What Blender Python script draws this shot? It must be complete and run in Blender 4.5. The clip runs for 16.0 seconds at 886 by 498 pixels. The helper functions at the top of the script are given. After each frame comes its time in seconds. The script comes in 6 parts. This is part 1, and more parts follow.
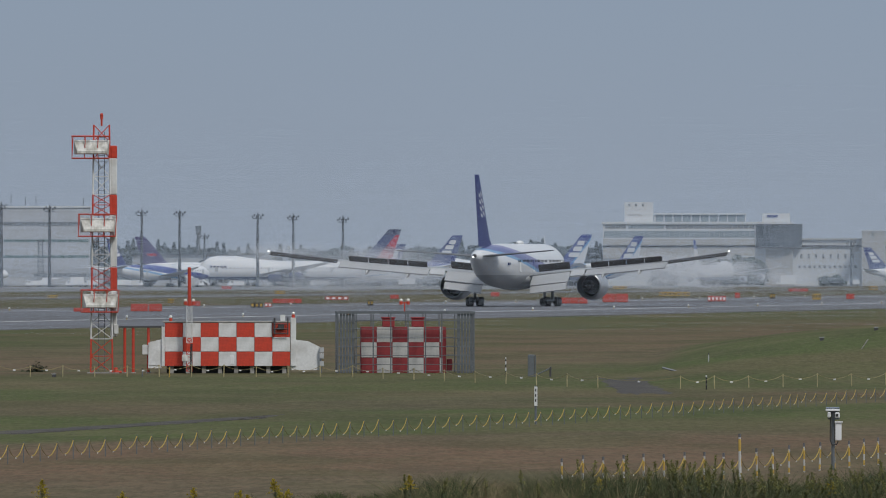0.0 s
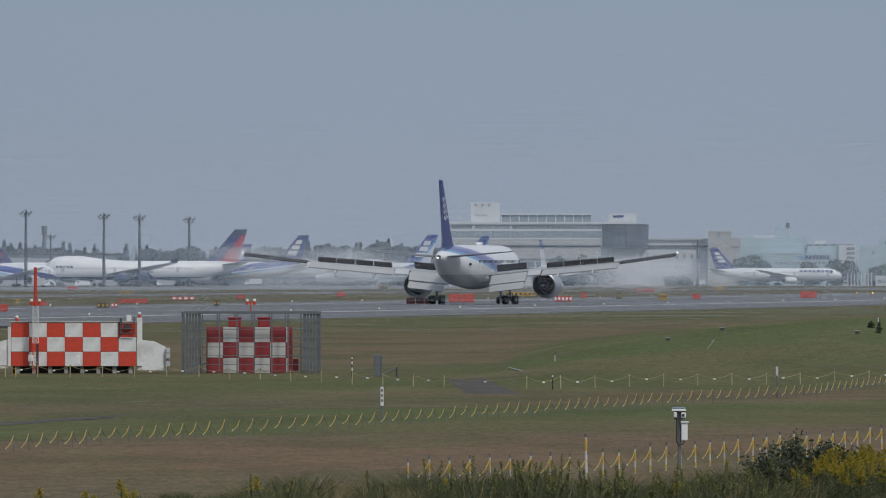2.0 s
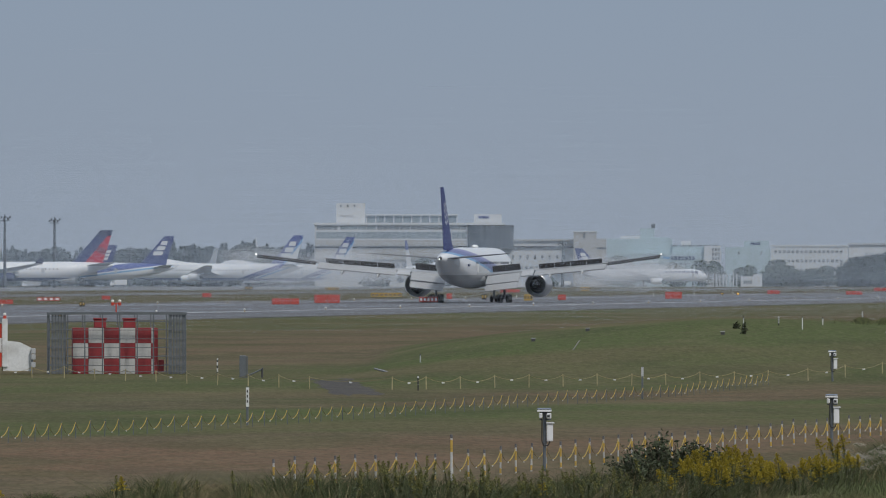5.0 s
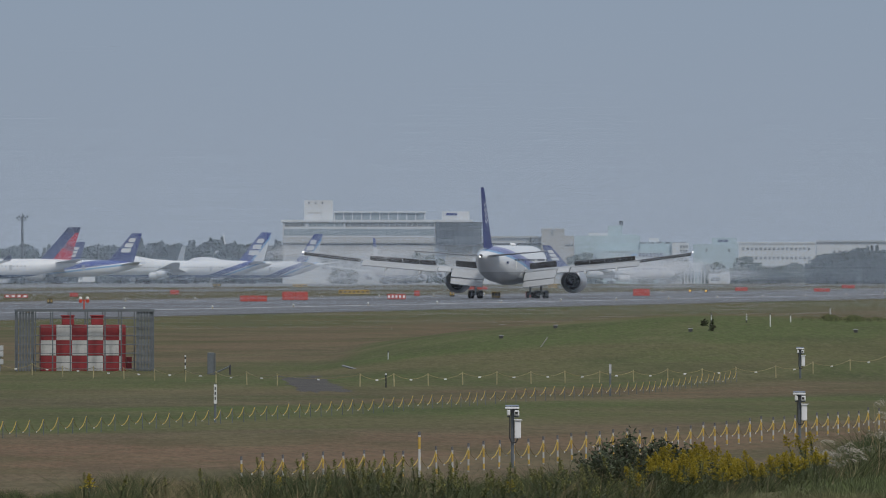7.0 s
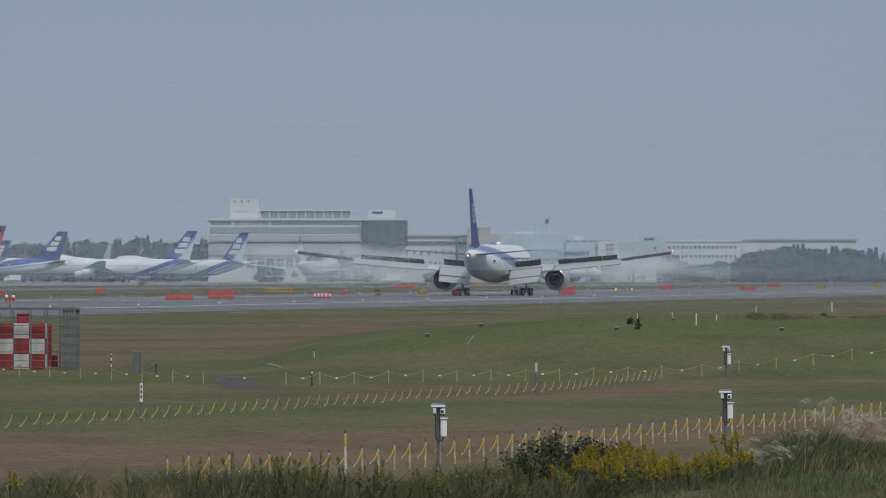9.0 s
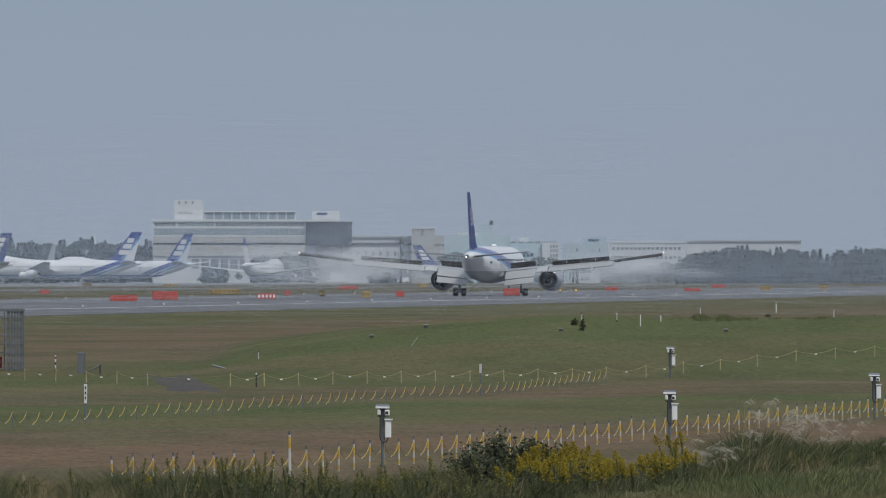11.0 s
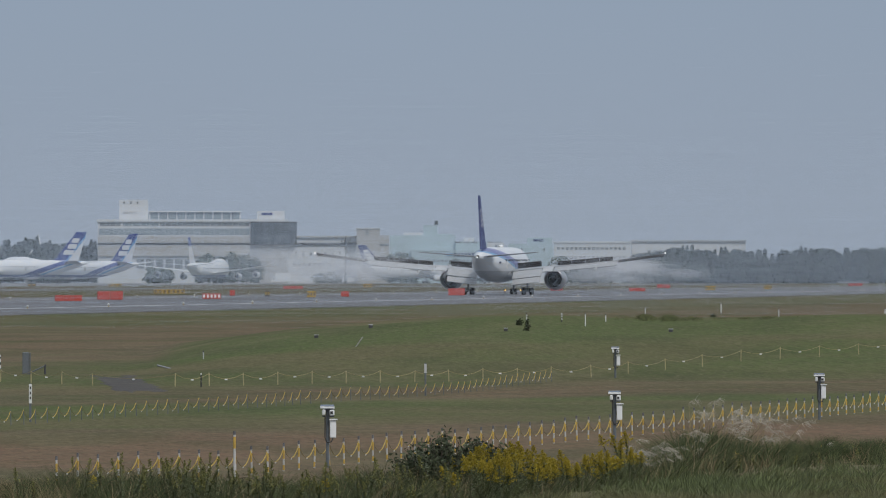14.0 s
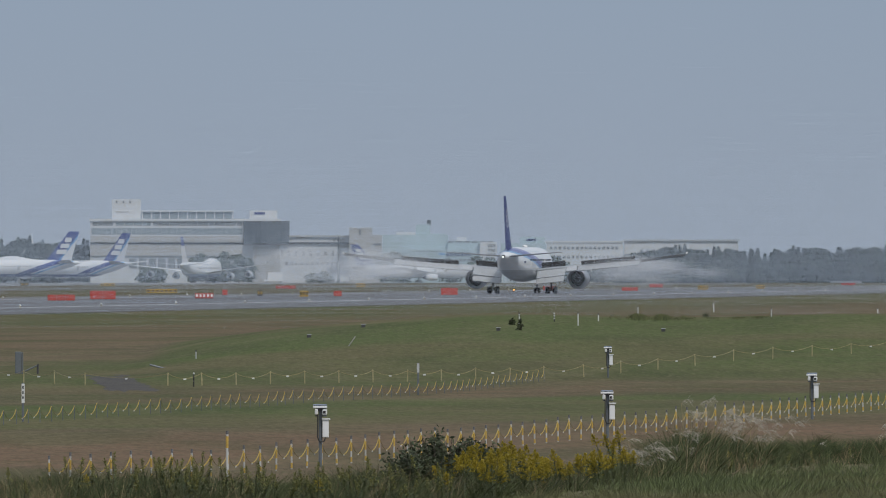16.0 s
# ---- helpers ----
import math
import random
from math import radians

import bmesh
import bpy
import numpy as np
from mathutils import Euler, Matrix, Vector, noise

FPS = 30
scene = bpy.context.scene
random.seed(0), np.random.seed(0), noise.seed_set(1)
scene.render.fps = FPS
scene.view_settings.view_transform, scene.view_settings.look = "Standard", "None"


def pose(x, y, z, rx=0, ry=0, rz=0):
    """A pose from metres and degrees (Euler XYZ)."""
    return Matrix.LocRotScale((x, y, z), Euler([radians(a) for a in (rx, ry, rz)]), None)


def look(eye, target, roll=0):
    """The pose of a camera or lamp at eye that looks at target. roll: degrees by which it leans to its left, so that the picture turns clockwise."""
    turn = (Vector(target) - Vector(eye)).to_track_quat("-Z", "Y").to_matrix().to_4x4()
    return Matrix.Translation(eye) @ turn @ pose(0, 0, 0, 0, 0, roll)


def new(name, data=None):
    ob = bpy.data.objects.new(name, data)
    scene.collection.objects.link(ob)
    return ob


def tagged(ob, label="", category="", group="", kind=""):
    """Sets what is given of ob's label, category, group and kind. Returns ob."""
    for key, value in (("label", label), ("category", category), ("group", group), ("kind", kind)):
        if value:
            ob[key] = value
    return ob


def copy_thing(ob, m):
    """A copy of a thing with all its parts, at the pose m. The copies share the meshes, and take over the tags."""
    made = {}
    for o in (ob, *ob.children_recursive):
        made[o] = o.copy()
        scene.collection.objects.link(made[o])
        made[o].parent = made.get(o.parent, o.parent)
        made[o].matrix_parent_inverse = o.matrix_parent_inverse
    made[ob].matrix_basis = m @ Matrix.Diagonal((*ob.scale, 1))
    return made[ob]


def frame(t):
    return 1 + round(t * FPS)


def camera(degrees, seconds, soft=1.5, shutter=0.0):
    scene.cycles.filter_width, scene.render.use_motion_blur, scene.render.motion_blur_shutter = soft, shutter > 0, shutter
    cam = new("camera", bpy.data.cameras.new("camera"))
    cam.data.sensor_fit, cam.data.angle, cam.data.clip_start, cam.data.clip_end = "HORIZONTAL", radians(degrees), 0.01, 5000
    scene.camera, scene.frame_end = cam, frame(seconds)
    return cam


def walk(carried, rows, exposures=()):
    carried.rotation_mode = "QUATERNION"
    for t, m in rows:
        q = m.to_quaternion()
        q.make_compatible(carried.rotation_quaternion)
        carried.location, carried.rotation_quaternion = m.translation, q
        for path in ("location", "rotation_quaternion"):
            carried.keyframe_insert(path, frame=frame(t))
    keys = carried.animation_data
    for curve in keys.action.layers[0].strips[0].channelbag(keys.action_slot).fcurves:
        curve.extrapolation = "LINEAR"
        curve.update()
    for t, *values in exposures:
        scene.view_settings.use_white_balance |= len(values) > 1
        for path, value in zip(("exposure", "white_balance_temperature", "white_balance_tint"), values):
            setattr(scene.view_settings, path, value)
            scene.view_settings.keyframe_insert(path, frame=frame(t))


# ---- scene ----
# Bearings and elevations are written in steps of 1/20000 radian, ranges in metres.
STEP, EYE, LEVEL, AXIS = 20000.0, 5.37, 475.0, 784.0


def spot(b, r):
    """The place on the plan at bearing b and range r."""
    a = (b - AXIS) / STEP
    return r * math.sin(a), r * math.cos(a)


def height(e, r):
    """The height of elevation e at range r."""
    return EYE - (e - LEVEL) / STEP * r


def sight(turn, tilt):
    """The camera turned by so many steps to the right, its picture lowered by tilt steps."""
    a, p = turn / STEP, (LEVEL - 441 + tilt) / STEP
    return look((0, 0, EYE), (math.sin(a) * 100, math.cos(a) * 100, EYE + 100 * math.tan(p)))


PAN = [(0, 0, 0), (0.5, 81, 0), (1, 173, 0), (1.5, 233, 0), (2, 272, 0.2), (2.5, 309, 0.6), (3, 341, 0.7), (3.5, 391, 0.9),
       (4, 438, 1.6), (4.5, 482, 2), (4.7, 495, 2), (6.8, 560, -3.5), (7, 567, -3.6), (7.5, 582, -3.4), (8, 607, -3.6), (8.5, 657, -5.2),
       (9, 698, -6.5), (9.5, 730, -6), (12, 823, -3.9), (12.5, 836, -4), (13, 859, -4), (13.5, 879, -4),
       (14, 894, -4.3), (14.5, 898, -4.4), (15, 904, -4.2), (15.5, 905.5, -4.6), (16, 907, -5.2)]
cam = camera(math.degrees(2 * math.atan(784 / STEP)), 16.0, soft=1.05)
walk(cam, [(t, sight(b, e)) for t, b, e in PAN], [(0, 0.0), (5, 0.0), (9, 0.04), (12, 0.09), (16, 0.11)])

# ---- sky and sun: thin high overcast, sun high behind and to the right ----
SUN_AZ, SUN_EL = radians(152), radians(46)
world = bpy.data.worlds.new("hazy_sky")
scene.world = world
world.use_nodes = True
wn, wl = world.node_tree.nodes, world.node_tree.links
wn.clear()
sky = wn.new("ShaderNodeTexSky")
sky.sky_type, sky.sun_disc = "NISHITA", False
sky.sun_elevation, sky.sun_rotation = SUN_EL, SUN_AZ
sky.air_density, sky.dust_density = 1.0, 3.0
clear = wn.new("ShaderNodeVectorMath")
clear.operation = "SCALE"
clear.inputs["Scale"].default_value = 0.06
wl.new(sky.outputs[0], clear.inputs[0])
coord = wn.new("ShaderNodeTexCoord")
split = wn.new("ShaderNodeSeparateXYZ")
wl.new(coord.outputs["Generated"], split.inputs[0])
ramp = wn.new("ShaderNodeValToRGB")  # overcast: brighter towards the zenith
ramp.color_ramp.elements[0].position, ramp.color_ramp.elements[0].color = 0.0, (0.302, 0.352, 0.430, 1)
ramp.color_ramp.elements[1].position, ramp.color_ramp.elements[1].color = 1.0, (0.64, 0.70, 0.79, 1)
low = ramp.color_ramp.elements.new(0.025)
low.color = (0.274, 0.342, 0.440, 1)
wl.new(split.outputs["Z"], ramp.inputs[0])
veil = wn.new("ShaderNodeTexNoise")
veil.inputs["Scale"].default_value, veil.inputs["Detail"].default_value = 9.0, 3.0
wl.new(coord.outputs["Generated"], veil.inputs["Vector"])
thin = wn.new("ShaderNodeMapRange")
thin.inputs["To Min"].default_value, thin.inputs["To Max"].default_value = 0.86, 0.96
wl.new(veil.outputs[0], thin.inputs[0])
cover = wn.new("ShaderNodeMix")
cover.data_type = "RGBA"
wl.new(thin.outputs[0], cover.inputs["Factor"])
wl.new(clear.outputs[0], cover.inputs["A"])
wl.new(ramp.outputs[0], cover.inputs["B"])
back = wn.new("ShaderNodeBackground")
back.inputs["Strength"].default_value = 1.0
wl.new(cover.outputs["Result"], back.inputs[0])
wout = wn.new("ShaderNodeOutputWorld")
wl.new(back.outputs[0], wout.inputs[0])
sun = new("sun", bpy.data.lights.new("sun", "SUN"))
sun.data.energy, sun.data.angle, sun.data.color = 1.9, radians(10), (1.0, 0.95, 0.88)
sd = Vector((math.sin(SUN_AZ) * math.cos(SUN_EL), math.cos(SUN_AZ) * math.cos(SUN_EL), math.sin(SUN_EL)))
sun.matrix_world = look(sd * 900, (0, 0, 0))


# ---- materials ----
def leafy(name, color, spread, share=0.45):
    """Thin foliage that lets part of the light through."""
    m = mat(name, color, 0.85, vary=0.25, scale=0.3, spread=spread)
    n, l = m.node_tree.nodes, m.node_tree.links
    b, out = n["Principled BSDF"], n["Material Output"]
    tr, mx = n.new("ShaderNodeBsdfTranslucent"), n.new("ShaderNodeMixShader")
    mx.inputs[0].default_value = share
    l.new(b.inputs["Base Color"].links[0].from_socket, tr.inputs[0])
    l.new(b.outputs[0], mx.inputs[1])
    l.new(tr.outputs[0], mx.inputs[2])
    l.new(mx.outputs[0], out.inputs[0])
    return m


def mat(name, color, rough=0.6, metal=0.0, vary=0.12, scale=1.0, bump=0.0, stretch=(1, 1, 1), coat=0.0, spread=0.0, second=None, second_scale=0.3, glow=0.0):
    """A surface with grain and stains at two scales, in the object's metres; second: a colour for broad patches."""
    m = bpy.data.materials.new(name)
    m.use_nodes = True
    n, l = m.node_tree.nodes, m.node_tree.links
    b = n["Principled BSDF"]
    b.inputs["Roughness"].default_value, b.inputs["Metallic"].default_value = rough, metal
    b.inputs["Coat Weight"].default_value = coat
    tc = n.new("ShaderNodeTexCoord")
    mp = n.new("ShaderNodeMapping")
    mp.inputs["Scale"].default_value = stretch
    l.new(tc.outputs["Object"], mp.inputs[0])
    fine, broad = n.new("ShaderNodeTexNoise"), n.new("ShaderNodeTexNoise")
    fine.inputs["Scale"].default_value, fine.inputs["Detail"].default_value = scale * 4, 6
    broad.inputs["Scale"].default_value, broad.inputs["Detail"].default_value = scale * second_scale, 4
    for t in (fine, broad):
        l.new(mp.outputs[0], t.inputs["Vector"])
    mul = n.new("ShaderNodeMapRange")
    mul.inputs["From Min"].default_value, mul.inputs["From Max"].default_value = 0.3, 0.7
    mul.inputs["To Min"].default_value, mul.inputs["To Max"].default_value = 1 - vary, 1 + vary
    l.new(fine.outputs[0], mul.inputs[0])
    mix = n.new("ShaderNodeMix")
    mix.data_type = "RGBA"
    mix.inputs["A"].default_value = (*color, 1)
    mix.inputs["B"].default_value = (*(second or [c * (1 - vary) for c in color]), 1)
    sh = n.new("ShaderNodeMapRange")
    sh.inputs["From Min"].default_value, sh.inputs["From Max"].default_value = 0.42, 0.62
    l.new(broad.outputs[0], sh.inputs[0])
    l.new(sh.outputs[0], mix.inputs["Factor"])
    out = n.new("ShaderNodeVectorMath")
    out.operation = "SCALE"
    l.new(mix.outputs["Result"], out.inputs[0])
    if spread:
        info = n.new("ShaderNodeNewGeometry")
        r = n.new("ShaderNodeMapRange")
        r.inputs["To Min"].default_value, r.inputs["To Max"].default_value = 1 - spread, 1 + spread
        l.new(info.outputs["Random Per Island"], r.inputs[0])
        prod = n.new("ShaderNodeMath")
        prod.operation = "MULTIPLY"
        l.new(mul.outputs[0], prod.inputs[0])
        l.new(r.outputs[0], prod.inputs[1])
        l.new(prod.outputs[0], out.inputs["Scale"])
    else:
        l.new(mul.outputs[0], out.inputs["Scale"])
    l.new(out.outputs[0], b.inputs["Base Color"])
    if bump:
        bp = n.new("ShaderNodeBump")
        bp.inputs["Strength"].default_value, bp.inputs["Distance"].default_value = 0.6, bump
        l.new(fine.outputs[0], bp.inputs["Height"])
        l.new(bp.outputs[0], b.inputs["Normal"])
    if glow:
        b.inputs["Emission Color"].default_value = (*color, 1)
        b.inputs["Emission Strength"].default_value = glow
    return m


M = dict(
    white=mat("white_aircraft_paint", (0.72, 0.73, 0.74), 0.35, vary=0.05, scale=0.4, coat=0.2),
    dirty_white=mat("weathered_white_paint", (0.62, 0.63, 0.63), 0.6, vary=0.10, scale=2, bump=0.002, second=(0.50, 0.50, 0.49), second_scale=0.5),
    red=mat("aviation_red_paint", (0.50, 0.045, 0.02), 0.55, vary=0.15, scale=2, bump=0.002, second=(0.42, 0.05, 0.03)),
    dull_red=mat("faded_dark_red_paint", (0.24, 0.025, 0.03), 0.6, vary=0.15, scale=2, second=(0.19, 0.025, 0.03)),
    grey=mat("light_grey_metal_paint", (0.42, 0.43, 0.44), 0.45, vary=0.10, scale=0.8),
    flap=mat("pale_grey_flap_paint", (0.34, 0.35, 0.36), 0.5, vary=0.08, scale=0.8),
    wing=mat("wing_grey_paint", (0.29, 0.30, 0.31), 0.45, vary=0.10, scale=0.8),
    # tailplane grey darkened to carry the shade of its underside
    tailplane=mat("tailplane_shade_grey", (0.13, 0.135, 0.145), 0.5, vary=0.1, scale=0.8),
    dark=mat("dark_grey_metal", (0.06, 0.06, 0.065), 0.5, vary=0.2, scale=1),
    spoiler=mat("dull_grey_composite", (0.075, 0.072, 0.07), 0.7, vary=0.2, scale=1),
    # near-black colour stands in for shade under the outer wing
    aileron=mat("underside_shade_dark", (0.04, 0.04, 0.042), 0.7, vary=0.2, scale=1),
    rubber=mat("black_rubber", (0.018, 0.018, 0.018), 0.85, vary=0.2, scale=5),
    steel=mat("galvanised_steel", (0.14, 0.155, 0.168), 0.5, 0.3, vary=0.15, scale=3),
    chrome=mat("bare_aluminium", (0.55, 0.56, 0.58), 0.3, 0.8, vary=0.08, scale=1),
    blue=mat("deep_blue_paint", (0.018, 0.032, 0.17), 0.45, vary=0.08, scale=0.5),
    sky_blue=mat("light_blue_paint", (0.11, 0.30, 0.55), 0.35, vary=0.08, scale=0.5),
    purple=mat("deep_purple_paint", (0.05, 0.035, 0.13), 0.4, vary=0.08, scale=0.5),
    crimson=mat("crimson_paint", (0.42, 0.02, 0.045), 0.4, vary=0.08, scale=0.5),
    navy=mat("navy_paint", (0.02, 0.035, 0.11), 0.4, vary=0.08, scale=0.5),
    orange=mat("faded_red_board", (0.40, 0.065, 0.05), 0.7, vary=0.2, scale=0.6, second=(0.32, 0.07, 0.055)),
    yellow=mat("yellow_paint", (0.46, 0.30, 0.06), 0.55, vary=0.15, scale=4),
    black=mat("black_paint", (0.03, 0.03, 0.03), 0.6, vary=0.2, scale=2),
    glass=mat("dark_window_glass", (0.05, 0.06, 0.07), 0.12, vary=0.1, scale=0.2),
    # distant panes: colour lightened to imitate haze in front of them
    far_glass=mat("haze_paled_window", (0.15, 0.17, 0.19), 0.3, vary=0.2, scale=0.2),
    asphalt=mat("runway_asphalt", (0.118, 0.122, 0.135), 0.9, vary=0.15, scale=0.12, second=(0.088, 0.09, 0.096), second_scale=0.15, stretch=(1, 1, 1)),
    lamp=mat("white_navigation_light", (1, 0.97, 0.9), 0.3, vary=0.0, glow=3.5),
    amber=mat("amber_signal_light", (1, 0.45, 0.08), 0.3, vary=0.0, glow=4.0),
    lamp_lens=mat("clear_lamp_glass", (0.75, 0.75, 0.72), 0.2, vary=0.05),
)


# ---- mesh helpers ----
def mesh(name, bm, material, smooth=False):
    bmesh.ops.recalc_face_normals(bm, faces=bm.faces)
    me = bpy.data.meshes.new(name)
    bm.to_mesh(me)
    bm.free()
    for mm in material if isinstance(material, (list, tuple)) else [material]:
        me.materials.append(mm)
    if smooth:
        me.polygons.foreach_set("use_smooth", [True] * len(me.polygons))
    return me


def part(name, bm, material, parent, label="", smooth=False):
    ob = new(name, mesh(name, bm, material, smooth))
    ob.parent = parent
    return tagged(ob, label) if label else ob


def thing(name, label, category, m=None, group="", kind=""):
    ob = new(name)
    ob.empty_display_size = 0.1
    if m is not None:
        ob.matrix_basis = m
    return tagged(ob, label, category, group, kind)


def solid(name, bm, material, label, category, m=None, group="", kind="", smooth=False):
    ob = new(name, mesh(name, bm, material, smooth))
    if m is not None:
        ob.matrix_basis = m
    return tagged(ob, label, category, group, kind)


def box(bm, x0, y0, z0, x1, y1, z1, bevel=0.0):
    m = Matrix.Translation(((x0 + x1) / 2, (y0 + y1) / 2, (z0 + z1) / 2)) @ Matrix.Diagonal((abs(x1 - x0), abs(y1 - y0), abs(z1 - z0), 1))
    vs = bmesh.ops.create_cube(bm, size=1, matrix=m)["verts"]
    if bevel:
        es = list({e for v in vs for e in v.link_edges})
        bmesh.ops.bevel(bm, geom=es, offset=bevel, segments=1, affect="EDGES")
    return bm


def rod(bm, a, b, r, r2=None, n=8):
    a, b = Vector(a), Vector(b)
    d = b - a
    m = Matrix.Translation((a + b) / 2) @ d.to_track_quat("Z", "Y").to_matrix().to_4x4()
    bmesh.ops.create_cone(bm, cap_ends=True, segments=n, radius1=r, radius2=r if r2 is None else r2, depth=d.length, matrix=m)
    return bm


def loft(rings, close=True):
    bm = bmesh.new()
    rows = [[bm.verts.new(p) for p in ring] for ring in rings]
    for a, b in zip(rows, rows[1:]):
        n = len(a)
        for i in range(n):
            bm.faces.new((a[i], a[(i + 1) % n], b[(i + 1) % n], b[i]))
    if close:
        bm.faces.new(rows[0])
        bm.faces.new(rows[-1])
    return bm


def B():
    return bmesh.new()


def facing(b, r, z=0.0, turn=0.0):
    """A pose at bearing b and range r whose +y looks away from the eye."""
    x, y = spot(b, r)
    return pose(x, y, z, 0, 0, -math.degrees((b - AXIS) / STEP) + turn)
# ---- ground ----
RUN_AZ, RUN_P = (4450 - AXIS) / STEP, 278.0  # heading of the runway, distance of its centre line from the eye
AHEAD = Vector((math.sin(RUN_AZ), math.cos(RUN_AZ), 0))
SIDE = Vector((math.cos(RUN_AZ), -math.sin(RUN_AZ), 0))  # to the right of the runway heading


def ease(a, b, x):
    t = min(1, max(0, (x - a) / (b - a)))
    return t * t * (3 - 2 * t)


def ground_z(x, y):
    r = math.hypot(x, y)
    b = math.atan2(x, y) * STEP + AXIS
    z = -0.9 * ease(2300, 3900, r) - 1.3 * ease(3900, 4950, r)
    # grassy mound beyond the fences
    u = min(1.0, max(0.0, (b - 0.25 * (r - 600) - 1140) / 650))
    crest = 2.3 * (1 - (1 - u) ** 2.2) * (1 + 0.04 * math.sin(b / 90))
    z += crest * ease(500, 655, r) * (1 - ease(690, 860, r))
    z += 0.16 * noise.noise((x * 0.07, y * 0.035, 5)) * ease(440, 520, r) * (1 - ease(690, 860, r)) * ease(1200, 1500, b)
    z += 0.05 * noise.noise((x * 0.05, y * 0.03, 0)) * (1 - ease(700, 1000, r))
    # bank on which the eye stands
    z += 3.75 * (1 - ease(20, 190, r))
    return z


def build_ground():
    radii = [0.01, 8, 20, 40, 70, 110, 150, 190] + [200 + 4 * i for i in range(175)] + [900 + 30 * i for i in range(37)] + [2010 + 60 * i for i in range(50)]
    steps = [-2400 + 40 * i for i in range(160)]
    vs, fs = [], []
    for r in radii:
        for b in steps:
            x, y = spot(b, r) if r > 1 else (0.0, -4.0)
            vs.append((x, y, ground_z(x, y)))
    n = len(steps)
    for i in range(len(radii) - 1):
        for j in range(n - 1):
            fs.append((i * n + j, i * n + j + 1, (i + 1) * n + j + 1, (i + 1) * n + j))
    # the rest of the plain, behind and beside the eye
    k = len(vs)
    m = 40
    a0, a1 = (steps[-1] - AXIS) / STEP, (steps[0] - AXIS) / STEP + 2 * math.pi
    for r in radii[:8] + radii[8::6] + [radii[-1]]:
        for j in range(m):
            a = a0 + (a1 - a0) * j / (m - 1)
            vs.append((r * math.sin(a), r * math.cos(a) - (4 if r < 1 else 0), ground_z(r * math.sin(a0), r * math.cos(a0)) if j == 0 else 3.75 * (1 - ease(20, 190, r)) - 2.2 * ease(2300, 4950, r)))
    rows = 8 + len(radii[8::6]) + 1
    for i in range(rows - 1):
        for j in range(m - 1):
            fs.append((k + i * m + j, k + i * m + j + 1, k + (i + 1) * m + j + 1, k + (i + 1) * m + j))
    me = bpy.data.meshes.new("ground")
    me.from_pydata(vs, [], fs)
    me.polygons.foreach_set("use_smooth", [True] * len(me.polygons))
    me.materials.append(turf())
    tagged(new("ground", me), "mown airfield grass with dry brown streaks", "ground", kind="structure")


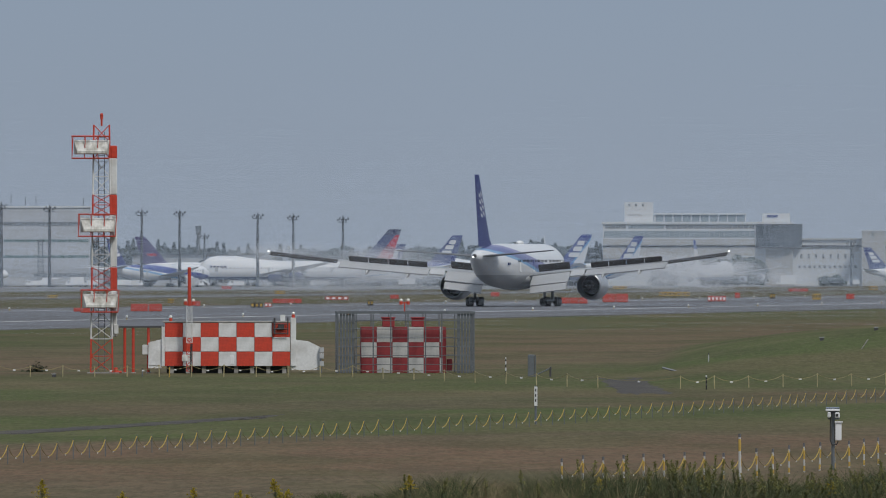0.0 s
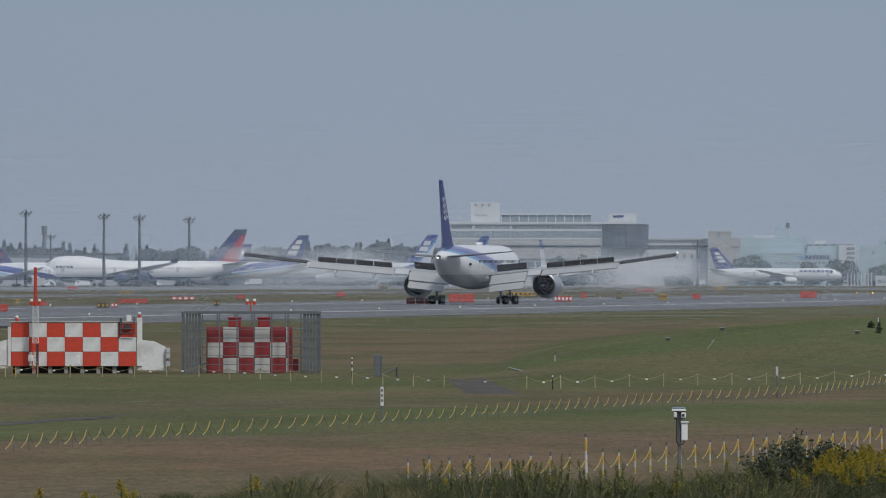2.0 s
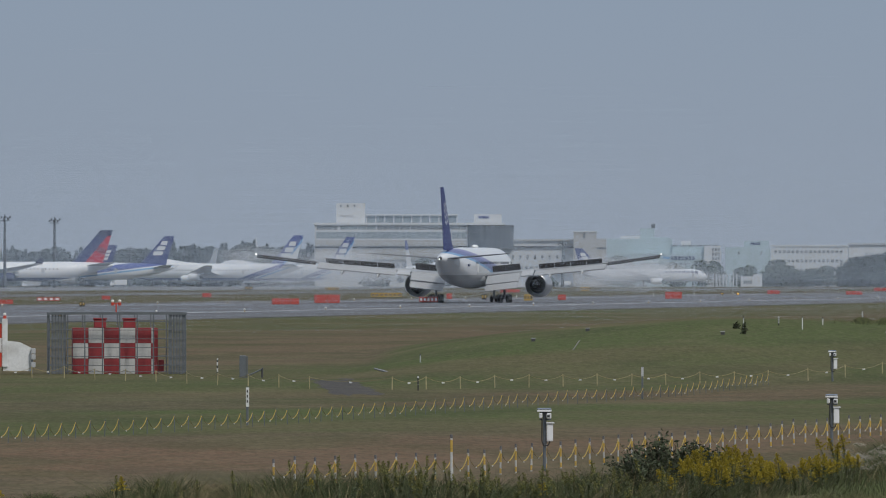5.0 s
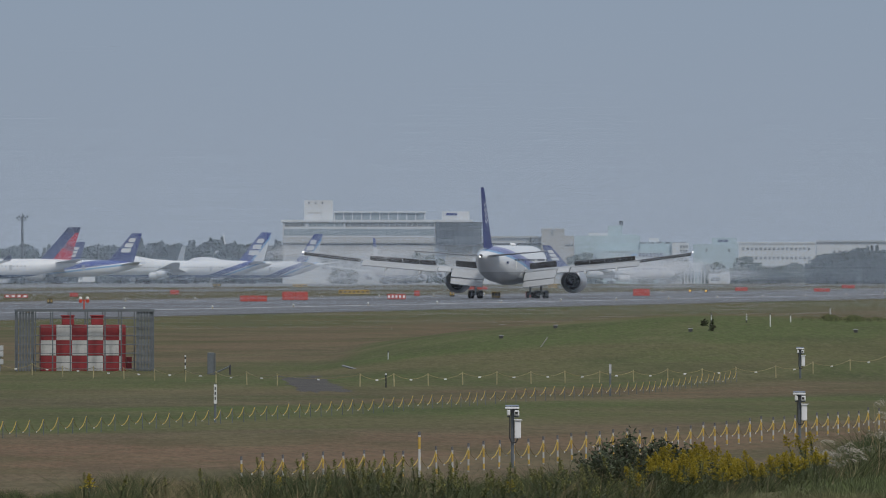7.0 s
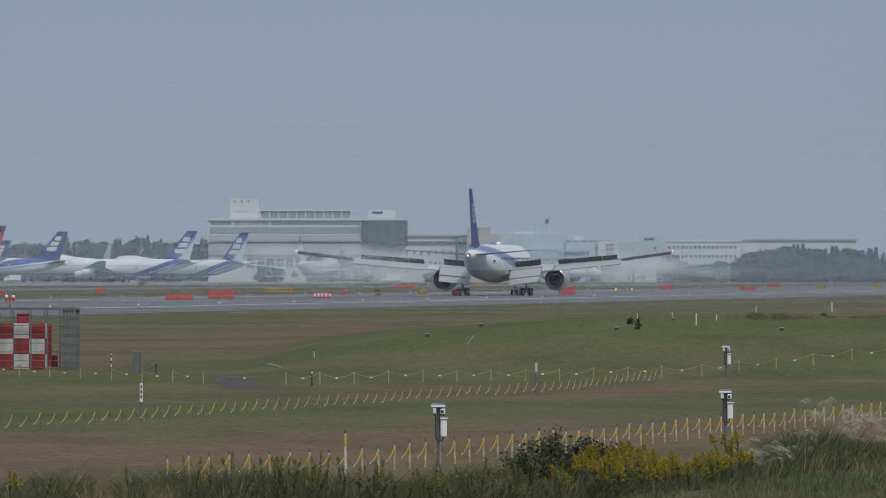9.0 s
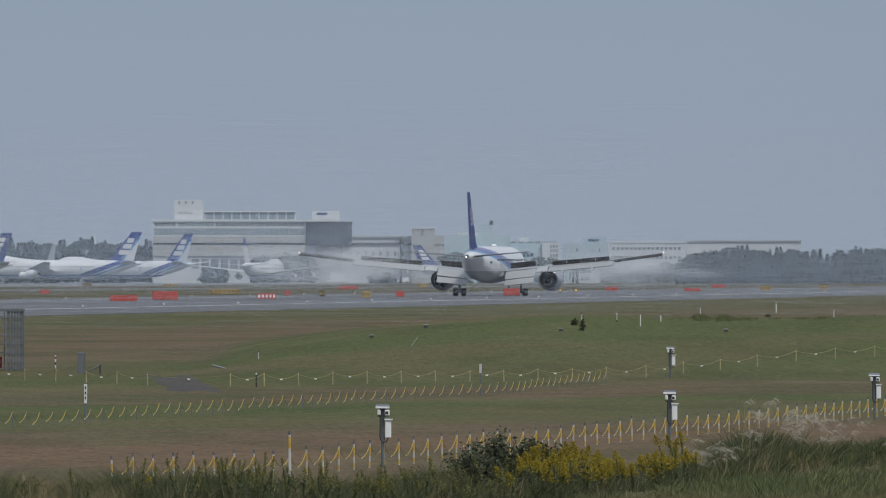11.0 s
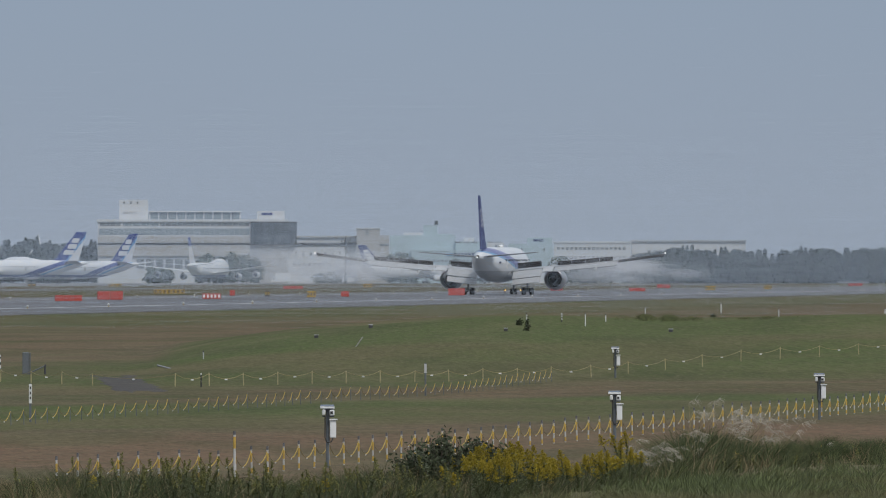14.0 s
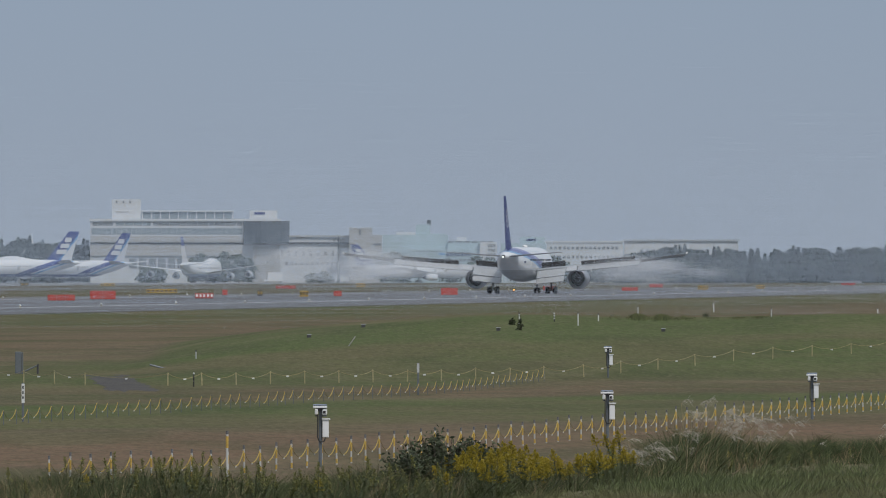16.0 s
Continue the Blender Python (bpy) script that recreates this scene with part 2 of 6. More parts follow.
def turf():
    m = mat("airfield_turf", (0.078, 0.092, 0.037), 0.95, vary=0.35, scale=0.6, bump=0.05)
    n, l = m.node_tree.nodes, m.node_tree.links
    b = n["Principled BSDF"]
    b.inputs["Specular IOR Level"].default_value = 0.1
    tc = n.new("ShaderNodeTexCoord")

    def field(scale, stretch, lo, hi, turn=0.0, detail=4):
        mp = n.new("ShaderNodeMapping")
        mp.inputs["Scale"].default_value = stretch
        mp.inputs["Rotation"].default_value = (0, 0, turn)
        l.new(tc.outputs["Object"], mp.inputs[0])
        t = n.new("ShaderNodeTexNoise")
        t.inputs["Scale"].default_value, t.inputs["Detail"].default_value = scale, detail
        l.new(mp.outputs[0], t.inputs["Vector"])
        r = n.new("ShaderNodeMapRange")
        r.inputs["From Min"].default_value, r.inputs["From Max"].default_value = lo, hi
        l.new(t.outputs[0], r.inputs[0])
        return r.outputs[0]

    def blend(a, col, fac, amount):
        mx = n.new("ShaderNodeMix")
        mx.data_type = "RGBA"
        k = n.new("ShaderNodeMath")
        k.operation = "MULTIPLY"
        k.inputs[1].default_value = amount
        l.new(fac, k.inputs[0])
        l.new(k.outputs[0], mx.inputs["Factor"])
        l.new(a, mx.inputs["A"])
        mx.inputs["B"].default_value = (*col, 1)
        return mx.outputs["Result"]

    old = b.inputs["Base Color"].links[0].from_socket
    sep = n.new("ShaderNodeSeparateXYZ")
    l.new(tc.outputs["Object"], sep.inputs[0])

    along_runway = n.new("ShaderNodeVectorMath")
    along_runway.operation = "DOT_PRODUCT"
    along_runway.inputs[1].default_value = -SIDE
    l.new(tc.outputs["Object"], along_runway.inputs[0])

    def zone(y0, y1, soft, wobble, source=None):
        """A belt across the field between two distances, with ragged edges."""
        w = n.new("ShaderNodeMath")
        w.operation = "MULTIPLY_ADD"
        w.inputs[1].default_value, w.inputs[2].default_value = wobble * 2, -wobble
        l.new(field(0.05, (1, 0.3, 1), 0.0, 1.0), w.inputs[0])
        d = n.new("ShaderNodeMath")
        l.new(source or sep.outputs["Y"], d.inputs[0])
        l.new(w.outputs[0], d.inputs[1])
        u, v = n.new("ShaderNodeMapRange"), n.new("ShaderNodeMapRange")
        for q, lo, hi in ((u, y0 - soft, y0 + soft), (v, y1 + soft, y1 - soft)):
            q.inputs["From Min"].default_value, q.inputs["From Max"].default_value = lo, hi
            l.new(d.outputs[0], q.inputs[0])
        k = n.new("ShaderNodeMath")
        k.operation = "MULTIPLY"
        l.new(u.outputs[0], k.inputs[0])
        l.new(v.outputs[0], k.inputs[1])
        return k.outputs[0]

    dry, earth, lush, straw = (0.145, 0.108, 0.064), (0.158, 0.098, 0.058), (0.062, 0.098, 0.023), (0.18, 0.15, 0.09)
    c = blend(old, dry, field(0.03, (1.0, 0.35, 1), 0.45, 0.66), 0.4)
    skew = n.new("ShaderNodeVectorMath")  # mowing lines run slightly askew
    skew.operation = "DOT_PRODUCT"
    skew.inputs[1].default_value = (-1.2, 1, 0)
    l.new(tc.outputs["Object"], skew.inputs[0])
    row = skew.outputs["Value"]
    c = blend(c, dry, zone(262, 362, 4, 8, row), 0.85)
    c = blend(c, earth, zone(294, 352, 7, 14, row), 0.7)
    c = blend(c, lush, zone(365, 429, 3, 7, row), 1.0)
    c = blend(c, lush, zone(474, 640, 8, 20, row), 0.75)
    belt = along_runway.outputs["Value"]
    c = blend(c, dry, zone(110, 163, 5, 8, belt), 0.75)
    c = blend(c, earth, zone(122, 150, 6, 10, belt), 0.45)
    c = blend(c, lush, zone(167, 216, 4, 6, belt), 0.8)
    east = n.new("ShaderNodeMapRange")
    east.inputs["From Min"].default_value, east.inputs["From Max"].default_value = 2, 12
    l.new(sep.outputs["X"], east.inputs[0])
    both = n.new("ShaderNodeMath")
    both.operation = "MULTIPLY"
    l.new(east.outputs[0], both.inputs[0])
    l.new(zone(432, 470, 5, 9, row), both.inputs[1])
    c = blend(c, earth, both.outputs[0], 0.65)
    c = blend(c, earth, field(0.18, (0.9, 0.22, 1), 0.56, 0.74), 0.4)
    c = blend(c, lush, field(0.11, (0.8, 0.2, 1), 0.55, 0.72), 0.45)
    c = blend(c, straw, field(1.1, (1, 0.15, 1), 0.47, 0.66), 0.22)
    c = blend(c, (0.045, 0.058, 0.026), field(0.8, (1, 0.12, 1), 0.47, 0.66), 0.28)
    c = blend(c, (0.05, 0.055, 0.028), field(3.0, (1, 0.1, 1), 0.46, 0.62), 0.28)
    c = blend(c, (0.16, 0.145, 0.085), field(6.0, (1, 0.08, 1), 0.47, 0.62), 0.2)
    c = blend(c, (0.03, 0.038, 0.016), field(9.0, (1, 0.07, 1), 0.48, 0.62), 0.3)
    c = blend(c, (0.12, 0.10, 0.055), field(0.04, (1, 0.4, 1), 0.52, 0.68), 0.4)
    c = blend(c, (0.135, 0.1, 0.058), field(0.12, (0.6, 0.5, 1), 0.5, 0.64, 0.15), 0.3)
    c = blend(c, (0.05, 0.072, 0.024), field(0.2, (0.6, 0.45, 1), 0.52, 0.66, -0.1), 0.45)
    c = blend(c, (0.05, 0.055, 0.028), field(0.6, (0.6, 0.3, 1), 0.5, 0.64), 0.25)
    c = blend(c, (0.15, 0.135, 0.075), field(1.6, (0.7, 0.16, 1), 0.5, 0.62), 0.22)
    cool = n.new("ShaderNodeVectorMath")
    cool.operation = "MULTIPLY"
    cool.inputs[1].default_value = (1.05, 0.965, 1.04)
    c = blend(c, (0.07, 0.062, 0.036), field(0.35, (0.5, 0.16, 1), 0.5, 0.62, 0.18), 0.4)
    c = blend(c, (0.05, 0.078, 0.022), field(0.09, (0.5, 0.25, 1), 0.54, 0.62, -0.2), 0.5)
    c = blend(c, (0.150, 0.112, 0.066), field(0.06, (0.55, 0.3, 1), 0.53, 0.63, 0.25), 0.3)
    c = blend(c, earth, zone(300, 348, 9, 14, row), 0.3)
    c = blend(c, lush, zone(366, 427, 5, 9, row), 0.45)
    c = blend(c, lush, zone(476, 590, 12, 24, row), 0.32)
    up = n.new("ShaderNodeMapRange")  # mound painted a brighter green by height, imitating its lit slope
    up.inputs["From Min"].default_value, up.inputs["From Max"].default_value = 0.1, 0.45
    l.new(sep.outputs["Z"], up.inputs[0])
    c = blend(c, (0.074, 0.103, 0.031), up.outputs[0], 0.66)
    c = blend(c, (0.125, 0.098, 0.055), field(0.05, (0.7, 0.4, 1), 0.48, 0.6, -0.3), 0.5)
    c = blend(c, (0.046, 0.062, 0.022), field(0.13, (0.8, 0.22, 1), 0.52, 0.62, 0.2), 0.4)
    c = blend(c, (0.15, 0.135, 0.07), field(0.3, (0.6, 0.14, 1), 0.54, 0.64, -0.12), 0.3)
    c = blend(c, (0.035, 0.045, 0.018), field(2.2, (0.9, 0.16, 1), 0.52, 0.64, 0.1), 0.25)
    c = blend(c, (0.030, 0.034, 0.015), field(5.0, (0.8, 0.07, 1), 0.5, 0.6), 0.2)
    c = blend(c, (0.175, 0.155, 0.09), field(7.0, (0.8, 0.08, 1), 0.52, 0.62), 0.2)
    c = blend(c, (0.19, 0.165, 0.10), field(2.6, (0.7, 0.1, 1), 0.56, 0.66), 0.14)
    l.new(c, cool.inputs[0])
    l.new(cool.outputs[0], b.inputs["Base Color"])
    return m


def strip(name, p0, p1, s0, s1, z, material, label, category, step=60.0):
    """A paved strip parallel to the runway, p0 to p1 metres from the eye's parallel, with real thickness."""
    vs, fs = [], []
    k = int((s1 - s0) / step) + 1
    for i in range(k + 1):
        s = s0 + (s1 - s0) * i / k
        for p in (p0, p1):
            q = AHEAD * s - SIDE * p
            g = ground_z(q.x, q.y)
            vs += [(q.x, q.y, g + z), (q.x, q.y, g - 0.3)]
    for i in range(k):
        a, c = 4 * i, 4 * i + 4
        fs += [(a, a + 2, c + 2, c), (a + 1, a, c, c + 1), (a + 2, a + 3, c + 3, c + 2)]
    me = bpy.data.meshes.new(name)
    me.from_pydata(vs, [], fs)
    me.materials.append(material)
    return tagged(new(name, me), label, category, kind="structure")


build_ground()
strip("runway", RUN_P - 62, RUN_P + 48, -1500, 4600, 0.05, M["asphalt"], "grey asphalt runway with paved shoulders", "runway")
M["paint"] = mat("road_marking_white", (0.62, 0.62, 0.61), 0.7, vary=0.2, scale=0.3)
for p, wide in ((RUN_P - 31, 1.4), (RUN_P + 30, 0.9)):
    strip("edge_line", p, p + wide, -1500, 4600, 0.056, M["paint"], "white runway edge line", "marking")
M["apron"] = mat("apron_concrete", (0.165, 0.17, 0.18), 0.9, vary=0.15, scale=0.08, second=(0.13, 0.135, 0.142))
strip("taxiway", RUN_P + 150, RUN_P + 185, -1500, 4600, 0.04, M["asphalt"], "asphalt taxiway parallel to the runway", "taxiway")
strip("apron", RUN_P + 300, RUN_P + 1500, -800, 4450, 0.04, M["apron"], "pale concrete parking apron", "apron")
# ---- aircraft ----
def ring(y, zc, rx, rz, n=24, x=0.0):
    return [(x + rx * math.cos(2 * math.pi * i / n), y, zc + rz * math.sin(2 * math.pi * i / n)) for i in range(n)]


def slab(stations, n=10):
    """A lens-shaped wing or fin; stations: (across, leading y, trailing y, z, thickness)."""
    rings = []
    for x, le, te, z, th in stations:
        c = le - te
        top, bot = [], []
        for i in range(n + 1):
            f = i / n
            h = th * 1.5 * math.sqrt(max(0.0, f)) * (1 - f) + 0.02
            top.append((x, le - f * c, z + h))
            bot.append((x, le - f * c, z - h * 0.7))
        rings.append(top + bot[::-1])
    return loft(rings)


def fin_slab(stations, n=8):
    """An upright fin; stations: (z, leading y, trailing y, half thickness)."""
    rings = []
    for z, le, te, th in stations:
        c = le - te
        l = [(th * 1.9 * math.sqrt(i / n) * (1 - i / n) + 0.02, le - i / n * c, z) for i in range(n + 1)]
        rings.append(l + [(-x, y, zz) for x, y, zz in l[::-1]])
    return loft(rings)


def hull(length, radius, zc, tail_z, main_y, hump=0.0, n=28):
    """A fuselage with the nose at +y; main_y: metres from the nose to the main wheels."""
    rings = []
    for f, k, dz in ((0, 0.05, -0.30), (0.006, 0.28, -0.27), (0.02, 0.52, -0.2), (0.045, 0.76, -0.1), (0.08, 0.93, -0.03), (0.12, 1, 0), (0.2, 1, 0), (0.3, 1, 0),
                     (0.42, 1, 0), (0.55, 1, 0), (0.66, 1, 0), (0.72, 0.97, 0.03), (0.78, 0.89, 0.10), (0.84, 0.74, 0.22), (0.9, 0.54, 0.36), (0.95, 0.34, 0.48), (0.985, 0.17, 0.56), (1, 0.06, 0.58)):
        y = main_y - f * length
        z = zc + dz * radius * (tail_z - zc) / (0.58 * radius) if f > 0.7 else zc + dz * radius
        lift = hump * radius * (ease(0.01, 0.07, f) - ease(0.24, 0.34, f))
        pts = ring(y, z, radius * k, radius * k, n)
        rings.append([(x, yy, zz + max(0, (zz - z) / radius) * lift * 1.0) for x, yy, zz in pts])
    return loft(rings)


def nacelle(parent, x, y, z, r, length, skin, core):
    """A turbofan pod, open at the back round its core."""
    prof = [(1.0, 0.86), (0.93, 0.97), (0.75, 1.02), (0.45, 1.0), (0.2, 0.93), (0.0, 0.84)]
    outer = [ring(y + (f - 0.5) * length, z, r * k, r * k, 24, x) for f, k in prof]
    inner = [ring(y + (f - 0.5) * length, z, r * k, r * k, 24, x) for f, k in ((0.02, 0.78), (0.3, 0.76), (0.6, 0.74), (0.97, 0.8))]
    pod = part("engine", loft(outer + inner + [outer[0]], False), skin, parent, smooth=True)
    part("fan_duct", loft([ring(y + 0.12 * length, z, r * 0.765, r * 0.765, 20, x), ring(y + 0.10 * length, z, r * 0.3, r * 0.3, 20, x)]), M["black"], pod)
    part("exhaust_nozzle", loft([ring(y + 0.2 * length, z, r * 0.62, r * 0.62, 20, x), ring(y - 0.45 * length, z, r * 0.47, r * 0.47, 20, x), ring(y - 0.62 * length, z, r * 0.40, r * 0.40, 20, x),
                                 ring(y - 0.60 * length, z, r * 0.36, r * 0.36, 20, x), ring(y - 0.4 * length, z, r * 0.34, r * 0.34, 20, x)]), core, pod, "dark metal exhaust nozzle", True)
    part("exhaust_cone", loft([ring(y - 0.38 * length, z, r * 0.26, r * 0.26, 14, x), ring(y - 0.82 * length, z, r * 0.05, r * 0.05, 14, x)]), core, pod, "", True)
    bm = B()
    box(bm, x - 0.18, y - length * 0.75, z + r * 0.75, x + 0.18, y + length * 0.2, z + r * 1.35, 0.05)
    part("pylon", bm, M["grey"], parent)


def wheel(parent, x, y, r, w):
    bm = rod(B(), (x - w / 2, y, r), (x + w / 2, y, r), r, n=20)
    bmesh.ops.bevel(bm, geom=[e for e in bm.edges if abs(e.verts[0].co.x - e.verts[1].co.x) < 1e-4], offset=r * 0.16, segments=1, affect="EDGES")
    ty = part("wheel", bm, M["rubber"], parent)
    part("rim", rod(B(), (x - w / 2 - 0.012, y, r), (x + w / 2 + 0.012, y, r), r * 0.45, n=14), M["grey"], ty)


def livery_band():
    """White hull with a broad blue band that sweeps down from the tail to the nose, and a grey belly."""
    m = mat("white_hull_with_blue_sweep", (0.72, 0.73, 0.74), 0.3, vary=0.05, scale=0.4, coat=0.3)
    n, l = m.node_tree.nodes, m.node_tree.links
    b = n["Principled BSDF"]
    tc, sp = n.new("ShaderNodeTexCoord"), n.new("ShaderNodeSeparateXYZ")
    l.new(tc.outputs["Object"], sp.inputs[0])

    def op(kind, a, c):
        k = n.new("ShaderNodeMath")
        k.operation = kind
        for i, v in enumerate((a, c)):
            if isinstance(v, (int, float)):
                k.inputs[i].default_value = v
            else:
                l.new(v, k.inputs[i])
        return k.outputs[0]

    col = b.inputs["Base Color"].links[0].from_socket
    # h: height above the band's lower edge, which falls towards the nose
    line = op("ADD", op("MULTIPLY", sp.outputs["Y"], -0.1), 5.0)
    h = op("SUBTRACT", sp.outputs["Z"], line)

    def paint(col, mask, colour):
        mx = n.new("ShaderNodeMix")
        mx.data_type = "RGBA"
        l.new(mask, mx.inputs["Factor"])
        l.new(col, mx.inputs["A"])
        mx.inputs["B"].default_value = (*colour, 1)
        return mx.outputs["Result"]

    col = paint(col, op("MULTIPLY", op("GREATER_THAN", h, 0.42), op("LESS_THAN", h, 1.25)), (0.055, 0.065, 0.25))
    col = paint(col, op("MULTIPLY", op("GREATER_THAN", h, 1.25), op("LESS_THAN", h, 1.75)), (0.16, 0.15, 0.33))
    col = paint(col, op("MULTIPLY", op("GREATER_THAN", h, 0.0), op("LESS_THAN", h, 0.42)), (0.12, 0.30, 0.52))
    col = paint(col, op("LESS_THAN", sp.outputs["Z"], 4.4), (0.40, 0.41, 0.42))
    l.new(col, b.inputs["Base Color"])
    return m


def gear_leg(parent, x, y, top, axles, r, half):
    bm = rod(B(), (x, y, r), (x, y, top), 0.2, n=10)
    rod(bm, (x, y, r + 0.6), (x, y + 1.6, top), 0.09)
    if len(axles) > 1:
        rod(bm, (x, y + axles[0], r), (x, y + axles[-1], r), 0.16)
    for a in axles:
        rod(bm, (x - half, y + a, r), (x + half, y + a, r), 0.1)
    part("landing_gear_leg", bm, M["steel"], parent, "steel landing gear leg")
    for a in axles:
        for s in (-1, 1):
            wheel(parent, x + s * half, y + a, r, 0.5)


def landing_jet():
    """The twin-engined wide-body: origin on the runway below the main wheels, nose towards +y."""
    jet = thing("landing_airliner", "white and blue twin-engined airliner rolling out with spoilers and flaps raised", "airliner")
    skin = livery_band()
    part("fuselage", hull(63.7, 3.1, 5.65, 7.0, 31.8), skin, jet, "white fuselage with blue sweeping band", True)
    for s in (-1, 1):
        bm = B()
        for i in range(34):
            yy = 24.5 - i * 1.15
            box(bm, s * 3.02, yy - 0.14, 6.15, s * 3.10, yy + 0.14, 6.52)
        tagged(part("window_strip", bm, M["glass"], jet, "row of small cabin windows"), kind="stuff")
        for yy in (22.5, 11.0, -1.0, -11.5):
            part("cabin_door", box(B(), s * 2.95, yy - 0.5, 4.8, s * 3.11, yy + 0.5, 6.45, 0.02), skin, jet)
        part("marking_bar", box(B(), s * 2.3, -19.6, 5.75, s * 2.72, -18.0, 6.1), M["navy"], jet, "plain dark marking bar")
    part("antenna_dome", loft([ring(6.5, 8.85, 0.05, 0.05, 10), ring(5.8, 8.9, 0.45, 0.3, 10), ring(4.2, 8.9, 0.45, 0.3, 10), ring(3.4, 8.85, 0.05, 0.05, 10)]), M["white"], jet, "", True)
    part("tail_exhaust", rod(B(), (0, -31.6, 7.0), (0, -32.1, 7.02), 0.3, 0.24, n=14), M["dark"], jet, "dark exhaust outlet")
    # wing-to-body fairing
    part("belly_fairing", loft([ring(10, 4.2, 1.2, 0.8), ring(7, 3.9, 3.0, 1.5), ring(0, 3.85, 3.3, 1.65), ring(-4, 3.95, 2.8, 1.4), ring(-9, 4.4, 1.0, 0.6)]), M["grey"], jet, "grey belly fairing", True)
    f = part("tail_fin", fin_slab([(8.3, -17.4, -28.4, 0.27), (9.3, -19.6, -28.7, 0.26), (18.15, -28.3, -31.6, 0.13)]), M["blue"], jet, "dark blue tail fin", False)
    def on_fin(sgn, frac, z):
        """A point just above the fin's skin at a share of the chord and a height."""
        g = (z - 9.3) / 8.85
        le, te, th = -19.6 - 8.7 * g, -28.7 - 2.9 * g, 0.26 - 0.13 * g
        return (sgn * (th * 1.9 * math.sqrt(frac) * (1 - frac) + 0.035), le - frac * (le - te), z)

    for z0 in (15.6, 14.7, 13.8, 12.9):  # white emblem strokes
        for sgn in (-1, 1):
            for dz, f0, f1 in ((0.0, 0.26, 0.42), (0.25, 0.5, 0.66)):
                bm = B()
                q = [on_fin(sgn, f0, z0 - dz), on_fin(sgn, f1, z0 - dz + 0.3), on_fin(sgn, f1, z0 - dz - 0.12), on_fin(sgn, f0, z0 - dz - 0.45)]
                bm.faces.new([bm.verts.new(p) for p in q])
                g = bmesh.ops.extrude_face_region(bm, geom=bm.faces[:])
                bmesh.ops.translate(bm, verts=[v for v in g["geom"] if isinstance(v, bmesh.types.BMVert)], vec=(-sgn * 0.03, 0, 0))
                part("emblem", bm, M["white"], f, "plain white emblem stroke")
    for s in (-1, 1):
        part("tailplane", slab([(s * 0.9, -23.2, -30.2, 7.0, 0.3), (s * 10.75, -30.2, -33.0, 7.75, 0.12)]), M["tailplane"], jet, "grey horizontal tailplane")
        w = part("wing", slab([(s * 2.4, 10.5, -3.4, 4.25, 0.85), (s * 9.7, 5.6, -4.2, 5.0, 0.6), (s * 20, -1.2, -7.4, 5.95, 0.34), (s * 29.5, -7.6, -10.9, 7.1, 0.2), (s * 32.4, -11.6, -12.9, 7.62, 0.08)]), M["wing"], jet, "grey swept wing")

        def panel(name, x0, x1, ya, yb, za, zb, dy, dz, th, material, label):
            """A hinged panel from the hinge line to an edge dy behind and dz above it."""
            bm = B()
            q = [(s * x0, ya, za), (s * x1, yb, zb), (s * x1, yb + dy, zb + dz), (s * x0, ya + dy, za + dz)]
            face = bm.faces.new([bm.verts.new(p) for p in q])
            bm.normal_update()
            nrm = face.normal.copy()
            g = bmesh.ops.extrude_face_region(bm, geom=bm.faces[:])
            bmesh.ops.translate(bm, verts=[v for v in g["geom"] if isinstance(v, bmesh.types.BMVert)], vec=nrm * th)
            part(name, bm, material, w, label)

        fl = M["flap"]
        panel("inboard_flap", 3.3, 8.7, -3.5, -4.1, 4.25, 4.85, -2.4, -1.35, 0.2, fl, "lowered pale flap")
        panel("inboard_flap_tail", 3.4, 8.6, -6.0, -6.6, 2.75, 3.35, -1.0, -0.95, 0.12, fl, "lowered pale flap")
        panel("flaperon", 8.9, 10.9, -4.2, -4.7, 5.0, 5.15, -1.7, -0.75, 0.2, M["grey"], "drooped flaperon")
        panel("outboard_flap", 11.1, 23.0, -4.6, -8.4, 5.1, 6.22, -1.9, -0.8, 0.15, fl, "lowered pale outboard flap")
        panel("aileron", 23.3, 32.1, -8.7, -12.5, 6.42, 7.55, -1.1, -0.4, 0.12, M["aileron"], "dark aileron")
        panel("spoiler", 3.9, 8.4, -1.6, -2.2, 4.85, 5.3, -0.7, 0.95, 0.1, M["spoiler"], "raised grey spoiler panel")
        for i in range(4):
            a, c = 11.6 + 2.65 * i, 14.15 + 2.65 * i
            fa, fc = (a - 11) / 12, (c - 11) / 12
            panel("spoiler", a, c, -3.3 - 3.7 * fa, -3.3 - 3.7 * fc, 5.38 + 1.0 * fa, 5.38 + 1.0 * fc, -0.55, 0.72, 0.1, M["spoiler"], "raised grey spoiler panel")
        for x, yy, zz in ((13.8, -5.6, 4.7), (19.2, -7.4, 5.2)):
            part("flap_fairing", loft([ring(yy + 3.5, zz + 0.7, 0.1, 0.1, 10, s * x), ring(yy + 1, zz + 0.25, 0.28, 0.4, 10, s * x), ring(yy - 1.6, zz - 0.35, 0.24, 0.32, 10, s * x), ring(yy - 2.6, zz - 0.7, 0.05, 0.06, 10, s * x)]), M["grey"], w, "", True)
        bm = B()
        bmesh.ops.create_icosphere(bm, subdivisions=1, radius=0.12, matrix=Matrix.Translation((s * 32.35, -13.0, 7.66)))
        part("wingtip_light", bm, M["lamp"], w, "lit white wingtip light")
        nacelle(jet, s * 9.7, 8.3, 2.85, 2.0, 6.2, M["chrome"], M["dark"])
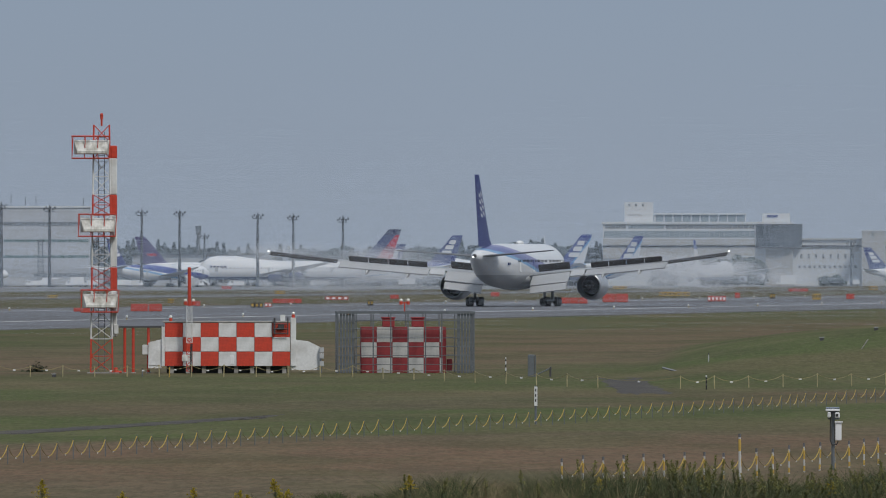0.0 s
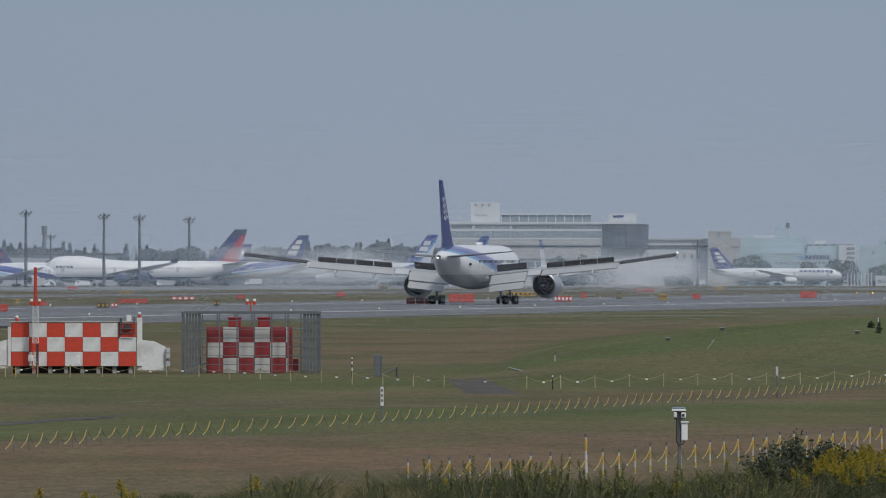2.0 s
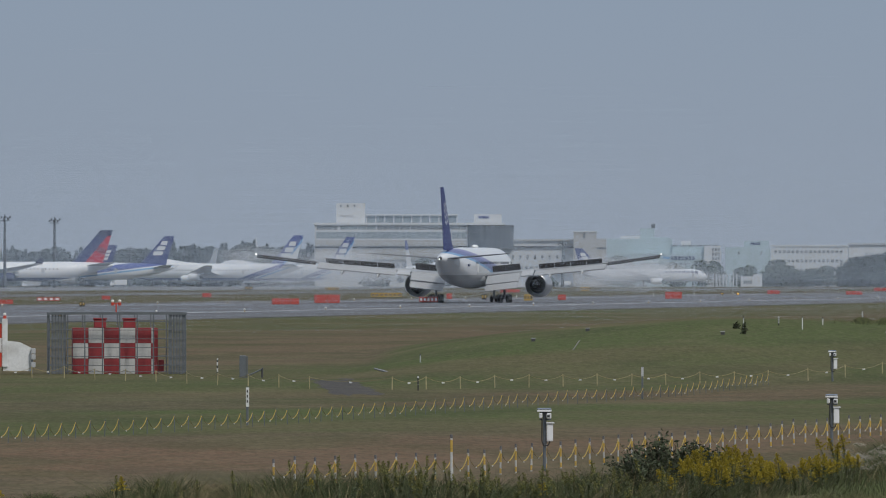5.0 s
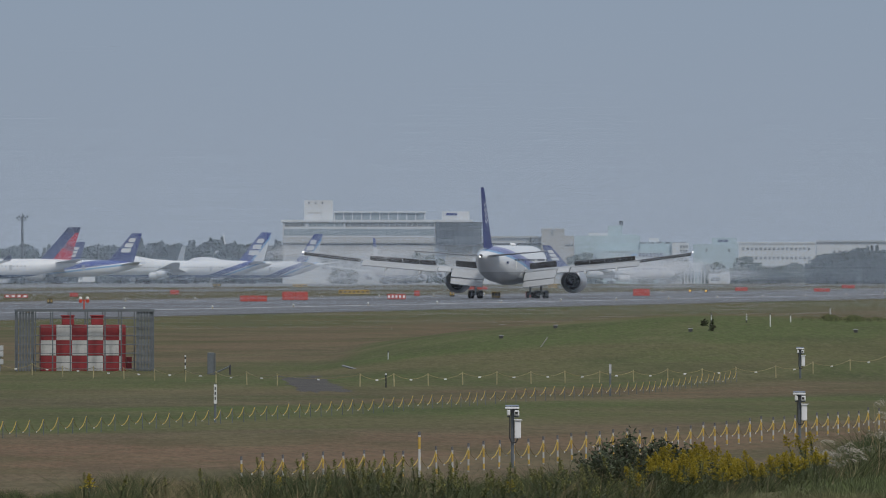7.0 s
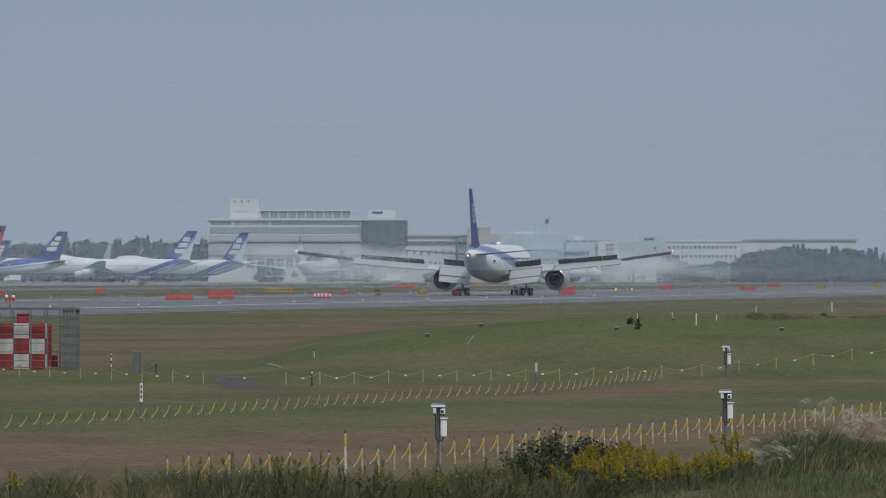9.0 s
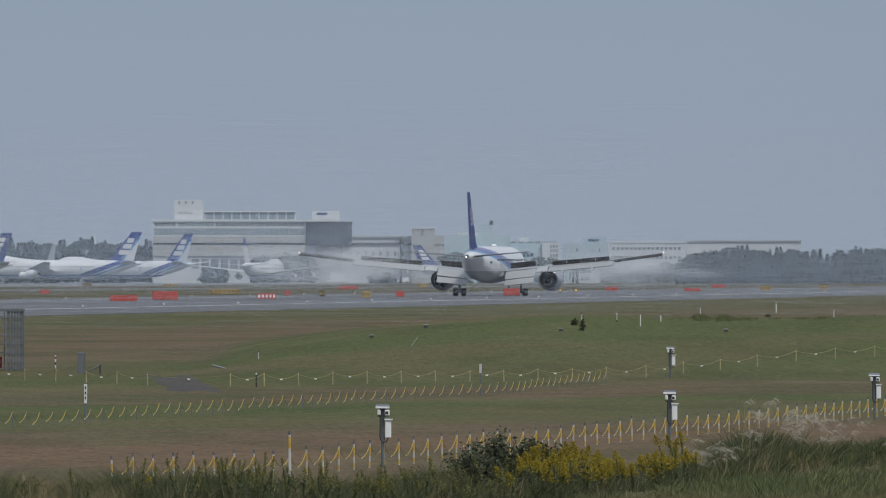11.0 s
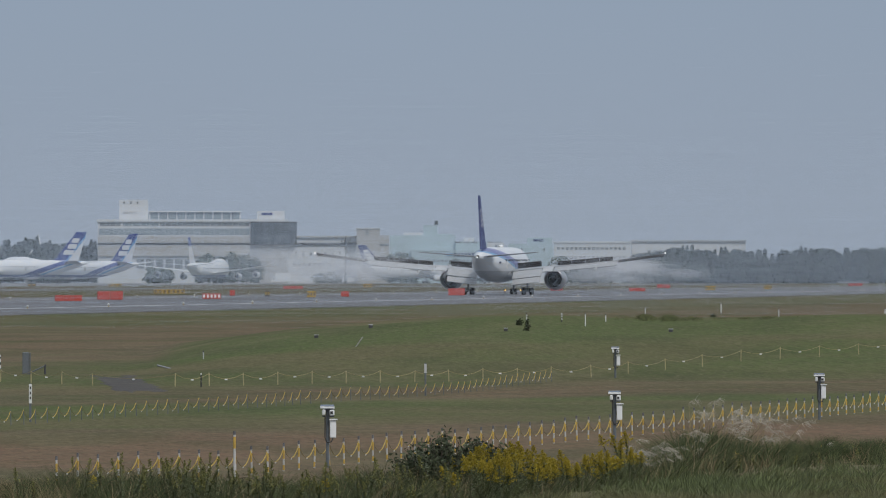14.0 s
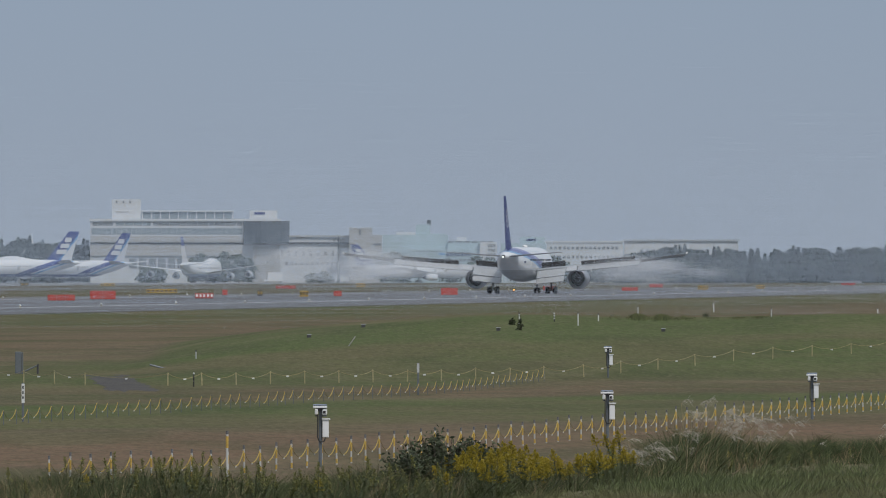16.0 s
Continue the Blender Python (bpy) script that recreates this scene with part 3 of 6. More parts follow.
        gear_leg(jet, s * 5.49, 0, 4.2, (1.45, 0, -1.45), 0.67, 0.72)
    gear_leg(jet, 0, 25.9, 4.0, (0,), 0.54, 0.4)
    bm = B()
    bmesh.ops.create_icosphere(bm, subdivisions=1, radius=0.12, matrix=Matrix.Translation((-0.05, -32.25, 6.85)))
    part("tail_light", bm, M["lamp"], jet, "lit white tail light")
    return jet


JET = landing_jet()


def motions():
    """The airliner rolls along the centre line and slows down."""
    rows = []
    for i in range(33):
        t = i * 0.5
        q = AHEAD * roll(t) - SIDE * RUN_P
        rows.append((t, pose(q.x, q.y, 0.05, 0, 0, -math.degrees(RUN_AZ) + 0.4 + 0.8 * ease(8, 16, t))))
    walk(JET, rows)
    # the smoke first goes with the jet, then falls behind and drifts aside
    for cloud, start, lag in ((SMOKE[0], 3.0, 2.2), (SMOKE[1], 8.5, 2.0)):
        drift = []
        for t, m in rows:
            d = max(0.0, t - start)
            drift.append((t, m @ Matrix.Translation((0.5 * math.sin(t * 1.7), -lag * d - 0.22 * d * d + 1.5 * math.sin(t * 1.1), 0.0))))
        walk(cloud, drift)


def roll(t):
    return 1553.77 + t * (50.533 + t * (-1.5637 + t * (0.07024 - t * 0.0021148)))




def rest(b, e, near=180.0):
    """The range at which the ground lies at bearing b and elevation e."""
    r = near
    while r < 4900:
        x, y = spot(b, r)
        if height(e, r) <= ground_z(x, y):
            return r
        r += 1.0
    return r


def on_ground(b, e, turn=0.0):
    """A pose on the ground where it shows at bearing b and elevation e, and the steps to a metre there."""
    r = rest(b, e)
    x, y = spot(b, r)
    return facing(b, r, ground_z(x, y), turn), STEP / r


# ---- glide path station: mast, shelters, cage ----
def lattice(bm, z0, z1, w0, w1, bays, r=0.045, rr=0.027):
    """Four legs and their bracing between two heights."""
    def w(z):
        return (w0 + (w1 - w0) * (z - z0) / (z1 - z0)) / 2
    for sx, sy in ((-1, -1), (1, -1), (1, 1), (-1, 1)):
        rod(bm, (sx * w(z0), sy * w(z0), z0), (sx * w(z1), sy * w(z1), z1), r, n=6)
    for i in range(bays):
        a, c = z0 + (z1 - z0) * i / bays, z0 + (z1 - z0) * (i + 1) / bays
        for (ax, ay), (cx, cy) in (((-1, -1), (1, -1)), ((1, -1), (1, 1)), ((1, 1), (-1, 1)), ((-1, 1), (-1, -1))):
            rod(bm, (ax * w(a), ay * w(a), a), (cx * w(c), cy * w(c), c), rr, n=5)
            rod(bm, (cx * w(a), cy * w(a), a), (ax * w(c), ay * w(c), c), rr, n=5)
            rod(bm, (ax * w(a), ay * w(a), a), (cx * w(a), cy * w(a), a), rr, n=5)
    return bm


def obstruction_lamp(parent, x, y, z, lens="lamp_lens"):
    lamp = part("obstruction_lamp", rod(B(), (x, y, z), (x, y, z + 0.16), 0.085, 0.08, n=12), M["red"], parent, "red obstruction lamp")
    bm = B()
    bmesh.ops.create_uvsphere(bm, u_segments=10, v_segments=6, radius=0.09, matrix=Matrix.Translation((x, y, z + 0.22)))
    part("lens", bm, M[lens], lamp, "pale lamp lens" if lens == "lamp_lens" else "red lamp lens", True)


STATION, K = on_ground(180, 661)


def antenna_mast():
    t = thing("antenna_mast", "red and white lattice mast with three trough antennas", "mast", STATION)
    bands = [(0, 1.75, "red"), (1.75, 4.2, "dirty_white"), (4.2, 5.4, "red"), (5.4, 8.05, "dirty_white"), (8.05, 9.1, "red"), (9.1, 10.95, "dirty_white"), (10.95, 12.65, "red")]
    for z0, z1, c in bands:
        w0, w1 = 1.12 - 0.026 * z0, 1.12 - 0.026 * z1
        part("lattice_section", lattice(B(), z0, z1, w0, w1, max(2, int((z1 - z0) / 0.62)), 0.045, 0.02), M[c], t, "red lattice" if c == "red" else "white lattice")
    bm = B()
    for i in range(40):  # ladder
        rod(bm, (-0.15, -0.1, 0.3 * i + 0.3), (0.15, -0.1, 0.3 * i + 0.3), 0.014, n=5)
    for s in (-1, 1):
        rod(bm, (s * 0.15, -0.1, 0.1), (s * 0.15, -0.1, 12.3), 0.02, n=5)
    part("ladder", bm, M["steel"], t)
    for z0, z1, c in ((1.85, 4.2, "dirty_white"), (4.2, 5.4, "red"), (5.4, 8.05, "dirty_white"), (8.05, 9.1, "red"), (9.1, 10.95, "dirty_white"), (10.95, 11.6, "red")):
        bm = box(B(), 0.45, -0.2, z0 + 0.004, 0.79, 0.15, z1 - 0.004, 0.04)
        part("cable_duct", bm, M[c], t, "boxed cable duct")
    part("junction_box", box(B(), 0.62, -0.3, 2.0, 0.86, 0.0, 2.5, 0.02), M["dirty_white"], t)
    for z, cx in ((10.95, -0.48), (6.98, -0.15), (3.12, -0.02)):
        fr = B()
        for zz in (z, z + 1.12):
            for yy in (-1.0, 0.55):
                rod(fr, (cx - 1.03, yy, zz), (cx + 0.85, yy, zz), 0.032, n=6)
            for xx in (cx - 1.03, cx + 0.85):
                rod(fr, (xx, -1.0, zz), (xx, 0.55, zz), 0.032, n=6)
        for xx in (cx - 1.03, cx - 0.4, cx + 0.25, cx + 0.85):
            rod(fr, (xx, -1.0, z), (xx + 0.06, -1.0, z + 1.12), 0.022, n=6)
            rod(fr, (xx, 0.55, z), (xx, 0.55, z + 1.12), 0.022, n=6)
        box(fr, cx - 1.0, -0.95, z - 0.03, cx + 0.82, 0.5, z + 0.02)
        pl = part("platform", fr, M["red"], t, "red railed platform")
        # trough reflector: a wedge whose ridge juts out low
        def face(y, x_in, lo, hi):
            return [(cx - 0.93 + x_in, y, z + hi), (cx + 0.88 - x_in, y, z + hi), (cx + 0.88 - x_in, y, z + lo), (cx - 0.93 + x_in, y, z + lo)]
        a = loft([face(-0.35, 0.0, 0.2, 0.92), face(-0.72, 0.0, 0.2, 0.92), face(-1.12, 0.16, 0.24, 0.36)])
        part("trough_antenna", a, M["stained"], pl, "weathered white trough antenna")
    part("lamp_stand", rod(B(), (0, 0, 12.6), (0, 0, 12.95), 0.05, n=8), M["red"], t)
    obstruction_lamp(t, 0.0, 0, 12.95, "red")
    part("base_slab", box(B(), -0.75, -0.75, -0.3, 0.9, 0.75, 0.05), M["concrete"], t)


M["concrete"] = mat("weathered_concrete", (0.30, 0.29, 0.27), 0.9, vary=0.2, scale=1.5, bump=0.01)
M["stained"] = mat("stained_white_paint", (0.58, 0.58, 0.55), 0.65, vary=0.2, scale=2.2, second=(0.36, 0.35, 0.31), second_scale=1.2, stretch=(1, 1, 0.4))
antenna_mast()


def panel_wall(parent, x0, z0, cols, rows, w, h, y, first_red, red, white, depth=0.06):
    """A chequered front of separate painted panels, slightly proud of the box behind."""
    meshes = {}
    for c in range(cols):
        for r in range(rows):
            is_red = (c + r) % 2 == (0 if first_red else 1)
            bm = box(B(), 0.006, 0, 0.006, w - 0.006, depth, h - 0.006, 0.012)
            key = is_red
            if key not in meshes:
                meshes[key] = mesh("panel", bm, red if is_red else white)
            else:
                bm.free()
            ob = new("panel", meshes[key])
            ob.parent = parent
            ob.location = (x0 + c * w, y - depth, z0 + r * h)


def shelter():
    m = STATION @ pose((292 - 180) / K, 0, 0)
    t = thing("equipment_shelter", "red and white chequered equipment shelter on short legs", "shelter", m)
    L, Z, Hh = 6.38, 0.36, 2.22
    part("body", box(B(), 0, 0, Z, L, 2.6, Z + Hh, 0.02), M["dirty_white"], t, "white shelter body")
    panel_wall(t, 0, Z, 7, 3, L / 7, Hh / 3, 0, True, M["red"], M["dirty_white"])
    part("roof", box(B(), -0.12, -0.09, Z + Hh, L + 0.1, 2.7, Z + Hh + 0.07, 0.02), M["concrete"], t)
    part("corner_post", box(B(), -0.17, -0.12, Z, -0.01, 0.1, Z + Hh - 0.2, 0.01), M["dirty_white"], t)
    for i in range(8):
        part("leg", box(B(), 0.25 + i * 0.82, 0.1, -0.05, 0.45 + i * 0.82, 0.35, Z), M["concrete"], t)
    # black box added where only shade lies below the floor
    part("underfloor_shade", box(B(), 0.1, 0.6, -0.05, L - 0.1, 2.3, Z), M["black"], t, "black block standing in for underfloor shade")
    # annexes
    a = part("annex", loft([[(-0.85, 0, Z - 0.1), (-0.17, 0, Z - 0.1), (-0.17, 0, 1.72), (-0.85, 0, 1.55)], [(-0.85, 1.9, Z - 0.1), (-0.17, 1.9, Z - 0.1), (-0.17, 1.9, 1.72), (-0.85, 1.9, 1.55)]]), M["dirty_white"], t, "white side annex")
    part("hatch", box(B(), -0.82, -0.035, 0.4, -0.3, 0.0, 1.45, 0.01), M["dirty_white"], a)
    part("hood", box(B(), -1.15, 0.05, 0.95, -0.87, 0.9, 1.45, 0.02), M["dirty_white"], a)
    c = part("annex", loft([[(L + 0.06, 0, Z - 0.2), (L + 1.5, 0, Z - 0.2), (L + 1.5, 0, 1.35), (L + 0.95, 0, 1.62), (L + 0.06, 0, 1.72)],
                            [(L + 0.06, 2.2, Z - 0.2), (L + 1.5, 2.2, Z - 0.2), (L + 1.5, 2.2, 1.35), (L + 0.95, 2.2, 1.62), (L + 0.06, 2.2, 1.72)]]), M["dirty_white"], t, "white sloping annex")
    part("duct", box(B(), L + 0.02, -0.1, Z, L + 0.3, 0.2, Z + Hh + 0.25, 0.02), M["dirty_white"], t)
    for i, z in enumerate((0.35, 0.75, 1.05)):
        part("meter_box", box(B(), L + 1.5, -0.3, z, L + 1.72, 0.1, z + 0.26, 0.015), M["grey"], c)
    part("drain_pipe", rod(B(), (L + 1.55, -0.2, 0), (L + 1.55, -0.2, 1.0), 0.05), M["steel"], c)
    h = B()  # rooftop unit
    box(h, L - 0.85, -0.3, Z + 1.65, L - 0.75, -0.12, Z + 2.45)
    for z in (1.68, 1.9, 2.15):
        rod(h, (L - 0.85, -0.3, Z + z), (L - 0.1, -0.3, Z + z), 0.025)
    box(h, L - 0.62, -0.28, Z + 1.85, L - 0.3, -0.1, Z + 2.12, 0.02)
    rod(h, (L - 0.12, -0.3, Z + 1.6), (L - 0.12, -0.3, Z + 2.5), 0.03)
    part("winch_frame", h, M["dark"], t, "dark metal winch frame")
    part("camera_box", box(B(), L - 0.5, 0.1, Z + Hh + 0.07, L - 0.25, 0.4, Z + Hh + 0.4, 0.02), M["dirty_white"], t)
    part("service_door", box(B(), 3.32, -0.085, Z + 0.12, 3.52, -0.06, Z + 0.55, 0.008), M["white"], t)
    obstruction_lamp(t, 0.3, 0.3, Z + Hh + 0.07)
    obstruction_lamp(t, L + 0.16, 0.05, Z + Hh + 0.25)
    # monitor mast before the shelter
    q = thing("monitor_mast", "white lattice monitor mast with a red pole", "mast", STATION @ pose((335 - 180) / K, -0.9, 0))
    part("lattice_section", lattice(B(), 0.1, 1.55, 0.28, 0.28, 5, 0.022, 0.013), M["red"], q, "red lattice")
    part("lattice_section", lattice(B(), 1.55, 3.45, 0.28, 0.26, 7, 0.022, 0.013), M["dirty_white"], q, "white lattice")
    part("pole", rod(B(), (0, 0, 3.45), (0, 0, 5.4), 0.085, n=12), M["red"], q, "red pole")
    part("cross_arm", rod(B(), (-0.25, 0, 3.5), (0.25, 0, 3.5), 0.03), M["red"], q)
    obstruction_lamp(q, -0.2, 0, 3.5)
    obstruction_lamp(q, 0.2, 0, 3.5)
    part("switch_box", box(B(), -0.38, -0.25, 0.62, -0.05, -0.1, 0.95, 0.015), M["stained"], q)
    bm = B()
    for i in range(3):
        rod(bm, (0.03 + 0.05 * i, -0.2, 0.05), (0.06 + 0.04 * i, -0.2, 1.5), 0.018)
    part("cable", bm, M["black"], q)


shelter()


def cable_gantry():
    t = thing("cable_gantry", "red steel posts carrying a dark cable tray", "gantry", STATION @ pose((221 - 180) / K, 0.4, 0))
    for x in (0, 0.43, 1.2):
        part("post", rod(B(), (x, 0, -0.05), (x, 0, 2.32), 0.075, n=10), M["red"], t)
        part("base_plate", box(B(), x - 0.13, -0.13, 0, x + 0.13, 0.13, 0.05), M["concrete"], t)
    part("tray", box(B(), -0.4, -0.12, 2.32, 2.0, 0.12, 2.4), M["dark"], t, "dark cable tray")
    g = thing("ground_valve", "small red valve standing in grass", "valve", STATION @ pose((205 - 180) / K, -0.6, 0))
    part("body", rod(B(), (0, 0, -0.02), (0, 0, 0.3), 0.12, 0.09, n=10), M["red"], g)
    part("pipe", rod(B(), (0, 0, 0.08), (0.3, 0, 0.08), 0.06), M["red"], g)


cable_gantry()


def caged_shelter():
    m = STATION @ pose((640 - 180) / K, 1.1, 0)
    t = thing("small_shelter", "dull red and white chequered shelter inside a cage", "shelter", m)
    W, h = 5 * 0.8, 3 * 0.785
    part("body", box(B(), 0, 0, 0, W + 0.35, 2.4, h, 0.02), M["dull_red"], t)
    panel_wall(t, 0, 0.0, 5, 3, 0.8, 0.785, 0, True, M["dull_red"], M["pale_panel"])
    for r in range(3):
        part("panel", box(B(), W + 0.02, -0.05, 0.785 * r + 0.01, W + 0.16, -0.005, 0.785 * (r + 1) - 0.01), M["pale_panel" if r != 1 else "dull_red"], t)
    for x in (1.1, 2.6):
        v = part("roof_vent", box(B(), x, 0.4, h, x + 0.62, 1.1, h + 0.42, 0.03), M["dull_red"], t)
        part("cap", box(B(), x - 0.05, 0.35, h + 0.42, x + 0.67, 1.15, h + 0.5, 0.02), M["dull_red"], v)
    part("side_box", box(B(), W + 0.38, 0.0, 0.1, W + 0.66, 0.5, 0.72, 0.02), M["dull_red"], t)
    c = thing("steel_cage", "galvanised steel screen cage round a small shelter", "cage", STATION @ pose((598 - 180) / K, 0, 0))
    W, Hc, D = 241 / K, 3.1, 4.6
    for y in (0, D):
        for x in (0.0, 0.93, 1.8, 2.7, 3.58, 4.47, 5.3, 6.1, W):
            part("post", box(B(), x - 0.032, y - 0.032, -0.05, x + 0.032, y + 0.032, Hc), M["steel"], c)
        for z in (0.12, 0.45, 0.9, 1.35, 1.8, 2.25, 2.68):
            part("rail", rod(B(), (0, y - 0.06, z), (W, y - 0.06, z), 0.016, n=6), M["steel"], c)
        part("top_beam", box(B(), -0.05, y - 0.05, Hc - 0.07, W + 0.05, y + 0.05, Hc + 0.05), M["steel"], c)
    for xx, s in ((0, 1), (W, -1)):  # slatted wind screens towards both ends
        for y in [0.45 * i for i in range(1, 11)]:
            part("slat", box(B(), xx - 0.03, y - 0.035, 0, xx + 0.03, y + 0.035, Hc), M["steel"], c)
        for i in range(5):
            for y in (0.0,):
                x = xx + s * (0.16 + 0.15 * i)
                part("slat", box(B(), x - 0.056, y + 0.045, 0.0, x + 0.056, y + 0.07, Hc - 0.03), M["steel"], c)
        part("top_beam", box(B(), xx - 0.05, 0, Hc - 0.07, xx + 0.05, D, Hc + 0.05), M["steel"], c)
    p = part("lamp_post", rod(B(), (3.4, 0.05, Hc), (3.4, 0.05, Hc + 0.55), 0.035), M["red"], c, "red lamp bracket")
    part("bracket", rod(B(), (3.2, 0.05, Hc + 0.5), (3.6, 0.05, Hc + 0.5), 0.025), M["red"], p)
    for x in (3.22, 3.58):
        obstruction_lamp(c, x, 0.05, Hc + 0.4)


M["pale_panel"] = mat("greyed_white_paint", (0.46, 0.46, 0.45), 0.65, vary=0.1, scale=2, second=(0.38, 0.38, 0.37))
caged_shelter()


# ---- small field furniture ----
def field_things():
    m, k = on_ground(941, 667)
    t = thing("field_cabinet", "grey steel cabinet standing in the grass", "cabinet", m)
    part("body", box(B(), -7 / k, 0, -0.05, 5 / k, 0.5, 39 / k, 0.03), M["steel"], t)
    part("side_channel", box(B(), 5 / k + 0.01, -0.02, -0.05, 7.5 / k, 0.4, 38 / k, 0.01), M["steel"], t)
    p = thing("pipe_outlet", "bent grey pipe with a valve beside a cabinet", "pipe", m @ pose(9 / k, 0, 0))
    part("pipe", rod(B(), (0, 0, 0.1), (24 / k, 0, 0.42), 0.035), M["steel"], p)
    part("stand", rod(B(), (24 / k, 0, -0.05), (24 / k, 0, 0.42), 0.05), M["dark"], p)
    part("valve", box(B(), 23 / k, -0.06, 0.36, 26 / k, 0.06, 0.5, 0.02), M["dark"], p)
    m, k = on_ground(948, 752)
    s = thing("marker_sign", "narrow white sign on a grey post", "sign", m)
    part("post", rod(B(), (0, 0, -0.05), (0, 0, 68 / k), 0.04), M["steel"], s)
    part("board", box(B(), -2.5 / k, -0.07, 33 / k, 3 / k, -0.045, 67 / k), M["dirty_white"], s, "white board with dark bars")
    for i in range(3):
        part("bar", box(B(), -1.2 / k, -0.078, (40 + 9 * i) / k, 1.2 / k, -0.071, (45 + 9 * i) / k), M["black"], s)
    m, k = on_ground(1172, 659)
    q = thing("bent_pipe", "galvanised bent pipe rising from the grass", "pipe", m)
    part("pipe", rod(B(), (0, 0, 8 / k), (27 / k, 0, 1 / k), 0.05), M["steel"], q)
    part("leg", rod(B(), (29 / k, 0, -0.4), (27 / k, 0, 3 / k), 0.045), M["steel"], q)
    m, k = on_ground(1647, 705)
    q = thing("field_post", "slim grey post standing in the grass", "post", m)
    part("post", rod(B(), (0, 0, -0.05), (0, 0, 57 / k), 0.04), M["steel"], q)
    part("plate", box(B(), -0.05, -0.06, 40 / k, 0.05, -0.042, 56 / k), M["grey"], q)
    for b, e, hh, c in ((895, 668, 32, "black"), (1250, 690, 22, "black"), (1930, 582, 21, "white"), (1888, 575, 13, "black"), (1966, 574, 11, "white"), (1826, 586, 24, "white"), (2036, 562, 13, "grey"),
                        (2170, 558, 16, "white"), (2272, 566, 14, "grey"), (1254, 640, 12, "grey"), (2460, 560, 8, "white"), (300, 668, 18, "yellow"), (252, 667, 12, "steel")):
        m, k = on_ground(b, e)
        q = thing("marker_post", {"white": "white marker post in the grass", "black": "black and white marker post in grass", "yellow": "yellow marker post in the grass"}.get(c, "grey marker post in the grass"), "post", m, group="marker posts")
        part("post", rod(B(), (0, 0, -0.1), (0, 0, hh / k), max(0.03, 1.0 / k), n=8), M["dirty_white" if c == "white" else c], q)
        part("cap", rod(B(), (0, 0, hh / k), (0, 0, hh / k + 0.08), max(0.03, 1.1 / k), n=8), M["white" if c == "black" else "dark"], q)
        if c == "black":
            for i in (0.35, 0.7):
                part("band", rod(B(), (0, 0, hh / k * i), (0, 0, hh / k * (i + 0.18)), 1.2 / k, n=8), M["dirty_white"], q)
    for b, e in ((1550, 585), (1789, 591), (2081, 593), (1454, 603), (96, 668)):
        m, k = on_ground(b, e)
        q = thing("ground_box", "small dark equipment box in the grass", "box", m, group="ground boxes")
        part("body", box(B(), -3.5 / k, 0, -0.05, 3.5 / k, 0.3, 5 / k, 0.02), M["dark"], q)
        part("lid", box(B(), -4 / k, -0.03, 5 / k, 4 / k, 0.33, 6 / k), M["grey"], q)
    m, k = on_ground(1530, 618)
    q = thing("leaning_stake", "thin leaning stake on the grassy mound", "stake", m)
    part("stake", rod(B(), (-8 / k, 0, -0.1), (6 / k, 0, 17 / k), 0.03), M["concrete"], q)


def sensor_post(b, e, tall):
    m, k = on_ground(b, e)
    t = thing("sensor_post", "pole with solar panel, cables and a white box", "sensor", m, group="sensor posts")
    part("pole", rod(B(), (0, 0, -0.1), (0, 0, tall - 0.05), 0.05, n=10), M["steel"], t)
    bm = box(B(), -0.19, -0.16, -0.012, 0.17, 0.16, 0.012)
    bmesh.ops.transform(bm, matrix=pose(0, 0, tall, 6, 0, 0), verts=bm.verts)
    part("solar_panel", bm, M["glass"], t, "tilted dark solar panel")
    part("panel_frame", box(B(), -0.2, -0.17, tall - 0.075, 0.18, 0.1, tall - 0.02, 0.01), M["white"], t, "white panel frame")
    part("bracket", box(B(), -0.11, -0.1, tall - 0.15, 0.15, 0.08, tall - 0.075), M["dark"], t)
    part("camera_head", box(B(), -0.15, -0.19, tall - 0.25, -0.06, 0.1, tall - 0.1, 0.02), M["dirty_white"], t)
    part("camera_head", box(B(), 0.05, -0.2, tall - 0.26, 0.18, 0.1, tall - 0.11, 0.02), M["dirty_white"], t)
    part("lens_hole", box(B(), 0.07, -0.206, tall - 0.22, 0.14, -0.2, tall - 0.15), M["black"], t, "dark lens opening")
    part("bracket", rod(B(), (-0.14, 0, tall - 0.28), (0.17, 0, tall - 0.28), 0.02), M["steel"], t)
    for x0, z0, x1, z1 in ((-0.1, 0.05, -0.07, 0.3), (-0.07, 0.3, -0.075, 0.85), (-0.075, 0.85, -0.02, 0.98), (-0.02, 0.98, 0.1, 0.96), (0.1, 0.96, 0.14, 0.86)):
        part("cable", rod(B(), (x0, -0.09, tall - z0), (x1, -0.09, tall - z1), 0.016, n=6), M["black"], t)
    part("control_box", box(B(), 0.055, -0.13, tall - 0.86, 0.225, 0.1, tall - 0.38, 0.02), M["white"], t, "white control box")
    part("box_hood", box(B(), 0.04, -0.17, tall - 0.38, 0.26, 0.14, tall - 0.35), M["white"], t)


field_things()
for b, e, tall in ((1474, 833, 1.65), (1982, 790, 1.57), (2344, 748, 1.6), (1983, 674, 1.44)):
    sensor_post(b, e, tall)


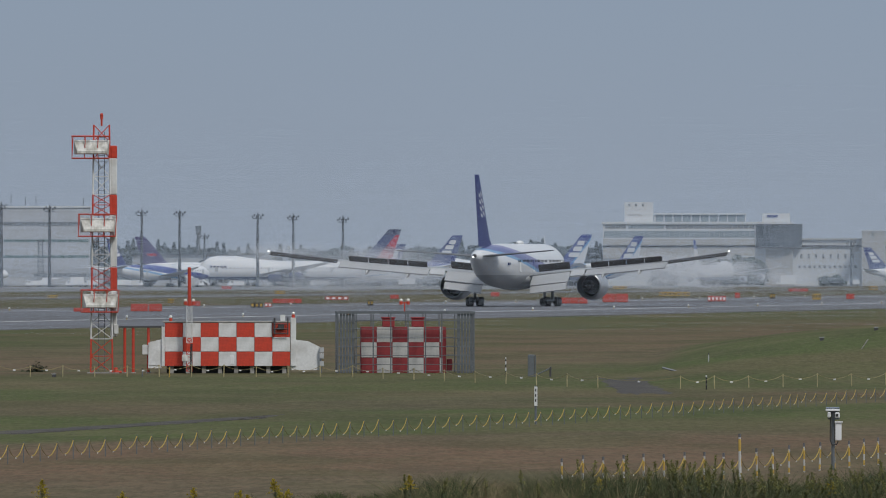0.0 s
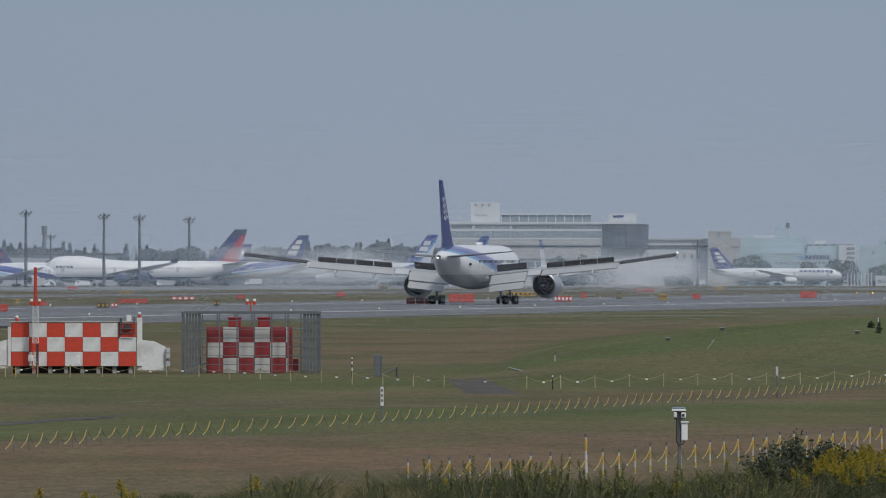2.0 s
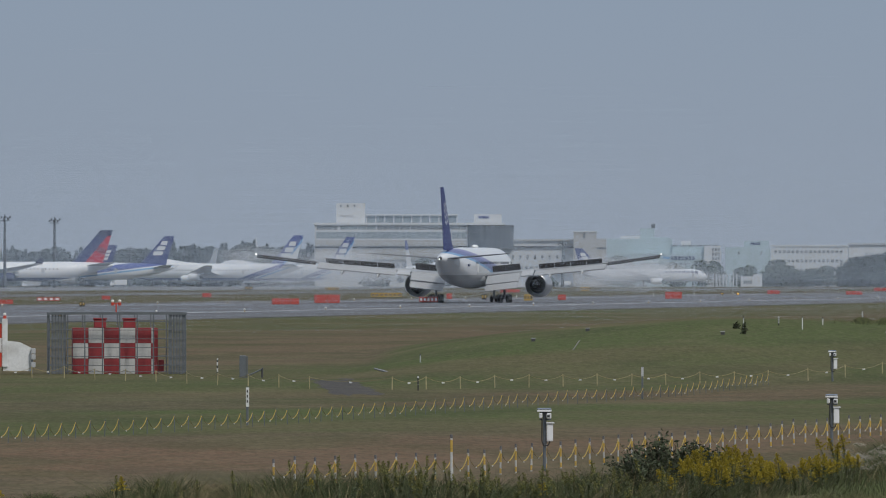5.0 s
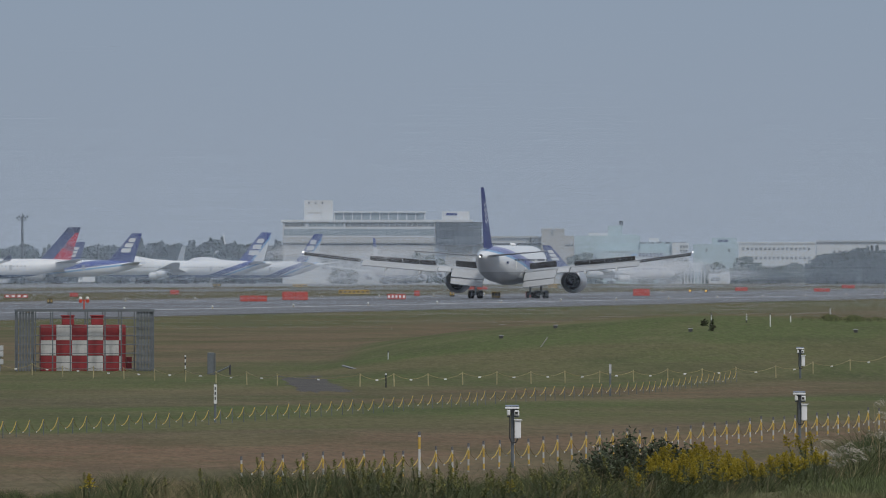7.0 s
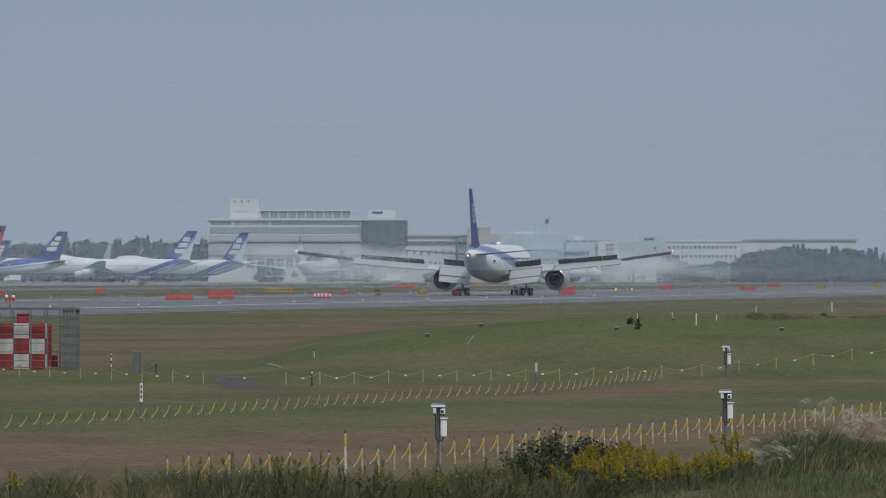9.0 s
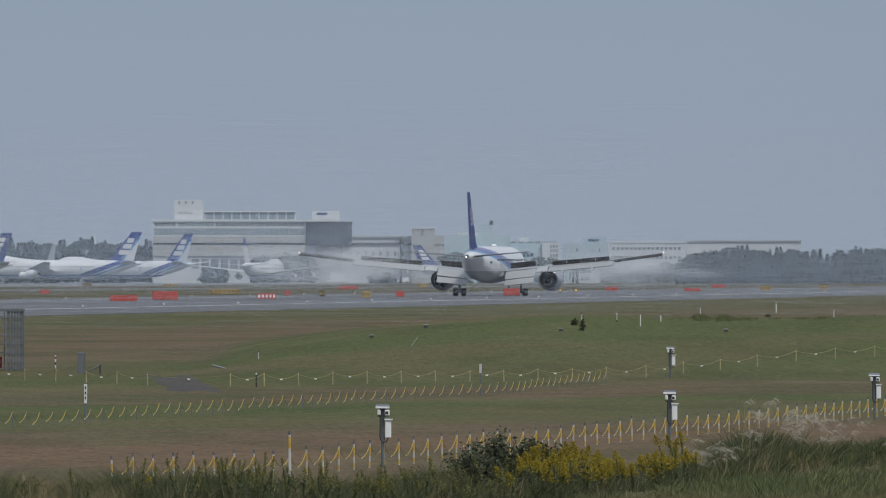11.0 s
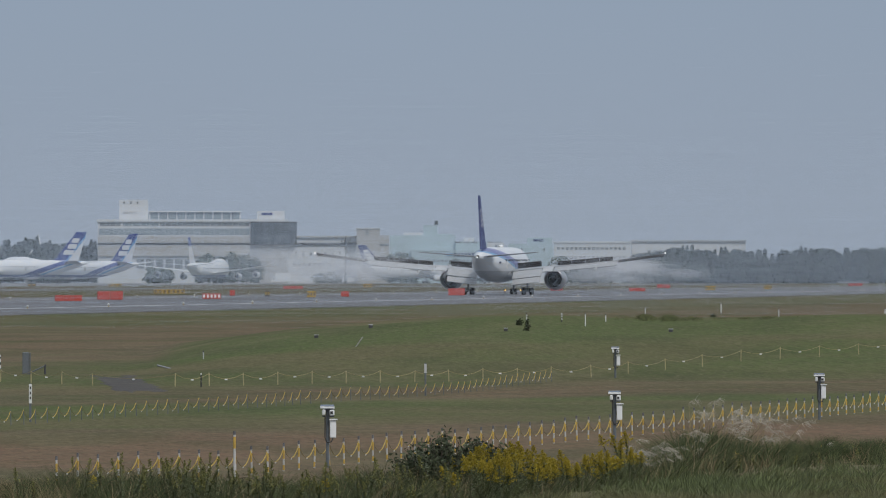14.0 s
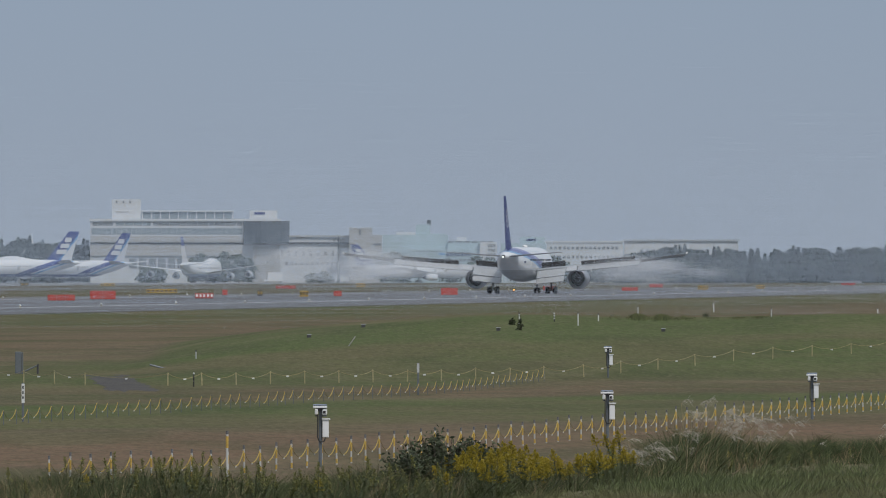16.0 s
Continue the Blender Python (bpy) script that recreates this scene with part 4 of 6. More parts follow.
# ---- chain fences ----
M["chain"] = mat("yellow_plastic_chain", (0.42, 0.29, 0.05), 0.6, vary=0.2, scale=6)
# dimmer copy of the chain yellow, painted on the half away from the light
M["thin_chain"] = mat("unlit_ochre_chain", (0.22, 0.16, 0.05), 0.7, vary=0.2, scale=6)
M["cap"] = mat("weathered_grey_cap", (0.12, 0.12, 0.13), 0.7, vary=0.2, scale=6)
M["pale_chain"] = mat("faded_cream_rope", (0.30, 0.25, 0.12), 0.7, vary=0.2, scale=6)
M["pale_post"] = mat("faded_cream_post", (0.36, 0.31, 0.17), 0.7, vary=0.2, scale=4)


def tube(bm, pts, r):
    rows = []
    for p in pts:
        rows.append([bm.verts.new((p[0] + r * a, p[1], p[2] + r * c)) for a, c in ((-0.7, -0.7), (0.7, -0.7), (0.7, 0.7), (-0.7, 0.7))] )
    for a, c in zip(rows, rows[1:]):
        for i in range(4):
            bm.faces.new((a[i], a[(i + 1) % 4], c[(i + 1) % 4], c[i]))
    return bm


def chain_fence(name, label, feet, tall, post_r, sag, chain_r, post_mat, chain_mat, bands=False, tags=False):
    """feet: places of the posts on the plan."""
    t = thing(name, label, "fence", pose(*feet[0], ground_z(*feet[0])))
    rng = random.Random(len(feet))
    x0, y0, z0 = feet[0][0], feet[0][1], ground_z(*feet[0])
    tops = []
    for i, (x, y) in enumerate(feet):
        g = ground_z(x, y) - z0
        hh = tall * rng.uniform(0.93, 1.07)
        lean = rng.uniform(-0.02, 0.02)
        x, y = x - x0, y - y0
        top = (x + lean, y, g + hh)
        tops.append(top)
        p = part("post", rod(B(), (x, y, g - 0.08), top, post_r, n=8), post_mat, t)
        if bands:
            part("cap", rod(B(), (top[0], y, top[2] - 0.005), (top[0], y, top[2] + 0.09), post_r * 1.15, n=8), M["cap"], p, "grey post cap")
            part("band", rod(B(), (x + lean * 0.05, y, g + hh * 0.05), (x + lean * 0.25, y, g + hh * 0.25), post_r * 1.07, n=8), M["yellow"], p, "yellow band")
            part("band", rod(B(), (x + lean * 0.7, y, g + hh * 0.5), (x + lean * 0.95, y, g + hh * 0.85), post_r * 1.07, n=8), M["yellow"], p, "yellow band")
    for a, c in zip(tops, tops[1:]):
        pts = []
        s = sag * rng.uniform(0.85, 1.15)
        for j in range(9):
            f = j / 8
            pts.append((a[0] + (c[0] - a[0]) * f, a[1] + (c[1] - a[1]) * f, a[2] + (c[2] - a[2]) * f - s * 4 * f * (1 - f) - 0.04))
        # the half that hangs on the farther post is thicker and painted brighter, as if lit
        ch = part("chain", tube(B(), pts[:5], chain_r * (0.55 if chain_mat is M["chain"] else 1)), M["thin_chain"] if chain_mat is M["chain"] else chain_mat, t)
        part("chain", tube(B(), pts[4:], chain_r), chain_mat, t)
        q = pts[4]
        if tags or bands:
            w, d = (0.06, 0.06) if chain_mat is not M["chain"] else (0.014, 0.034)
            part("tag", box(B(), q[0] - w, q[1] - 0.03, q[2] - d, q[0] + w, q[1] - 0.006, q[2]), M["white"], ch, "white tag")


def line_of_posts(a, c, n):
    """Posts evenly spaced on the plan between two bearing and range pairs."""
    (x0, y0), (x1, y1) = spot(*a), spot(*c)
    return [(x0 + (x1 - x0) * i / (n - 1), y0 + (y1 - y0) * i / (n - 1)) for i in range(n)]


def bent_line(corners, n):
    """Posts evenly spaced along a bent line of bearing and range pairs."""
    pts = [Vector(spot(*c)) for c in corners]
    seg = [(q - p).length for p, q in zip(pts, pts[1:])]
    out = []
    for i in range(n):
        d = sum(seg) * i / (n - 1)
        j = 0
        while j < len(seg) - 1 and d > seg[j]:
            d -= seg[j]
            j += 1
        p = pts[j].lerp(pts[j + 1], min(1.0, d / seg[j]))
        out.append((p.x, p.y))
    return out


near_b = (2475, 424)
chain_fence("near_chain_fence", "low fence of banded posts linked by yellow chain", line_of_posts((995, 278), (1280, 287), 9) + line_of_posts((1311, 289), near_b, 60) + line_of_posts((2495, 427), (2900, 480), 18),
            0.65, 0.025, 0.33, 0.014, M["pale_panel"], M["chain"], bands=True)
chain_fence("long_chain_fence", "low fence of short posts and yellow chain",
            bent_line(((-120, 301), (28, 312), (625, 357), (935, 382), (1391, 431), (1412, 434)), 68) + bent_line(((1426, 436), (1691, 475), (1870, 518)), 34),
            0.55, 0.014, 0.33, 0.014, M["steel"], M["chain"], tags=True)
field = []
for b0, e0, b1, e1, n in ((-60, 667, 624, 668, 13), (678, 671, 1058, 687, 8), (1204, 689, 1870, 677, 12), (1940, 673, 2137, 654, 4), (2205, 645, 2760, 612, 9)):
    for i in range(n):
        f = i / max(1, n - 1)
        b, e = b0 + (b1 - b0) * f, e0 + (e1 - e0) * f
        field.append(spot(b, rest(b, e)))
chain_fence("rope_fence", "sagging cream rope fence with white tags", field, 0.58, 0.026, 0.2, 0.012, M["pale_post"], M["pale_chain"], tags=True)
p = thing("tall_marker_post", "tall white fence post with dark cap", "post", on_ground(1309, 851)[0])
part("post", rod(B(), (0, 0, -0.05), (0, 0, 1.1), 0.034, n=10), M["pale_panel"], p)
part("cap", rod(B(), (0, 0, 1.1), (0, 0, 1.19), 0.04, n=10), M["cap"], p)
part("band", rod(B(), (0, 0, 0.75), (0, 0, 1.05), 0.037, n=10), M["yellow"], p)
M["drain"] = mat("dark_bare_earth", (0.034, 0.029, 0.027), 0.95, vary=0.35, scale=1.2, bump=0.05, second=(0.065, 0.056, 0.042), second_scale=0.5)


def patch(name, label, corners, material, lift=0.02, n=56):
    """A thin uneven patch on the ground between four corners (bearing, elevation)."""
    rng = random.Random(5)
    vs, fs = [], []
    for i in range(n + 1):
        for j in range(n + 1):
            f, g = i / n, j / n
            b = (corners[0][0] * (1 - f) + corners[1][0] * f) * (1 - g) + (corners[3][0] * (1 - f) + corners[2][0] * f) * g
            e = (corners[0][1] * (1 - f) + corners[1][1] * f) * (1 - g) + (corners[3][1] * (1 - f) + corners[2][1] * f) * g
            x, y = spot(b, rest(b, e))
            inner = min(f, 1 - f, g, 1 - g) * 5
            rough = noise.noise((x * 1.1, y * 0.12, 3)) + 0.6 * noise.noise((x * 3.1, y * 0.35, 7)) + rng.uniform(-0.12, 0.12)
            vs.append((x, y, ground_z(x, y) + max(-0.06, min(lift, 0.07 * (inner - 0.45 + rough * 0.75)))))
    for i in range(n):
        for j in range(n):
            a = i * (n + 1) + j
            fs.append((a, a + 1, a + n + 2, a + n + 1))
    me = bpy.data.meshes.new(name)
    me.from_pydata(vs, [], fs)
    me.materials.append(material)
    return tagged(new(name, me), label, "ground", kind="structure")


patch("bare_patch", "dark bare earth round a drain", [(1052, 668), (1136, 668), (1198, 699), (1092, 701)], M["drain"], 0.015)
patch("bare_track", "dark worn track across the grass", [(-60, 767), (520, 733), (520, 738), (-60, 776)], M["drain"], 0.012)


# ---- runway lights, boards and signs ----
def edge_light():
    t = thing("runway_edge_light", "small white elevated runway edge light", "light", group="runway edge lights")
    part("stem", rod(B(), (0, 0, 0), (0, 0, 0.22), 0.05, n=8), M["yellow"], t)
    bm = B()
    bmesh.ops.create_uvsphere(bm, u_segments=8, v_segments=6, radius=0.14, matrix=Matrix.Translation((0, 0, 0.34)))
    part("globe", bm, M["lamp_lens"], t, "pale glass globe", True)
    return t


light = edge_light()
for i in range(34):
    for p in (RUN_P - 33.5, RUN_P + 33):
        q = AHEAD * (720 + 60 * i) - SIDE * p
        m = pose(q.x, q.y, 0.05)
        if i == 0 and p < RUN_P:
            light.matrix_basis = m
        else:
            copy_thing(light, m)


def board(b0, b1, e0, e1, colour="orange", legs=2, marks=None):
    """A panel on short legs; e1: where its feet meet the ground."""
    bc = (b0 + b1) / 2
    m, k = on_ground(bc, e1)
    w, h = (b1 - b0) / k, (e1 - e0) / k
    names = {"orange": ("barrier_board", "red construction barrier board beside the runway", "barrier"), "yellow": ("taxiway_sign", "yellow taxiway sign with black marks", "sign"), "black": ("taxiway_sign", "black taxiway sign with yellow marks", "sign")}
    n, lab, cat = names[colour]
    t = thing(n, lab, cat, m, group=n.replace("_", " ") + "s")
    gap = 0.12 * h
    wide = max(1, round(w / (h * 1.6))) if colour == "orange" else 1
    for i in range(wide):
        part("panel", box(B(), -w / 2 + i * w / wide + 0.03, 0, gap, -w / 2 + (i + 1) * w / wide - 0.03, 0.25, h, 0.04), M[colour], t)
    for i in range(legs * wide):
        x = -w / 2 + (i + 0.5) * w / (legs * wide)
        part("foot", box(B(), x - 0.1, -0.15, -0.1, x + 0.1, 0.4, gap + 0.02), M["dark"], t)
    if marks:
        for i in range(marks):
            x = -w / 2 + (i + 0.5) * w / marks
            part("mark", box(B(), x - 0.26 * w / marks, -0.02, gap + 0.22 * h, x + 0.26 * w / marks, -0.004, h * 0.82), M["white" if colour == "orange" else ("black" if colour == "yellow" else "yellow")], t)


for row in ((231, 262, 538, 553), (263, 287, 538, 553), (330, 355, 533, 543), (482, 534, 529, 538), (392, 410, 507, 513), (991, 1040, 527, 539), (1066, 1112, 520, 537), (1300, 1310, 518, 529),
            (1395, 1430, 511, 517), (1497, 1512, 520, 531), (1687, 1717, 515, 529), (2007, 2036, 514, 521), (2056, 2080, 508, 515), (868, 884, 517, 526),
            (2395, 2420, 506, 511), (690, 706, 522, 530), (130, 160, 545, 553), (1868, 1890, 512, 520)):
    board(*row)
for row in ((1252, 1285, 524, 535, "orange", 2, 5), (575, 617, 525, 532, "orange", 2, 4), (468, 481, 536, 545, "orange", 2, 2), (1166, 1221, 517, 525, "yellow", 3, 7), (443, 466, 536, 546, "black", 2, 3),
            (1362, 1372, 519, 530, "black", 2, 2), (1437, 1453, 520, 532, "yellow", 2, 3), (2142, 2160, 511, 519, "yellow", 2, 3), (2245, 2260, 510, 517, "yellow", 2, 3), (297, 308, 529, 537, "yellow", 2, 2),
            (84, 102, 523, 528, "yellow", 2, 3), (486, 505, 515, 521, "yellow", 2, 3), (1537, 1553, 507, 514, "yellow", 2, 3), (943, 958, 506, 512, "black", 2, 2), (650, 661, 532, 542, "black", 2, 2), (1085, 1110, 507, 512, "yellow", 2, 3)):
    board(*row)

for b, e in ((1788, 523), (1816, 523)):
    m, k = on_ground(b, e)
    t = thing("guard_light", "lit amber runway guard light on a stand", "light", m, group="guard lights")
    part("stand", rod(B(), (0, 0, -0.05), (0, 0, 0.35), 0.08), M["dark"], t)
    part("head", box(B(), -0.35, 0, 0.3, 0.35, 0.3, 0.75, 0.05), M["dark"], t)
    bm = B()
    bmesh.ops.create_uvsphere(bm, u_segments=10, v_segments=6, radius=0.13, matrix=Matrix.Translation((0, -0.05, 0.52)))
    part("lens", bm, M["amber"], t, "lit amber lens")


# ---- parked aircraft ----
def livery(name, base, bands):
    """Paint bands: each (slope, offset, low, high, colour) covers low < z - slope * y - offset < high."""
    m = mat(name, base, 0.35, vary=0.05, scale=0.4, coat=0.2)
    n, l = m.node_tree.nodes, m.node_tree.links
    b = n["Principled BSDF"]
    tc, sp = n.new("ShaderNodeTexCoord"), n.new("ShaderNodeSeparateXYZ")
    l.new(tc.outputs["Object"], sp.inputs[0])
    col = b.inputs["Base Color"].links[0].from_socket
    for slope, off, lo, hi, colour in bands:
        k = n.new("ShaderNodeMath")
        k.operation = "MULTIPLY_ADD"
        k.inputs[1].default_value, k.inputs[2].default_value = -slope, -off
        l.new(sp.outputs["Y"], k.inputs[0])
        h = n.new("ShaderNodeMath")
        h.operation = "ADD"
        l.new(sp.outputs["Z"], h.inputs[0])
        l.new(k.outputs[0], h.inputs[1])
        c = n.new("ShaderNodeMath")
        c.operation = "COMPARE"
        c.inputs[1].default_value, c.inputs[2].default_value = (lo + hi) / 2, (hi - lo) / 2
        l.new(h.outputs[0], c.inputs[0])
        mx = n.new("ShaderNodeMix")
        mx.data_type = "RGBA"
        l.new(c.outputs[0], mx.inputs["Factor"])
        l.new(col, mx.inputs["A"])
        mx.inputs["B"].default_value = (*colour, 1)
        col = mx.outputs["Result"]
    l.new(col, b.inputs["Base Color"])
    return m


JUMBO = dict(length=70.7, radius=3.25, zc=5.5, tail_z=7.6, main_y=33.0, hump=0.52, span=64.4, fin=19.4, engines=((11.8, 1.35, 2.9), (21.2, 1.35, 3.6)))
TWIN = dict(length=54.9, radius=2.55, zc=4.75, tail_z=6.2, main_y=26.5, hump=0.0, span=47.6, fin=15.8, engines=((7.9, 1.35, 2.3),))
WIDE = dict(length=63.7, radius=3.1, zc=5.65, tail_z=7.0, main_y=31.8, hump=0.0, span=60.9, fin=18.5, engines=((9.7, 1.9, 2.9),))
TRIJET = dict(length=61.0, radius=3.0, zc=5.4, tail_z=7.0, main_y=33.0, hump=0.0, span=52.0, fin=17.6, engines=((8.4, 1.5, 2.6),))


def parked(label, b, r, turn, spec, hull_mat, fin_mat, engine_mat, emblem=None, winglet=None, title=None, name="parked_airliner"):
    x, y = spot(b, r)
    t = thing(name, label, "airliner", facing(b, r, ground_z(x, y) + 0.04, turn), group="parked airliners")
    L, R, zc, my, half = spec["length"], spec["radius"], spec["zc"], spec["main_y"], spec["span"] / 2
    end = my - L
    part("fuselage", hull(L, R, zc, spec["tail_z"], my, spec["hump"]), hull_mat, t, smooth=True)
    top = zc + R * 0.8
    f = part("tail_fin", fin_slab([(top - 0.6, end + 0.225 * L, end + 0.055 * L, 0.45), (top + 1.0, end + 0.19 * L, end + 0.05 * L, 0.42), (spec["fin"], end + 0.065 * L, end + 0.005 * L, 0.2)]), fin_mat, t, "painted tail fin")
    if emblem:
        z0, z1 = top + (spec["fin"] - top) * emblem[0], top + (spec["fin"] - top) * emblem[1]
        for i in range(emblem[2]):
            for s in (-1, 1):
                fz = (i + 0.5) / emblem[2]
                zc2 = z0 + (z1 - z0) * fz
                le = end + 0.19 * L + (0.065 - 0.19) * L * (zc2 - top - 1) / (spec["fin"] - top - 1)
                te = end + 0.05 * L + (0.005 - 0.05) * L * (zc2 - top - 1) / (spec["fin"] - top - 1)
                hgt = (z1 - z0) / emblem[2] * 0.38
                a, c = le - 0.16 * (le - te), le - 0.72 * (le - te)
                bm = B()
                q = [(s * 0.5, a, zc2 - hgt), (s * 0.5, a - 0.6, zc2 + hgt), (s * 0.5, c, zc2 + hgt), (s * 0.5, c + 0.6, zc2 - hgt)]
                bm.faces.new([bm.verts.new(p) for p in q])
                g = bmesh.ops.extrude_face_region(bm, geom=bm.faces[:])
                bmesh.ops.translate(bm, verts=[v for v in g["geom"] if isinstance(v, bmesh.types.BMVert)], vec=(s * 0.05, 0, 0))
                part("emblem", bm, emblem[3], f, "plain white emblem shape")
    for s in (-1, 1):
        part("tailplane", slab([(s * 0.6, end + 0.14 * L, end + 0.03 * L, spec["tail_z"] - 0.2, 0.3), (s * half * 0.34, end + 0.04 * L, end - 0.005 * L, spec["tail_z"] + 0.9, 0.12)]), M["grey"], t)
        zr = zc - 0.42 * R
        st = [(s * 0.75 * R, 0.16 * L, -0.055 * L, zr, 0.8), (s * half * 0.38, 0.055 * L, -0.065 * L, zr + half * 0.045, 0.5), (s * half * 0.97, -0.145 * L, -0.19 * L, zr + half * 0.12, 0.15)]
        w = part("wing", slab(st), M["white"], t, "pale swept wing")
        if winglet:
            part("winglet", loft([[(s * half * 0.96, -0.15 * L, zr + half * 0.12), (s * half * 0.965, -0.15 * L, zr + half * 0.12), (s * half * 0.965, -0.19 * L, zr + half * 0.12), (s * half * 0.96, -0.19 * L, zr + half * 0.12)],
                                  [(s * half * 1.0, -0.178 * L, zr + half * 0.12 + 1.8), (s * half * 1.004, -0.178 * L, zr + half * 0.12 + 1.8), (s * half * 1.004, -0.197 * L, zr + half * 0.12 + 1.8), (s * half * 1.0, -0.197 * L, zr + half * 0.12 + 1.8)]]), winglet, w)
        for ex, er, ez in spec["engines"]:
            le = 0.16 * L + (-0.145 - 0.16) * L * (ex - 0.75 * R) / (half * 0.97 - 0.75 * R)
            nacelle(t, s * ex, le + 1.0, ez, er, er * 3.6, engine_mat, M["dark"])
        gear_leg(t, s * 3.2 if spec is JUMBO else s * 4.6, 0, zc - R * 0.6, (0.75, -0.75), 0.6, 0.6)
        # cabin windows and doors
        bm = B()
        n = int(L * 0.62 / 1.3)
        for i in range(n):
            yy = my - 0.14 * L - i * 1.3
            box(bm, s * (R - 0.05), yy - 0.16, zc + 0.55, s * (R + 0.012), yy + 0.16, zc + 0.95)
        tagged(part("window_strip", bm, M["glass"], t, "row of small cabin windows"), kind="stuff")
        for yy in (my - 0.11 * L, my - 0.36 * L, my - 0.66 * L):
            part("cabin_door", box(B(), s * (R * 0.985), yy - 0.5, zc - 0.6, s * (R + 0.014), yy + 0.5, zc + 1.1, 0.02), M["grey"], t)
        if title:  # airline wording as plain bars
            y0, step, n, z, hh, c = title
            for i in range(n):
                zz = z
                rx = (R * 0.985 if spec["hump"] else math.sqrt(max(0.1, R * R - (zz - zc) ** 2))) + 0.06
                part("title_bar", box(B(), s * (rx - 0.25), y0 - i * step, zz - hh / 2, s * rx, y0 - i * step - step * 0.68, zz + hh / 2), c, t, "plain bar of lettering")
    gear_leg(t, 0, my - 0.11 * L, zc - R * 0.6, (0,), 0.55, 0.4)
    part("cockpit_window", loft([ring(my - 0.028 * L, zc + (0.30 + spec["hump"] * 1.1) * R, R * 0.42, 0.35, 12), ring(my - 0.045 * L, zc + (0.42 + spec["hump"] * 1.15) * R, R * 0.60, 0.35, 12)]), M["glass"], t, "dark cockpit windows", True)
    return t


white_red = livery("white_hull_blue_belly", (0.72, 0.73, 0.74), [(0, 0, 0, 3.3, (0.03, 0.055, 0.17))])
red_fin = livery("crimson_and_navy_fin", (0.42, 0.02, 0.045), [(0.45, 28.2, -1.6, 0.4, (0.16, 0.014, 0.045)), (-1.2, -20.5, -4.6, 6, (0.02, 0.035, 0.13)), (0, 0, 17.5, 25, (0.02, 0.03, 0.08))])
cargo_hull = livery("white_hull_blue_tail_sweep", (0.72, 0.73, 0.74), [(-0.33, -3.2, 0.6, 2.4, (0.03, 0.055, 0.25)), (-0.33, -3.2, -0.3, 0.3, (0.12, 0.32, 0.58)), (0, 0, 0, 3.3, (0.03, 0.055, 0.25))])
cargo_fin = livery("blue_fin_white_trailing_edge", (0.03, 0.055, 0.27), [(-1.2, -20.5, -40, -6.6, (0.66, 0.67, 0.69)), (-1.2, -20.5, -6.5, -5.5, (0.14, 0.36, 0.62))])
blue_hull = livery("white_hull_blue_sweep_parked", (0.72, 0.73, 0.74), [(-0.12, 4.6, 0.0, 2.2, (0.035, 0.06, 0.27)), (-0.12, 4.6, -1.0, -0.4, (0.15, 0.35, 0.6))])
belly_hull = livery("white_hull_blue_belly_cargo", (0.72, 0.73, 0.74), [(0, 0, 0, 3.6, (0.05, 0.09, 0.3))])
pale_fin = livery("white_fin_blue_top", (0.66, 0.67, 0.69), [(0, 0, 15.5, 25, (0.03, 0.055, 0.27))])
plain_hull = livery("plain_white_hull", (0.72, 0.73, 0.74), [(0, 0, 0, 2.7, (0.5, 0.51, 0.52))])

parked("white and navy four-engined jumbo with crimson tail", 515, 3830, 90, JUMBO, white_red, red_fin, M["navy"], None, M["navy"], (27.5, 1.2, 5, 6.75, 0.62, M["navy"]))
parked("white airliner with blue stripe and blue tail", 282, 3740, -38, TWIN, blue_hull, M["blue"], M["grey"], (0.35, 0.8, 3, M["white"]))
parked("purple-tailed cargo aircraft parked on the apron", 374, 4050, -82, TRIJET, plain_hull, M["purple"], M["grey"], (0.28, 0.4, 1, M["crimson"]))
parked("white and blue airliner with dark blue tail", 668, 4150, 82, WIDE, blue_hull, M["blue"], M["grey"], (0.3, 0.85, 3, M["white"]))
parked("white and blue airliner behind the jumbo", 590, 4300, 78, TWIN, blue_hull, M["blue"], M["grey"], (0.35, 0.8, 3, M["white"]))
parked("white and blue four-engined cargo jumbo", 888, 4290, 66, JUMBO, cargo_hull, cargo_fin, M["white"], (0.22, 0.82, 3, M["white"]), None)
parked("white and blue cargo jumbo beside another", 1005, 4430, 52, JUMBO, cargo_hull, cargo_fin, M["white"], (0.22, 0.82, 3, M["white"]), None)
parked("white and blue cargo jumbo seen from behind", 1262, 4760, -13, JUMBO, belly_hull, pale_fin, M["white"], None, M["white"])
parked("white cargo twin-jet with blue tail and lettering", 1648, 4640, -88, TWIN, plain_hull, M["blue"], M["white"], (0.3, 0.8, 3, M["white"]), None, (22.5, 1.75, 8, 5.9, 1.35, M["blue"]))
parked("white airliner with pale tail among others", 470, 4500, 20, TWIN, plain_hull, M["white"], M["grey"])
parked("white airliner tail among parked jumbos", 845, 4700, 25, TWIN, plain_hull, M["white"], M["grey"])
parked("white airliner nose at the terminal", -120, 3900, -95, TWIN, plain_hull, M["blue"], M["grey"])


